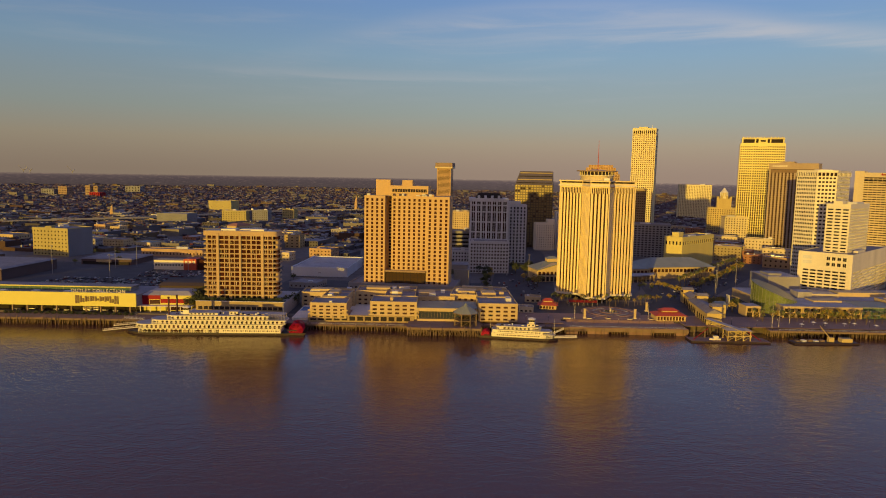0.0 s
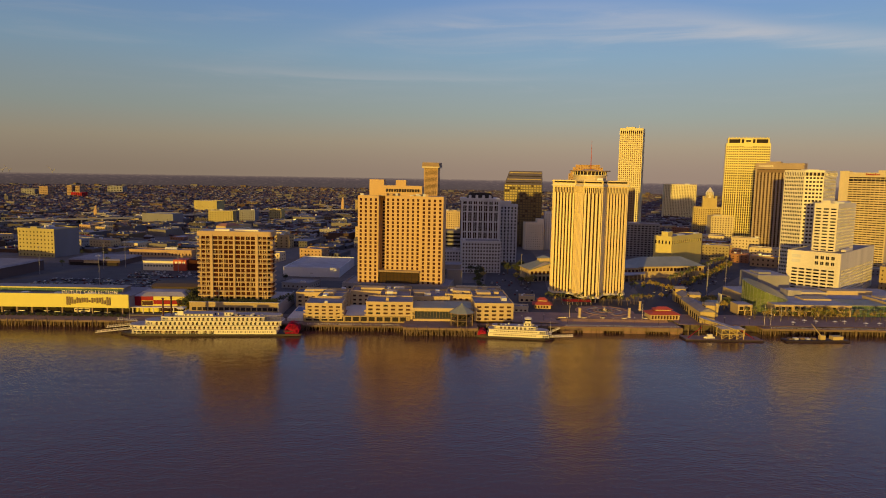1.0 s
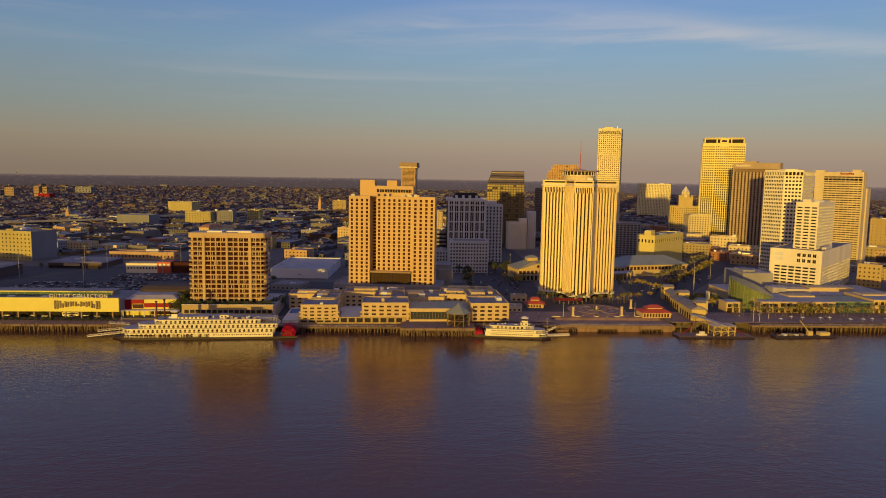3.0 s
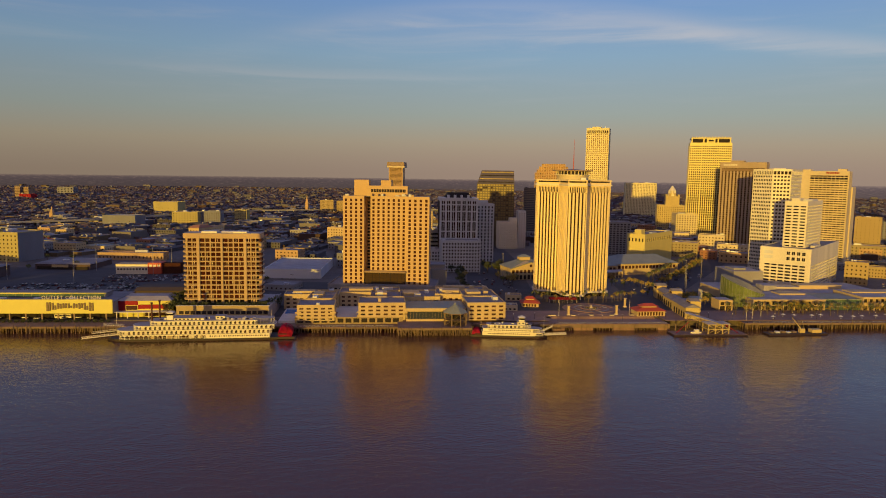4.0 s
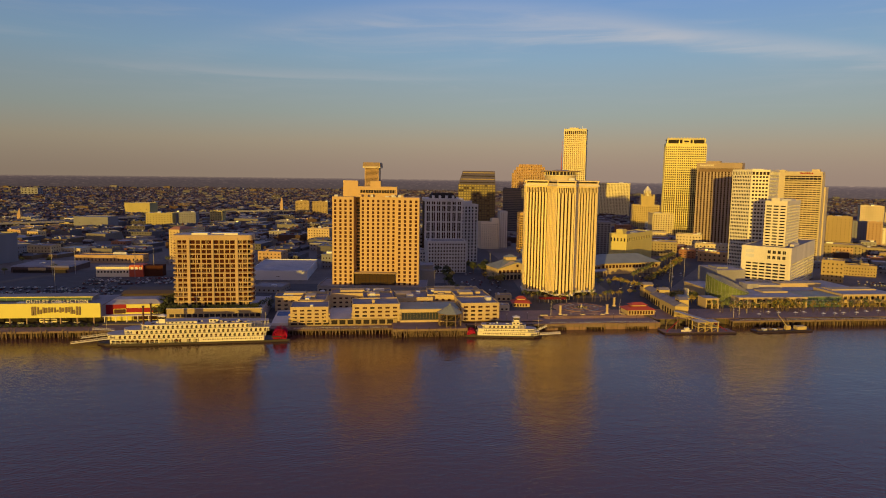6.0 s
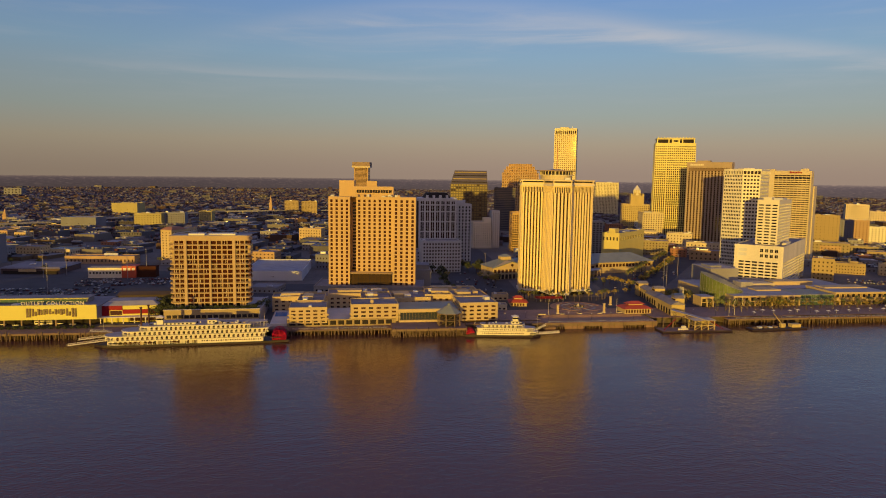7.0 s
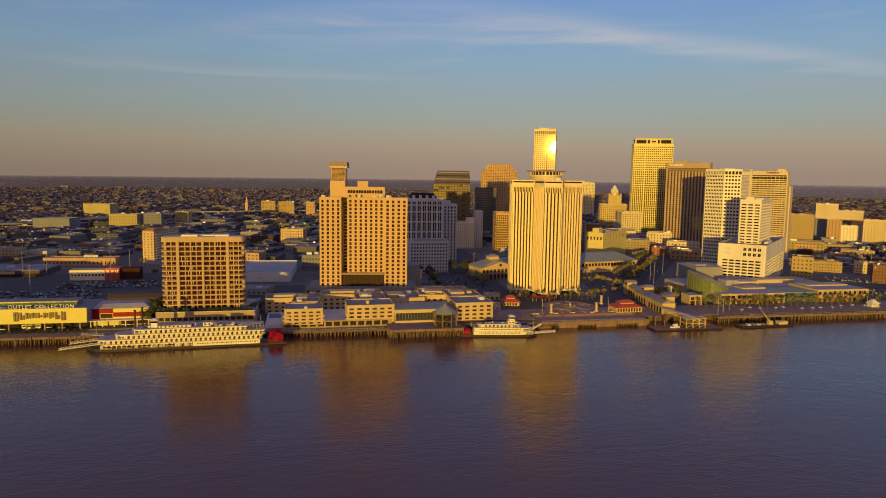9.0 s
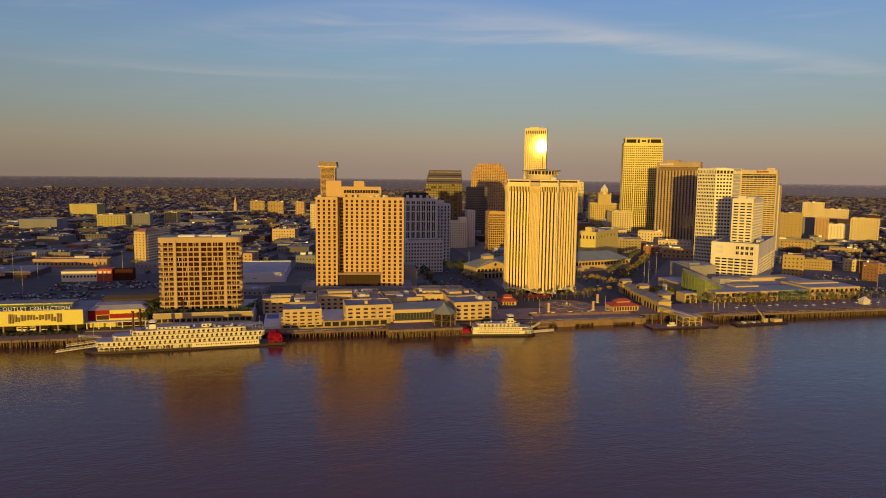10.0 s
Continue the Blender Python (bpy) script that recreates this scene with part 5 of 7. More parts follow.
        part("deck_locker", box(fx, fx + rng.uniform(0.6, 2.2), fy, fy + 1.0, z + 0.1, z + rng.uniform(0.5, 1.4)), rng.choice((white_paint, steel, dark_panel)), b)
    for fx in (0.05, 0.88):
        part("flag_staff", tube(bmesh.new(), (L * fx, 0, z - 3), (L * fx, 0, z + 6), 0.09, 0.05), white_paint, b)
    return b


steamboat("steamboat", "large white four-deck stern-wheel steamboat at the wharf", -236.0, 475.2, 3.4, 125.0, 7.6,
          ((0.075, 0.875, 0.0), (0.065, 0.89, 0.1), (0.15, 0.905, 0.4), (0.235, 0.81, 0.8)), ((0.36, 0.52, 1.6, 4.5), (0.58, 0.63, 2.4, 3.0)),
          ((0.245, -4.0, 26.5, 0.62), (0.27, 4.0, 26.5, 0.62)), 4.9, wheel_red, (((9, -3.5, 4.6), (-15, -4.5, 2.2), 0.2), ((10, 1.5, 6.5), (-10, 0.5, 4.6), 0.16), ((10, 4.5, 8.5), (-4, 5, 9.5), 0.12)), (0.335, 4.9), (0.53,))
steamboat("paddle_boat", "small white paddle boat with red stern wheel", 71.5, 478.0, 172.5, 55.0, 5.2,
          ((0.06, 0.86, 0.0), (0.10, 0.85, 0.4), (0.24, 0.80, 1.2)), ((0.30, 0.40, 2.2, 2.4),), ((0.335, -1.5, 14.6, 0.22), (0.335, 1.5, 14.6, 0.22)), 3.0, wheel_red,
          (((2, 3, 2.4), (-13, 4, 3.8), 0.28), ((5, -1, 3.4), (-4, -3, 7.5), 0.18)), (0.345, 5.4), (0.18, 0.20), near=1)


def condo(x, y, w, d, z0, z1, cols, turn=1.0, balcony=True):
    b = tower("condominium", "cream four-storey riverside condominium block", "apartment building", x, y, turn, w, d, z0, z1, stucco, (glass_brown, glass_dark), cols, 4, 0.58, 0.48, limit=60, roof_m=roof_grey, plant=2, top=0.9, rec=0.5, group="riverside condominiums", parapet=0.7)
    if balcony:
        for s0 in (-1.2, w - 3.2):
            for f in (1, 2):
                bm = box(s0, s0 + 4.4, -1.5, 0, 0.35 + f * 2.75, 0.6 + f * 2.75)
                box(s0, s0 + 4.4, -1.5, -1.38, 0.6 + f * 2.75, 1.5 + f * 2.75, bm)
                part("balcony", fix(bm), stucco, b)
    return b


# condominium terrace, its three front blocks and the long low wings behind
b = thing("condominium_terrace", -125, 503.5, GROUND, 1, "cream terrace with garage openings under the condominiums", "terrace")
part("slab", box(0, 92, 0, 84, -1.9, 1.0), concrete, b)
part("front_wall", bbox(12, 92, -0.4, 0.6, -1.8, 3.4, 0.06), ochre_dim, b)
for i in range(14):
    part("buttress", bbox(12.6 + i * 5.9, 13.5 + i * 5.9, -0.9, -0.3, -1.8, 3.2, 0.06), ochre_dim, b)
for i in range(13):
    part("opening", box(13.9 + i * 5.9, 18.3 + i * 5.9, -0.44, -0.36, -0.6, 2.6), dark_panel, b)
part("court", box(28, 42, 2, 30, 1.0, 1.6), paving, b)
b = thing("swimming_pool", -124, 528, GROUND + 1.0, 1, "small blue swimming pool on the condominium terrace", "pool")
part("rim", bbox(-0.8, 9.8, -0.8, 16.8, -0.05, 0.3, 0.05), concrete, b)
part("pool_water", box(0, 9, 0, 16, 0.28, 0.36), pool_blue, b)
condo(-111.3, 503.0, 27.5, 24, GROUND + 0.9, 18.2, 5)
condo(-66.2, 505.0, 35.2, 26, GROUND + 0.9, 19.6, 6)
condo(15.6, 503.5, 29.4, 28, GROUND + 0.9, 20.0, 5, 2.0, balcony=False)
WINGS = ((-128, 552, 44, 22, 17.0), (-107, 530, 20, 34, 18.0), (-84, 560, 50, 26, 17.6), (-58, 534, 24, 30, 18.6), (-36, 540, 34, 34, 17.2), (-6, 548, 36, 30, 18.4), (16, 534, 28, 30, 19.4), (-2, 585, 46, 18, 16.0))
for i, (x, y, w, d, z1) in enumerate(WINGS):
    b = tower("condominium_wing", "low cream condominium wing with a grey flat roof", "apartment building", x, y, (2, -2, 1, 0, 3, -6, 2, 0)[i], w, d, GROUND, z1, stucco, (glass_brown, glass_dark), max(3, int(w / 5)), 3, 0.5, 0.45, limit=12, roof_m=roof_grey, plant=4, top=1.2, group="condominium wings", parapet=1.3)
    part("roof_storey", bbox(w * 0.15, w * 0.55, d * 0.3, d * 0.7, z1 - GROUND - 0.1, z1 - GROUND + 2.6, 0.1), stucco, b)
# long glazed pavilion and the octagonal kiosk on the old pier
b = thing("glazed_pavilion", -30.5, 505.5, GROUND, 1, "long cream pavilion with a glass front", "pavilion")
part("body", box(0, 45, 2, 28, 0, 9.2), stucco, b)
part("glass_front", box(1, 44, 1.6, 2, 1, 7.4), glass_blue, b)
for i in range(19):
    part("mullion", box(1 + i * 2.35, 1.14 + i * 2.35, 1.45, 1.75, 1.6, 7.4), precast_dim, b)
part("fascia", bbox(-0.5, 45.5, -0.6, 28.5, 7.4, 9.9, 0.15), stucco, b)
part("base_wall", box(0, 45, -0.5, 2, 0, 1.6), stucco, b)
part("roof", box(0, 45, 0, 28, 9.9, 10.1), roof_green, b)
b = thing("octagonal_kiosk", 5.5, 494, GROUND, 0, "timber octagonal kiosk with green pointed roof", "pavilion")
part("roof", prism(ring(0, 0, 9.5, 8, start=0.39), 9.6, 15.0, top=ring(0, 0, 1.2, 8, start=0.39)), roof_green, b)
part("cap", prism(ring(0, 0, 1.5, 8, start=0.39), 14.9, 16.6, top=ring(0, 0, 0.2, 8, start=0.39)), roof_green, b)
part("eaves", prism(ring(0, 0, 9.8, 8, start=0.39), 9.2, 9.7), timber, b)
for x, y in ring(0, 0, 8.4, 8, start=0.39):
    part("post", box(x - 0.35, x + 0.35, y - 0.35, y + 0.35, 0, 9.3), timber, b)
part("gallery_floor", prism(ring(0, 0, 8.8, 8, start=0.39), 4.2, 4.6), timber, b)
for (ax, ay), (cx, cy) in zip(ring(0, 0, 8.4, 8, start=0.39), ring(0, 0, 8.4, 8, start=0.39 + math.pi / 4)):
    part("brace", tube(bmesh.new(), (ax, ay, 0.2), (cx, cy, 4.3), 0.14, n=5), timber, b)
    part("brace", tube(bmesh.new(), (ax, ay, 4.6), (cx, cy, 9.0), 0.12, n=5), timber, b)
    part("gallery_rail", tube(bmesh.new(), (ax, ay, 5.7), (cx, cy, 5.7), 0.08, n=4), timber, b)
part("inner_room", prism(ring(0, 0, 4.0, 8, start=0.39), 0, 9.3), dark_panel, b)

# planted podium under the apartment tower
b = thing("parking_podium", -205, 506, GROUND, 0.5, "concrete parking podium with a planted terrace", "parking garage")
part("front_wall", bbox(0, 72, 0, 1, 0, 3.0, 0.1), concrete, b)
part("upper_wall", bbox(4, 72, 7, 8, 3, 10.2, 0.1), ochre_dim, b)
for i in range(16):
    part("garage_opening", bbox(6 + i * 4.1, 9.2 + i * 4.1, 6.9, 7.2, 4.0, 6.4, 0.05), dark_panel, b)
part("deck", box(0, 72, 1, 62, 0, 3.0), concrete, b)
part("upper_deck", box(4, 72, 8, 62, 3, 9.4), roof_pale, b)
part("garden_bed", box(5, 71, 9, 17, 9.4, 10.0), grass, b)
part("coping", box(3.8, 72.2, 6.8, 8.2, 10.2, 10.5), concrete, b)
part("side_wall", bbox(72, 73, 0, 62, 0, 10.2, 0.1), stone_grey, b)

# round fountain plaza with its pylons and steps
b = thing("fountain_plaza", 126.5, 553, GROUND, 0, "round sunken fountain plaza with curved stone benches", "plaza")
part("floor", prism(ring(0, 0, 24, 56), 0.0, 0.25), paving, b)
for r, h, m in ((19.5, 0.6, paving), (14.5, 0.5, stone_grey), (9, 0.7, paving)):
    for k in range(4):
        bm = bmesh.new()
        pts_o = [(r * math.cos(a), r * math.sin(a)) for a in (radians(k * 90 + 9 + i * 6) for i in range(13))]
        pts_i = [(p[0] * (1 - 1.4 / r), p[1] * (1 - 1.4 / r)) for p in pts_o]
        prism(pts_o + pts_i[::-1], 0.2, 0.2 + h, bm)
        part("curved_bench", fix(bm), m, b)
part("basin", prism(ring(0, 0, 6.0, 40), 0.2, 0.9), stone_grey, b)
part("basin_water", prism(ring(0, 0, 5.4, 40), 0.9, 0.95), glass_blue, b)
part("fountain_stem", prism(ring(0, 0, 1.0, 12), 0.9, 3.2, top=ring(0, 0, 0.5, 12)), stone_warm, b)
for x, y in ((100, 527), (140, 529), (158, 560)):
    b = thing("gate_pylon", x, y, GROUND, 0, "square cream stone pylon with a lantern", "pylon", "plaza pylons")
    part("shaft", bbox(-0.8, 0.8, -0.8, 0.8, 0, 7.2, 0.1), stucco, b)
    part("cap", bbox(-1.05, 1.05, -1.05, 1.05, 7.2, 7.7, 0.1), stucco, b)
    part("plinth", bbox(-1.2, 1.2, -1.2, 1.2, 0, 0.9, 0.1), stone_warm, b)


def red_pavilion(x, y, w, d, turn, wall_h, label):
    b = thing("red_roof_pavilion", x, y, GROUND, turn, label, "pavilion", "red-roofed pavilions")
    part("wall", box(0, w, 0, d, 0, wall_h), stucco, b)
    for i in range(int(w / 2.4)):
        part("opening", box(0.8 + i * 2.4, 2.3 + i * 2.4, -0.08, 0.02, 0.5, wall_h - 0.8), glass_brown, b)
    e = 1.6
    part("lower_roof", prism([(-e, -e), (w + e, -e), (w + e, d + e), (-e, d + e)], wall_h, wall_h + 2.2, top=[(w * 0.2, d * 0.25), (w * 0.8, d * 0.25), (w * 0.8, d * 0.75), (w * 0.2, d * 0.75)]), red_roof, b)
    part("clerestory", box(w * 0.24, w * 0.76, d * 0.3, d * 0.7, wall_h + 2.0, wall_h + 3.2), stucco, b)
    part("upper_roof", prism([(w * 0.16, d * 0.2), (w * 0.84, d * 0.2), (w * 0.84, d * 0.8), (w * 0.16, d * 0.8)], wall_h + 3.2, wall_h + 5.2, top=[(w * 0.35, d * 0.48), (w * 0.65, d * 0.48), (w * 0.65, d * 0.52), (w * 0.35, d * 0.52)]), red_roof, b)


red_pavilion(155, 522, 23, 14, 2, 4.2, "cream pavilion with a tiered red roof")
red_pavilion(69, 561, 14, 12, -8, 3.4, "small kiosk with a steep red roof")
b = thing("red_awning", 97, 579, GROUND, -4, "long red fabric awning on posts", "awning")
part("canvas", prism([(0, 0), (24, 0), (24, 5), (0, 5)], 3.0, 4.4, top=[(0, 4.4), (24, 4.4), (24, 5), (0, 5)]), red_paint, b)
for i in range(7):
    part("post", tube(bmesh.new(), (i * 4, 0.3, 0), (i * 4, 0.3, 3.1), 0.1), steel, b)


def ferry():
    b = thing("ferry_terminal", 190, 512, GROUND, 84, "tan arcaded ferry terminal with pitched roofs", "ferry terminal")
    for i, (x0, x1, y0, y1, h) in enumerate(((0, 34, 5, 16, 9), (34, 66, 2, 14, 7.6), (66, 104, 3, 12, 8.6))):
        part("hall", box(x0, x1, y0 - 16, y1 - 16, 0, h), ochre_gold, b)
        part("roof", prism([(x0 - 0.8, y0 - 17), (x1 + 0.8, y0 - 17), (x1 + 0.8, y1 - 15), (x0 - 0.8, y1 - 15)], h, h + 2.6, top=[(x0, (y0 + y1) / 2 - 16.4), (x1, (y0 + y1) / 2 - 16.4), (x1, (y0 + y1) / 2 - 15.6), (x0, (y0 + y1) / 2 - 15.6)]), roof_grey, b)
        for k in range(int((x1 - x0) / 6)):
            bm = bmesh.new()
            pts = [(x0 + 2 + k * 6 + 1.6 + 1.6 * math.cos(a), 3.6 + 1.6 * math.sin(a)) for a in (math.pi * j / 8 for j in range(9))]
            lo = [bm.verts.new((px, y1 - 16 + 0.06, pz)) for px, pz in [(x0 + 5.2 + k * 6, 0.2)] + pts + [(x0 + 2 + k * 6, 0.2)]]
            hi = [bm.verts.new((v.co.x, y1 - 16 - 0.2, v.co.z)) for v in lo]
            bm.faces.new(lo)
            for j in range(len(lo)):
                q = (j + 1) % len(lo)
                bm.faces.new((lo[j], lo[q], hi[q], hi[j]))
            part("arch", fix(bm), dark_panel, b)
    for k, (x0, y0, w, d, h, m) in enumerate(((4, -12, 10, 7, 13.5, ochre_gold), (28, -22, 9, 8, 11.0, ochre_gold), (40, -20, 14, 6, 6.5, ochre_gold), (58, -16, 8, 9, 12.5, ochre_gold), (74, -21, 16, 8, 7.0, ochre_dim), (90, -12, 9, 9, 12.0, ochre_gold))):
        part("side_bay", box(x0, x0 + w, y0, y0 + d, 0, h), m, b)
        part("bay_roof", prism([(x0 - 0.6, y0 - 0.6), (x0 + w + 0.6, y0 - 0.6), (x0 + w + 0.6, y0 + d + 0.6), (x0 - 0.6, y0 + d + 0.6)], h, h + 1.8, top=[(x0 + w * 0.4, y0), (x0 + w * 0.6, y0), (x0 + w * 0.6, y0 + d), (x0 + w * 0.4, y0 + d)]), (roof_grey, roof_green, roof_grey)[k % 3], b)
        part("bay_window", box(x0 + 1, x0 + w - 1, y0 + d - 0.02, y0 + d + 0.06, h - 2.6, h - 1.0), glass_brown, b)
    # gangway from the hall down to the landing
    b = thing("gangway_bridge", 188, 505, 0, -58, "covered steel gangway sloping to the landing", "gangway")
    bm = bmesh.new()
    for s in (-1.8, 1.8):
        tube(bm, (0, s, 9.5), (30, s, 6.5), 0.22)
        tube(bm, (0, s, 12.0), (30, s, 9.0), 0.22)
        for i in range(11):
            z = 9.5 - i * 0.3
            tube(bm, (i * 3, s, z), (i * 3, s, z + 2.5), 0.14)
            if i < 10:
                tube(bm, (i * 3, s, z), (i * 3 + 3, s, z + 2.2), 0.1)
    part("truss", bm, ochre_gold, b)
    bm = bmesh.new()
    vs = [bm.verts.new(v) for v in ((-1, -2.4, 12.3), (31, -2.4, 9.1), (31, 2.4, 9.1), (-1, 2.4, 12.3), (-1, -2.4, 12.6), (31, -2.4, 9.4), (31, 2.4, 9.4), (-1, 2.4, 12.6))]
    for q in ((0, 1, 2, 3), (7, 6, 5, 4), (0, 4, 5, 1), (1, 5, 6, 2), (2, 6, 7, 3), (3, 7, 4, 0)):
        bm.faces.new([vs[j] for j in q])
    part("cover", fix(bm), roof_pale, b)
    for i in range(4):
        for y in (-1.6, 1.6):
            part("trestle_post", tube(bmesh.new(), (2 + i * 8, y, 0.5), (2 + i * 8, y, 9.2 - i * 0.8), 0.3), timber, b)
    b = thing("landing_barge", 167, 478.5, 0, 0, "low steel ferry landing barge", "barge")
    part("pontoon", bbox(0, 57, 0, 14, -0.8, 1.1, 0.2), hull_red, b)
    part("deck_plate", box(0.3, 56.7, 0.3, 13.7, 1.1, 1.2), deck, b)
    for x in (6, 14, 48):
        part("mooring_post", tube(bmesh.new(), (x, 12, -1), (x, 12, 7), 0.5), timber, b)
    part("red_brace", tube(bmesh.new(), (3, 5, 1), (16, 12, 8), 0.25), red_paint, b)
    part("red_brace", tube(bmesh.new(), (52, 4, 1), (42, 12, 8), 0.25), red_paint, b)
    b = thing("landing_shelter", 194, 481, 1.2, 0, "open cream steel landing shelter", "shelter")
    for x in (0, 5.5, 11, 16):
        for y in (0, 9):
            part("post", box(x - 0.3, x + 0.3, y - 0.3, y + 0.3, 0, 7), ochre_gold, b)
    for z in (3.3, 7):
        part("floor_frame", box(-0.6, 16.6, -0.6, 9.6, z, z + 0.5), ochre_gold, b)
    for i in range(3):
        part("cross_brace", tube(bmesh.new(), (i * 5.5, -0.2, 0.2), (i * 5.5 + 5.3, -0.2, 3.2), 0.18), ochre_gold, b)
        part("cross_brace", tube(bmesh.new(), (i * 5.5 + 5.3, -0.2, 3.6), (i * 5.5, -0.2, 6.9), 0.18), ochre_gold, b)
    part("roof", prism([(-1.2, -1.2), (17.2, -1.2), (17.2, 10.2), (-1.2, 10.2)], 7.5, 8.6, top=[(1, 3), (15, 3), (15, 6), (1, 6)]), roof_pale, b)
    b = thing("work_barge", 241, 479, 0, 3, "work barge with a small yellow crane", "barge")
    part("pontoon", bbox(0, 48, 0, 9, -0.6, 1.2, 0.2), hull_red, b)
    part("crane_cab", bbox(27, 31, 3, 6, 1.2, 4.4, 0.15), ochre_gold, b)
    part("crane_boom", tube(bmesh.new(), (28, 4, 4), (20, 4, 13), 0.45, 0.2), ochre_gold, b)
    part("deck_house", bbox(36, 44, 2, 7, 1.2, 3.8, 0.15), ochre_gold, b)
    for i in range(5):
        part("crate", bbox(3 + i * 4.5, 6 + i * 4.5, 3, 6, 1.2, 2.2 + 0.3 * (i % 3), 0.08), (timber, steel)[i % 2], b)
    b = thing("tender_boat", 182, 482, 1.15, 8, "small white service boat on the landing", "boat")
    part("hull", prism([(0, 1.5), (2, 0), (8, 0), (8, 3), (2, 3)], 0, 1.1), white_paint, b)
    part("cabin", bbox(3, 6.5, 0.5, 2.5, 1.1, 2.9, 0.1), white_paint, b)


ferry()


def aquarium():
    b = thing("aquarium", 234, 545, GROUND, 0, "cream riverside aquarium with green glass halls", "aquarium")
    # long arcade
    for i, (x0, x1, h) in enumerate(((0, 12, 9), (30, 94, 9.4), (128, 181, 11.5))):
        deep = 40 if i else 14
        part("wall", box(x0, x1, 1.2, deep, 0, h), stucco, b)
        part("fascia", bbox(x0 - 0.2, x1 + 0.2, -0.2, deep + 0.2, h - 1.6, h, 0.1), stucco, b)
        n = max(2, int((x1 - x0) / 5))
        for k in range(n + 1):
            x = x0 + k * (x1 - x0 - 0.9) / n
            part("pier", box(x, x + 0.9, 0, 1.3, 0, h - 1.5), stucco, b)
            if k < n:
                part("upper_opening", box(x + 1.9, x + (x1 - x0) / n - 1.0, 1.0, 1.25, h - 4.8, h - 2.0), dark_panel, b)
                part("lower_opening", box(x + 1.3, x + (x1 - x0) / n - 0.4, 1.0, 1.25, 0.2, 3.6), dark_panel, b)
        part("roof", box(x0 + 0.3, x1 - 0.3, 0.5, deep, h, h + 0.1), roof_pale, b)
    part("rear_hall", box(30, 181, 40, 100, 0, 8), stucco, b)
    part("rear_roof", box(30, 181, 40, 100, 8, 8.3), roof_pale, b)
    for x0, x1, y0, h in ((64, 76, 44, 6), (80, 104, 52, 3.2), (108, 150, 60, 3.6), (132, 176, 20, 4.4), (66, 90, 22, 2.5)):
        part("roof_house", bbox(x0, x1, y0, y0 + 14, 7.0, 8.3 + h, 0.1), (stucco, roof_pale, stone_warm)[int(x0) % 3], b)
    # slanted glass drum
    cx, cy, r, n = 37, 32, 17, 36
    bm = bmesh.new()
    lo = [bm.verts.new((cx + r * math.cos(2 * math.pi * i / n), cy + r * 1.25 * math.sin(2 * math.pi * i / n), 0)) for i in range(n)]
    hi = [bm.verts.new((v.co.x, v.co.y, 11.0 + 12.5 * (0.5 - 0.5 * math.cos(2 * math.pi * i / n + 0.35)) ** 0.9 + 1.6 * math.sin(2 * math.pi * i / n))) for i, v in enumerate(lo)]
    for i in range(n):
        j = (i + 1) % n
        f = bm.faces.new((lo[i], lo[j], hi[j], hi[i]))
    bm.faces.new(hi)
    cap = bmesh.new()
    low = [cap.verts.new(v.co + Vector((0, 0, 0.05))) for v in hi]
    up = [cap.verts.new(v.co + Vector((0, 0, 0.35))) for v in hi]
    cap.faces.new(up)
    cap.faces.new(low[::-1])
    for i in range(n):
        cap.faces.new((low[i], low[(i + 1) % n], up[(i + 1) % n], up[i]))
    gd = part("glass_drum", fix(bm), glass_lime, b, "slanted green glass drum")
    part("drum_roof", fix(cap), drum_cover, gd)
    for i in range(9):
        part("drum_transom", prism(ring(cx, cy, r + 0.12, 36, (r + 0.12) * 1.25), 1.6 + i * 1.15, 1.75 + i * 1.15), roof_green, gd)
    for i in range(n):
        a = 2 * math.pi * i / n
        x, y = cx + (r + 0.1) * math.cos(a), cy + (r + 0.1) * 1.25 * math.sin(a)
        z = 11.0 + 12.5 * (0.5 - 0.5 * math.cos(a + 0.35)) ** 0.9 + 1.6 * math.sin(a)
        part("drum_mullion", box(x - 0.1, x + 0.1, y - 0.1, y + 0.1, 0, z - 0.05), roof_green, gd)
    gh = part("glass_hall", box(94, 128, 2, 30, 0, 9), glass_green, b)
    part("hall_roof", bbox(93.8, 128.2, 1.5, 30.2, 9.1, 9.6, 0.08), roof_green, gh)
    for i in range(18):
        part("hall_mullion", box(94 + i * 2, 94.2 + i * 2, 1.8, 2.05, 0, 9), roof_green, gh)
    for z in (3, 6, 8.9):
        part("hall_transom", box(94, 128, 1.8, 2.05, z, z + 0.2), steel, gh)
    part("banner", box(-3, -2.6, 26, 33, 6, 13), white_paint, b)
    part("banner_mast", box(-3.1, -2.5, 29, 30, 0, 13), steel, b)
    part("west_block", bbox(56, 86, 84, 122, 0, 21.5, 0.2), stone_grey, b)
    part("west_roof", box(56.3, 85.7, 84.3, 121.7, 21.5, 21.7), roof_pale, b)
    part("west_plant", bbox(60, 72, 92, 110, 21.6, 23.6, 0.1), stone_grey, b)
    b = thing("promenade_kiosk", 397, 520, GROUND, 0, "white kiosk with a pointed tent roof", "kiosk")
    part("wall", box(-3.5, 3.5, -3, 3, 0, 3.2), white_paint, b)
    part("roof", prism(ring(0, 0, 6, 4, start=0.785), 3.2, 7, top=ring(0, 0, 0.3, 4, start=0.785)), white_paint, b)


aquarium()


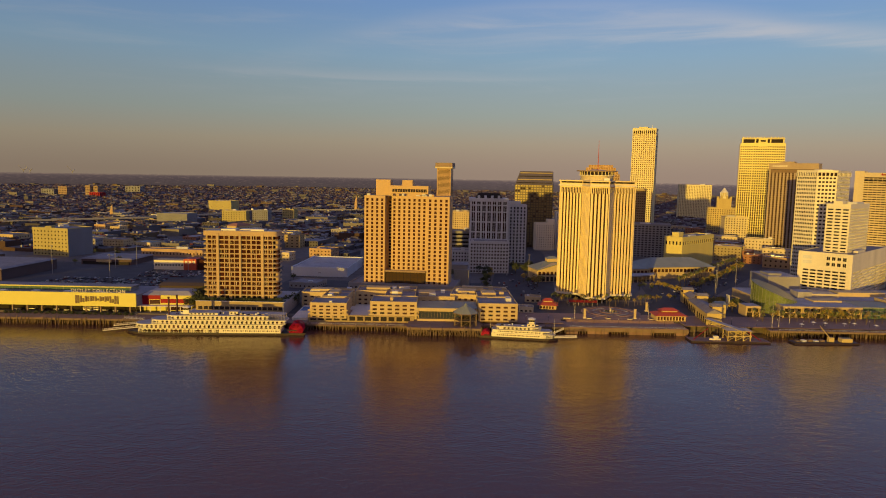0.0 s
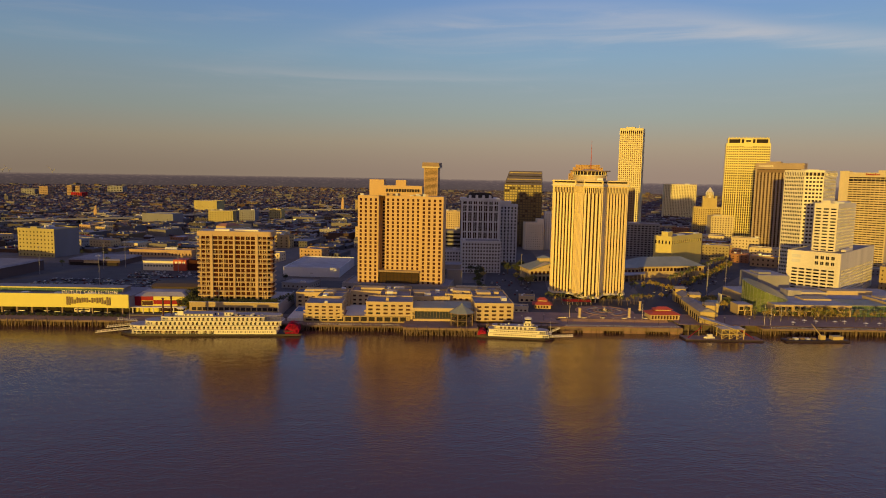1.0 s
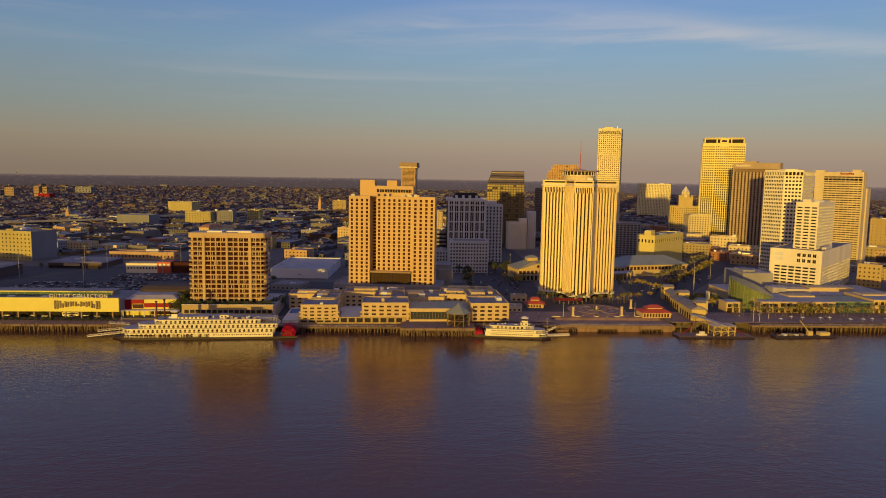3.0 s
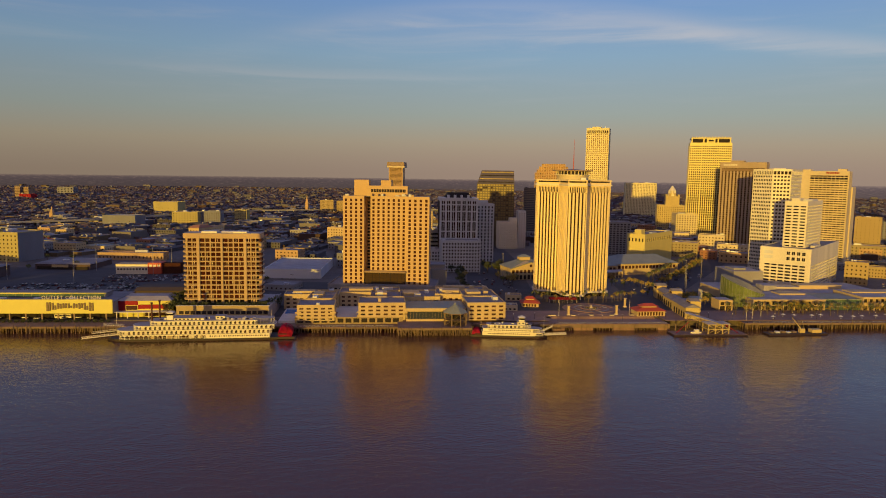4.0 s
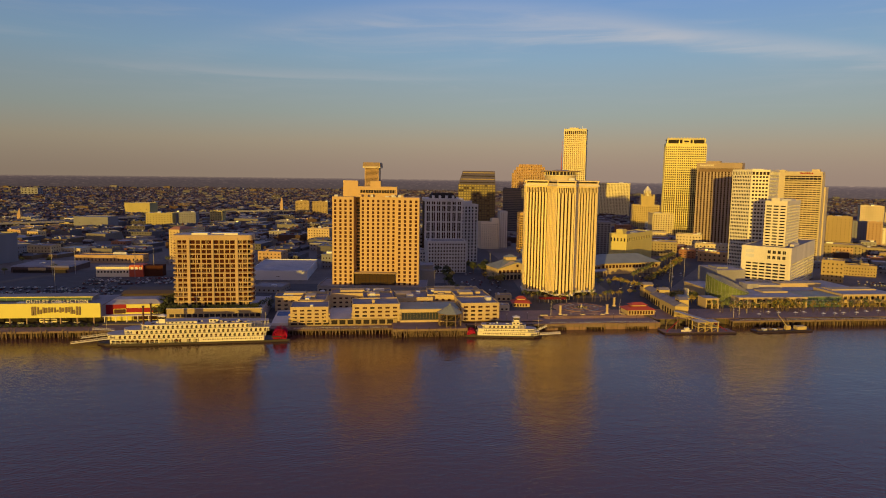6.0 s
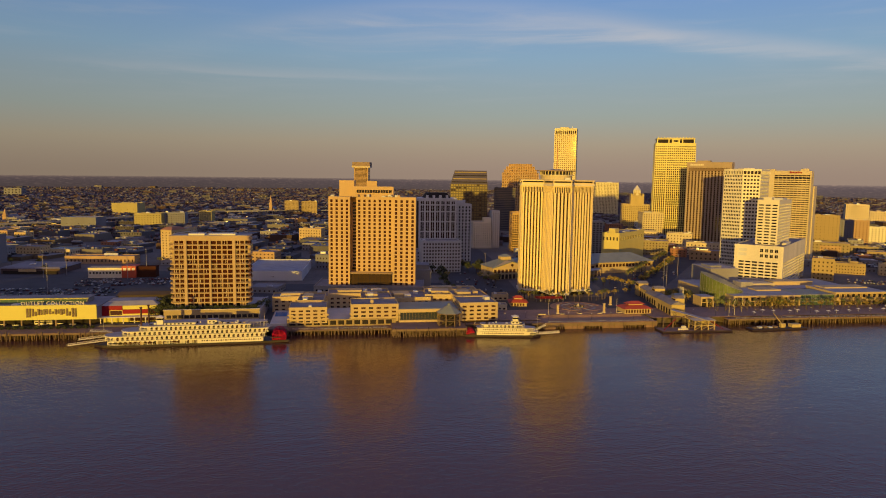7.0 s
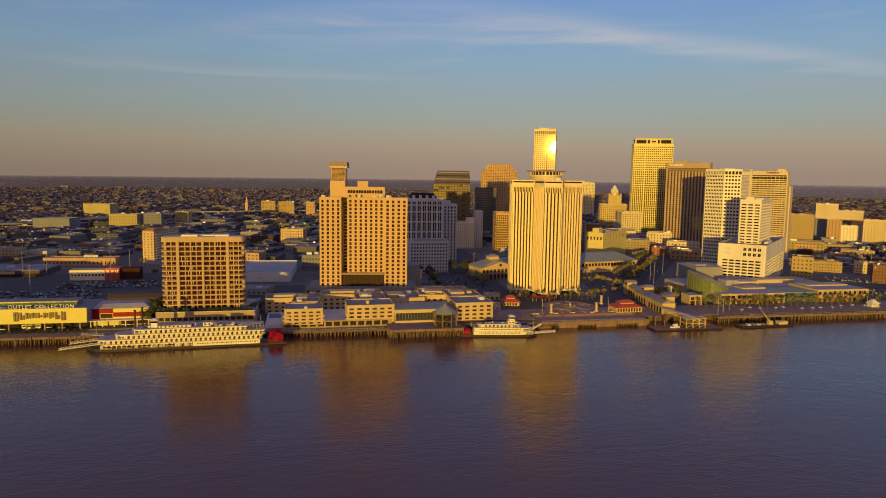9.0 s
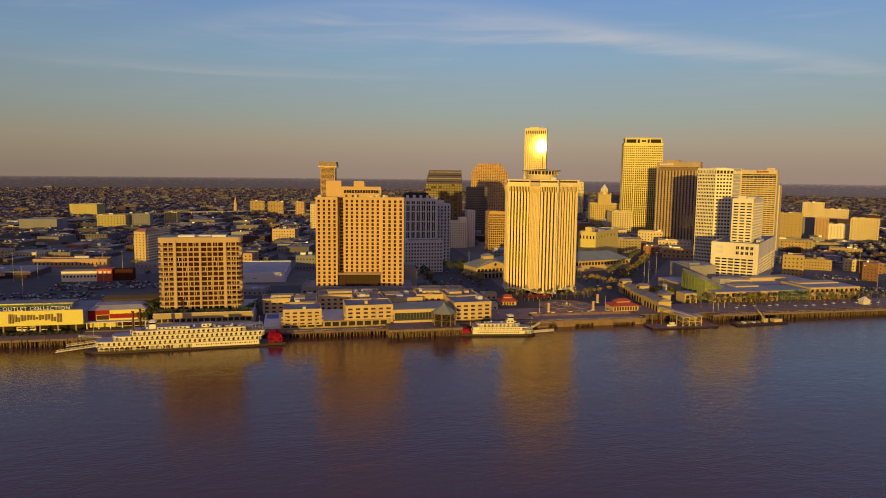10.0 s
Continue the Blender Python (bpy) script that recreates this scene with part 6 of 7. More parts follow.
def casino():
    b = thing("casino", 150, 712, GROUND, 12, "low casino with grey-green hipped roofs and lit arcades", "casino")
    halls = ((-62, -20, 10, 44, 12, 8), (20, 66, 14, 60, 12, 7), (66, 150, 20, 62, 12.5, 8.5), (-10, 30, 30, 74, 13, 7))
    for x0, x1, y0, y1, h, rise in halls:
        part("hall", box(x0, x1, y0, y1, 0, h), stucco, b)
        m = (y1 - y0) / 2
        part("roof", prism([(x0 - 1.5, y0 - 1.5), (x1 + 1.5, y0 - 1.5), (x1 + 1.5, y1 + 1.5), (x0 - 1.5, y1 + 1.5)], h, h + rise, top=[(x0 + m * 0.8, y0 + m), (x1 - m * 0.8, y0 + m), (x1 - m * 0.8, y0 + m + 0.6), (x0 + m * 0.8, y0 + m + 0.6)]), roof_green, b)
        n = int((x1 - x0) / 4.5)
        for k in range(n):
            part("window", box(x0 + 1 + k * 4.5, x0 + 4.2 + k * 4.5, y0 - 0.1, y0 + 0.05, h - 5.4, h - 2.0), glass_brown, b)
        part("cornice", box(x0 - 0.6, x1 + 0.6, y0 - 0.6, y0 + 0.2, h - 1.2, h - 0.1), stucco, b)
    bm = bmesh.new()
    prism([(18, 13)] + [(20 + 46 * (i / 12), 2 - 9 * math.sin(math.pi * (0.35 + 0.65 * i / 12))) for i in range(13)] + [(72, 13)], 6.4, 7.6, bm)
    part("curved_canopy", fix(bm), roof_pale, b)
    for i in range(9):
        f = i / 8
        x, y = 21 + 46 * f, 3.4 - 9 * math.sin(math.pi * (0.35 + 0.65 * f))
        part("canopy_column", box(x - 0.5, x + 0.5, y - 0.5, y + 0.5, 0, 6.5), stucco, b)
    part("porch_wall", box(18, 72, 12.5, 13.5, 0, 6.4), brick_tan, b)
    part("gable_front", prism([(-64, 8.5), (-18, 8.5), (-18, 10), (-64, 10)], 0, 12.4), stucco, b)
    bm = bmesh.new()
    lo = [bm.verts.new(v) for v in ((-63, 8.3, 12.4), (-19, 8.3, 12.4), (-41, 8.3, 18.6))]
    hi = [bm.verts.new((v.co.x, 22, v.co.z)) for v in lo]
    bm.faces.new(lo)
    bm.faces.new(hi[::-1])
    for k in range(3):
        bm.faces.new((lo[k], hi[k], hi[(k + 1) % 3], lo[(k + 1) % 3]))
    gable = part("pediment", fix(bm), stucco, b)
    for sx in (-1, 1):
        part("raking_cornice", tube(bmesh.new(), (-41 + sx * 23.2, 8.0, 12.3), (-41, 8.0, 18.9), 0.5, n=4), roof_green, gable)
    part("round_window", tube(bmesh.new(), (-41, 8.2, 14.9), (-41, 8.4, 14.9), 1.5, n=16), glass_brown, gable)
    part("roof_lantern", bbox(-47, -35, 24, 32, 19, 22.5, 0.2), stucco, b)
    part("lantern_roof", prism([(-48, 23), (-34, 23), (-34, 33), (-48, 33)], 22.5, 25, top=[(-43, 27.5), (-39, 27.5), (-39, 28.5), (-43, 28.5)]), roof_green, b)
    for k in range(10):
        part("window", box(-62.5 + k * 4.5, -59.6 + k * 4.5, 8.36, 8.52, 7.2, 10.6), glass_brown, b)
        part("arch_opening", box(-62.5 + k * 4.5, -59.6 + k * 4.5, 8.36, 8.52, 0.4, 5.2), dark_panel, b)


casino()


# ---- furniture of the plaza and promenade ----
rng = random.Random(31)


def railing(x0, x1, y, z, label):
    b = thing("railing", x0, y, z, 0, label, "railing", "quay railings")
    bm = bmesh.new()
    for z in (0.55, 1.05):
        box(0, x1 - x0, -0.04, 0.04, z - 0.04, z + 0.04, bm)
    part("rail", fix(bm), steel, b)
    bm = box(-0.06, 0.06, -0.06, 0.06, 0, 1.1)
    me = bpy.data.meshes.new("post")
    bm.to_mesh(me)
    bm.free()
    me.materials.append(steel)
    for i in range(int((x1 - x0) / 8) + 1):
        hang("post", me, b, "", (i * 8, 0, 0))


for x0, x1, y, z in ((84, 170, 500.4, 4.7), (240, 330, 500.6, 5.2), (330, 430, 500.6, 5.2), (-108, -40, 494.7, 4.2)):
    railing(x0, x1, y, z, "grey steel railing along the quay edge")
for i in range(10):
    x, y = 86 + (i % 5) * 16.5 + rng.uniform(-1.5, 1.5), 526 + (i // 11) * 9 + rng.uniform(-2, 2)
    b = thing("planter", x, y, GROUND + 0.05, rng.uniform(-8, 8), "low stone planter with clipped greenery", "planter", "plaza planters")
    part("trough", bbox(-1.6, 1.6, -0.7, 0.7, 0, 0.7, 0.06), stone_warm, b)
    part("soil", box(-1.4, 1.4, -0.5, 0.5, 0.68, 0.76), hull_red, b)
for i in range(14):
    x, y = 262 + i * 11 + rng.uniform(-2, 2), 512 + rng.uniform(-4, 6)
    b = thing("parasol_table", x, y, GROUND + 0.05, 0, "white cafe parasol over a small table", "parasol", "promenade parasols")
    part("canopy", prism(ring(0, 0, 1.9, 8), 2.3, 3.1, top=ring(0, 0, 0.1, 8)), white_paint, b)
    part("pole", tube(bmesh.new(), (0, 0, 0), (0, 0, 2.4), 0.05), steel, b)
    part("table", prism(ring(0, 0, 0.6, 10), 0.7, 0.76), white_paint, b)
for x, y, h in ((238, 508, 16), (244, 510, 16), (92, 526, 12), (150, 527, 12), (258, 522, 14)):
    b = thing("flagpole", x, y, GROUND, 0, "slim white flagpole on the quay", "flagpole", "flagpoles")
    part("pole", tube(bmesh.new(), (0, 0, 0), (0, 0, h), 0.14, 0.07), white_paint, b)
    part("finial", tube(bmesh.new(), (0, 0, h), (0, 0, h + 0.3), 0.14), stucco, b)
# a coach waiting under the mall's arcade
for x, y, m in ((-290, 516.5, white_paint),):
    b = thing("coach", x, y, GROUND, 1, "pale tour coach parked under the mall", "coach", "tour coaches")
    part("body", bbox(0, 12, 0, 2.5, 0.45, 3.3, 0.15), m, b)
    part("window_strip", box(0.6, 11.6, -0.03, 0.05, 1.7, 2.7), glass_dark, b)
    for wx in (2, 9.6):
        part("wheel", tube(bmesh.new(), (wx, -0.05, 0.5), (wx, 0.3, 0.5), 0.5, n=12), black_paint, b)
b = thing("stepped_quay", 84, 517.6, 4.74, 0, "broad stone steps between quay and plaza", "steps")
for i in range(4):
    part("step", bbox(0, 84, i * 1.2, 4.9, i * 0.31 + 0.02, (i + 1) * 0.31 + 0.02, 0.02), paving, b)
for i, (x, y, w, d, h) in enumerate(((50, 545, 12, 10, 4), (60, 590, 14, 10, 4.5))):
    b = tower("service_building", "small tan service building beside the plaza", "building", x, y, -6, w, d, GROUND, GROUND + h, stucco if i % 2 else stone_warm, (glass_dark,), max(3, int(w / 4)), 1, 0.5, 0.5, limit=8, plant=1, group="plaza service buildings")

# ---- the city behind ----
loft_brick = mat("brick_dark", (0.17, 0.085, 0.055), 0.85)
MID = (
    ("hotel_block", "yellow hotel with a grid of square windows", "hotel", -530.0, 848, -15, 54, 40, 40, slab_gold, 10, 7),
    ("hotel_block", "stepped tan hotel with brick-red roofs", "hotel", -291, 866, -22, 15, 52, 45, stucco, 3, 12),
    ("warehouse", "long sunlit orange brick warehouse", "warehouse", -398, 858, -3, 80, 18, 14.5, brick_tan, 18, 1),
    ("office_block", "grey concrete office block with blank walls", "office building", -598, 1372, -8, 66, 40, 27, slate_shade, 3, 1),
    ("hospital_block", "tall yellow slab with blank walls", "office building", -643, 1800, -12, 66, 40, 35, slab_gold, 4, 1),
    ("office_block", "tan slab office block", "office building", -476, 1404, -6, 52, 30, 33, slab_gold, 9, 6),
    ("office_block", "blue-grey glass office block", "office building", -426, 1416, 0, 42, 30, 34, slate_shade, 9, 7),
    ("office_block", "small cream office block", "office building", -374, 1500, -10, 27, 20, 33, slab_gold, 5, 7),
    ("loft_block", "bright yellow loft building with tall windows", "apartment building", -246, 984, -10, 24, 18, 24, ochre_dim, 3, 4),
    ("apartment_slab", "pale far apartment slab", "apartment building", -226, 1852, -4, 36, 16, 42, ochre_dim, 10, 10),
    ("apartment_slab", "pale far apartment slab", "apartment building", -184, 1866, -4, 42, 16, 40, ochre_dim, 10, 10),
    ("office_tower", "brown brick tower far behind the hall", "office building", -110, 1780, -10, 22, 22, 43, brick_tan, 5, 10),
    ("loft_block", "sunlit yellow loft building with a flat roof", "apartment building", -142, 1110, -14, 36, 24, 28, stucco, 8, 5),
    ("hotel_block", "tan hotel with few small windows", "hotel", 650, 962, -40, 34, 26, 62.5, ochre_dim, 6, 12),
    ("office_block", "olive stone office block", "office building", 1057, 1402, -30, 46, 30, 62, stone_warm, 10, 14),
    ("office_block", "blue-grey block in shade", "office building", 764, 1056, -40, 36, 20, 49, slate_shade, 8, 11),
    ("hotel_block", "orange brick hotel tower", "hotel", 750, 1000, -40, 21, 16, 52, brick_tan, 4, 12),
    ("hotel_block", "white stepped hotel with small windows", "hotel", 808, 1040, -40, 40, 16, 38, white_paint, 8, 9),
    ("hotel_block", "cream square hotel with rows of windows", "hotel", 820, 1000, -42, 42, 14, 51, limestone, 9, 12),
    ("office_block", "low olive office block", "office building", 1203, 1502, -30, 56, 30, 41, stone_warm, 10, 8),
    ("shop_block", "low tan shop block", "shop", 617, 922, -38, 50, 26, 24.5, stone_dim, 10, 4),
    ("shop_block", "low cream row of shops", "shop", 680, 932, -38, 44, 20, 18, stone_dim, 9, 3),
    ("shop_block", "low yellow row of shops", "shop", 663, 866, -38, 42, 20, 16.5, ochre_dim, 8, 3),
    ("shop_block", "yellow stone corner block over grey base", "office building", 446, 690, -38, 22, 22, 29.5, ochre_dim, 5, 5),
    ("row_house", "row of ochre brick town houses", "town house", 500, 742, -36, 44, 16, 18, ochre_dim, 14, 3),
    ("town_house", "bright yellow town house with tall windows", "town house", 552, 715, -36, 20, 14, 19, limestone, 5, 3),
    ("brick_block", "dark red brick block with small windows", "office building", 509, 642, -34, 15, 16, 25.5, loft_brick, 4, 5),
    ("shop_block", "brown stone block below the brown hotel", "office building", 432, 1010, -30, 38, 24, 30, stone_warm, 8, 5),
    ("shop_block", "yellow stone shops among low roofs", "shop", 403, 1136, -20, 66, 30, 23, limestone, 12, 4),
    ("exhibition_hall", "wide pale blue-grey exhibition hall with blank walls", "hall", -174, 716, -3, 60, 96, 15, pale_clad, 1, 1),
    ("office_block", "grey block behind the exhibition hall", "office building", -104, 800, -6, 36, 26, 22, slate_shade, 10, 3),
    ("hotel_block", "narrow white hotel beside the tan hotel", "hotel", -80, 1300, -10, 14, 20, 58, stone_warm, 3, 15),
    ("office_block", "brick office block with many windows", "office building", 60, 1180, -14, 40, 30, 40, brick_tan, 9, 9),
    ("shop_block", "cream corner building facing the street", "shop", 355, 930, -25, 36, 26, 26, stone_dim, 8, 5),
    ("shop_block", "ochre stucco shop building", "shop", 385, 985, -25, 34, 24, 22, ochre_dim, 8, 4),
    ("shop_block", "low brown brick market building", "shop", 394, 866, -30, 54, 26, 19, brick_tan, 9, 2),
    ("shop_block", "low ochre shop row behind the market", "shop", 420, 925, -30, 46, 22, 24, stone_warm, 9, 4),
    ("shop_block", "small red brick shop on the avenue", "shop", 386, 905, -30, 22, 18, 17, brick, 4, 3),
    ("shop_block", "low white building beside the canal street", "shop", 330, 1000, -25, 40, 26, 24, white_paint, 9, 4),
)
for name, label, cat, x, y, turn, w, d, z1, m, cols, rows in MID:
    blank = "blank walls" in label
    small = "few small" in label
    b = tower(name, label, cat, x, y, turn, w, d, GROUND, z1, m, (glass_bronze, glass_dark), cols, rows, 0.06 if blank else 0.16 if small else 0.34, 0.06 if blank else 0.24 if small else 0.38, limit=0 if blank else 14, plant=0 if blank else 4, roof_m=roof_pale if int(x) % 2 or blank else roof_grey, right_side="yellow hotel with" not in label)
    if "yellow hotel with" in label:
        # grey sheet that puts the right wall's shade into colour
        part("side_cladding", box(w + 0.02, w + 0.2, 0.3, d, 0, z1 - GROUND), slate_shade, b)
    if "brick-red" in label:
        part("red_roof", prism([(-0.5, -0.5), (w + 0.5, -0.5), (w + 0.5, 30), (-0.5, 30)], z1 - GROUND + 0.6, z1 - GROUND + 4, top=[(3, 6), (w - 3, 6), (w - 3, 20), (3, 20)]), brick, b)
        for i in range(11):
            part("balcony", box(w, w + 1.2, 3, 48, 3 + i * 3.2, 4.0 + i * 3.2), white_paint, b)

# white and orange long building by the car park
b = thing("terminal_shed", -332, 742, GROUND, 0, "long white shed with an orange-red end", "shed")
part("body", box(0, 33, 0, 14, 0, 10.2), white_paint, b)
part("orange_end", bbox(33, 47, -0.6, 15, 0, 12.2, 0.1), orange_paint, b)
# rear wing in a dark colour for the shade it stands in
part("brick_rear", bbox(47, 66, 3, 15, 0, 11.4, 0.1), pane_shade, b)
for i in range(10):
    part("window", box(1.5 + i * 3.2, 3.2 + i * 3.2, -0.06, 0.02, 4.2, 6.2), glass_dark, b)
for i in range(3):
    part("end_window", box(34.6 + i * 4.2, 37.4 + i * 4.2, -0.7, -0.58, 7.6, 10.2), white_paint, b)
part("roof", box(-0.5, 33, -0.5, 14.5, 10.2, 10.6), stucco, b)

# convention halls
hall_dark = mat("hall_cladding", (0.085, 0.055, 0.055), 0.8)
for i, (x, y, w, d, h) in enumerate(((-520, 655, 80, 84, 13.5), (-620, 700, 90, 90, 12), (-430, 775, 60, 50, 9))):
    b = thing("convention_hall", x, y, GROUND, -4, "low wide convention hall with a shallow grey roof", "hall", "convention halls")
    part("wall", box(0, w, 0, d, 0, h - 3), hall_dark, b)
    part("roof", prism([(-1, -1), (w + 1, -1), (w + 1, d + 1), (-1, d + 1)], h - 3, h - 1.6, top=[(w * 0.02, 2), (w * 0.98, 2), (w * 0.98, d - 2), (w * 0.02, d - 2)]), roof_grey, b)
    part("front_panel", bbox(w * 0.3, w * 0.6, -0.5, 0.2, h - 6.4, h - 3.4, 0.1), stucco, b)
    part("dock_strip", box(2, w - 2, -0.3, 0.1, 0, 3.4), dark_panel, b)
    for k in range(2):
        part("roof_unit", bbox(w * 0.32 + k * w * 0.06, w * 0.32 + k * w * 0.06 + 2.4, 20, 24, h - 1.7, h - 0.4, 0.1), steel, b)

# churches
for x, y, h in ((-765, 1530, 29), (-272, 1956, 46)):
    b = thing("church", x, y, GROUND, -12, "church with a slender pointed steeple", "church")
    part("nave", box(-7, 7, 3, 34, 0, 9), brick_tan, b)
    part("nave_roof", prism([(-8, 2), (8, 2), (8, 35), (-8, 35)], 9, 16, top=[(-0.3, 3), (0.3, 3), (0.3, 34), (-0.3, 34)]), roof_grey, b)
    part("tower", bbox(-4, 4, -5, 3, 0, h * 0.55, 0.2), brick_tan, b)
    part("spire", prism([(-3.6, -4.6), (3.6, -4.6), (3.6, 2.6), (-3.6, 2.6)], h * 0.55, h, top=[(-0.2, -1.2), (0.2, -1.2), (0.2, -0.8), (-0.2, -0.8)]), brick_tan, b)

# far industrial buildings and cranes on the left
for x, y, w, h, m in ((-1572, 2610, 60, 26, slate_shade), (-1500, 2600, 40, 36, precast_dim), (-1398, 2604, 22, 42, precast_dim), (-1368, 2606, 20, 40, precast_dim), (-1376, 2590, 48, 16, red_paint), (-1480, 3100, 80, 30, slate_shade)):
    tower("factory_block", "far sunlit factory block" if m is not red_paint else "far red factory shed", "factory", x, y, -15, w, 30, GROUND, GROUND + h, m, (glass_dark,), 5, 4, 0.4, 0.4, limit=0, plant=2)
for x, y in ((-2690, 4300), (-2660, 4320), (-2380, 4300)):
    b = thing("harbour_crane", x, y, GROUND, 10, "far grey harbour crane with raised jib", "crane", "harbour cranes")
    bm = bmesh.new()
    tube(bm, (0, 0, 0), (0, 0, 85), 3, 2)
    tube(bm, (0, 0, 85), (-30, 0, 118), 2, 1)
    tube(bm, (0, 0, 85), (14, 0, 96), 2, 2)
    part("jib", bm, stone_grey, b)

# raised highway
HWY = ((-1500, 1120), (-1100, 1170), (-830, 1240), (-635, 1411), (-500, 1640), (-379, 1820), (-115, 1901), (200, 1960))
b = thing("raised_highway", 0, 0, 0, 0, "grey concrete highway raised on piers", "bridge")
for (xa, ya), (xb, yb) in zip(HWY, HWY[1:]):
    length = math.hypot(xb - xa, yb - ya)
    u = ((xb - xa) / length, (yb - ya) / length)
    bm = bmesh.new()
    obox(bm, (xa, ya), u, -3, length + 3, -9, 9, 14.2, 15.6)
    obox(bm, (xa, ya), u, -3, length + 3, 8.6, 9.2, 15.6, 16.6)
    obox(bm, (xa, ya), u, -3, length + 3, -9.2, -8.6, 15.6, 16.6)
    part("road_deck", fix(bm), stone_grey, b)
    for i in range(int(length / 38)):
        bm = bmesh.new()
        obox(bm, (xa, ya), u, i * 38 + 10, i * 38 + 12, -6, 6, GROUND - 0.5, 14.3)
        part("pier", fix(bm), concrete, b)


# low buildings between the landmarks
rng = random.Random(77)
TAKEN = [(126, 625, 75), (-45, 632, 75), (150, 745, 100), (-168, 540, 70), (360, 660, 90), (-300, 690, 130), (-368, 885, 62), (-305, 748, 62), (240, 600, 75), (330, 590, 100), (420, 790, 70), (300, 880, 60), (-480, 700, 120),
         (40, 790, 55), (85, 860, 45), (125, 950, 45), (-150, 735, 60), (490, 720, 60), (125, 1080, 60), (200, 975, 50), (470, 1040, 50), (560, 890, 60), (350, 1340, 60), (540, 1230, 70)]
LOW = [("brick_tan", brick_tan), ("brick", brick), ("stucco", stucco), ("grey_white", grey_white), ("stone_grey", stone_grey), ("stone_grey", stone_grey), ("brick_tan", brick_tan), ("stone_warm", stone_warm)]
WORDS = {"brick_tan": "tan brick", "brick": "red brick", "stucco": "cream stucco", "grey_white": "pale grey", "stone_grey": "grey concrete", "white": "white painted", "limestone": "yellow stone", "stone_warm": "ochre stone"}
made = 0
for _ in range(1500):
    if made >= 150:
        break
    y = 640 + 1000 * rng.random() ** 1.25
    x = rng.uniform(-0.74 * y, 1.06 * y)
    w, d = rng.uniform(18, 46), rng.uniform(16, 34)
    if any(math.hypot(x + w / 2 - tx, y + d / 2 - ty) < tr + max(w, d) * 0.5 for tx, ty, tr in TAKEN):
        continue
    if abs((x - 215) - (y - 640) * 0.72) < 26 + w * 0.6 or abs(x + w / 2 - (62 + (y - 640) * 0.06)) < 20 + w * 0.5:
        continue
    TAKEN.append((x + w / 2, y + d / 2, max(w, d) * 0.48))
    h = rng.choice((6, 7, 8, 10, 12, 14, 18)) * (1.0 if y > 760 else 0.7) * (0.72 if x < -60 else 1.0)
    key, m = rng.choice(LOW[4:6] * 3 + LOW if x < -60 else LOW)
    turn = (-14 if x < 180 else -34) + rng.uniform(-3, 3)
    b = thing("low_building", x, y, GROUND, turn, "low %s city building with a flat roof" % WORDS[key], "building", "low city buildings")
    wall, wins = bmesh.new(), Windows(b, 0)
    part("core", box(0.3, w - 0.3, 0.3, d, 0, h - 0.2), m, b)
    rows = max(1, int(h / 3.6))
    for p, u, length, on in (((0, 0), (1, 0), w, 1), ((w, 0), (0, 1), d, 1), ((0, d), (0, -1), d, 1), ((w, d), (-1, 0), w, 0)):
        facade(wall, wins, p, u, length, 0, h - 0.8, max(2, int(length / 4.5)) if on else 0, rows, 0.34, 0.38, 0.3, (glass_bronze,), 0.5, rng=rng, hi=h + 0.7)
    part("wall", weld(wall), m, b)
    wins.done()
    part("roof", box(0.3, w - 0.3, 0.3, d - 0.3, h - 0.3, h), rng.choice((roof_grey, roof_pale, roof_grey, roof_green)), b)
    for _k in range(1):
        px, py = rng.uniform(1, w - 6), rng.uniform(1, d - 6)
        part("roof_plant", bbox(px, px + rng.uniform(1.5, 5), py, py + rng.uniform(1.5, 5), h - 0.02, h + rng.uniform(0.8, 3), 0.1), rng.choice((steel, grey_white, m)), b)
    made += 1


# ---- trees, lamps and cars ----
def leaf_cloud(bm, rng, cx, cy, cz, r, rz, n, size):
    for _ in range(n):
        while True:
            v = Vector((rng.uniform(-1, 1), rng.uniform(-1, 1), rng.uniform(-1, 1)))
            if 0.25 < v.length < 1:
                break
        c = Vector((cx + v.x * r, cy + v.y * r, cz + v.z * rz))
        a, q = Vector((rng.gauss(0, 1), rng.gauss(0, 1), rng.gauss(0, 0.7))), Vector((rng.gauss(0, 1), rng.gauss(0, 1), rng.gauss(0, 0.7)))
        a.normalize()
        q = a.cross(q).normalized() if a.cross(q).length > 1e-4 else Vector((0, 0, 1))
        s = size * rng.uniform(0.6, 1.3)
        bm.faces.new([bm.verts.new(c + a * s), bm.verts.new(c + q * s * 0.7), bm.verts.new(c - a * s), bm.verts.new(c - q * s * 0.7)])


def make_tree(name, label, h, crown_m, seed, n=320):
    rng = random.Random(seed)
    b = thing(name, 0, 0, -500, 0, label, "tree", name + "s")
    tr = tube(bmesh.new(), (0, 0, -0.3), (0.15, 0.1, h * 0.42), h * 0.035, h * 0.022, 7)
    limbs = []
    for i in range(6):
        a = 2 * math.pi * i / 6 + rng.uniform(-0.3, 0.3)
        e = (math.cos(a) * h * 0.24, math.sin(a) * h * 0.24, h * rng.uniform(0.58, 0.82))
        tube(tr, (0.15, 0.1, h * 0.38), e, h * 0.016, h * 0.006, 5)
        limbs.append(e)
    part("trunk", tr, bark, b)
    cr = bmesh.new()
    for e in limbs + [(0, 0, h * 0.86)]:
        leaf_cloud(cr, rng, e[0], e[1], e[2], h * rng.uniform(0.14, 0.22), h * rng.uniform(0.10, 0.17), n // 7, h * 0.045)
    part("crown", cr, crown_m, b)
    return b


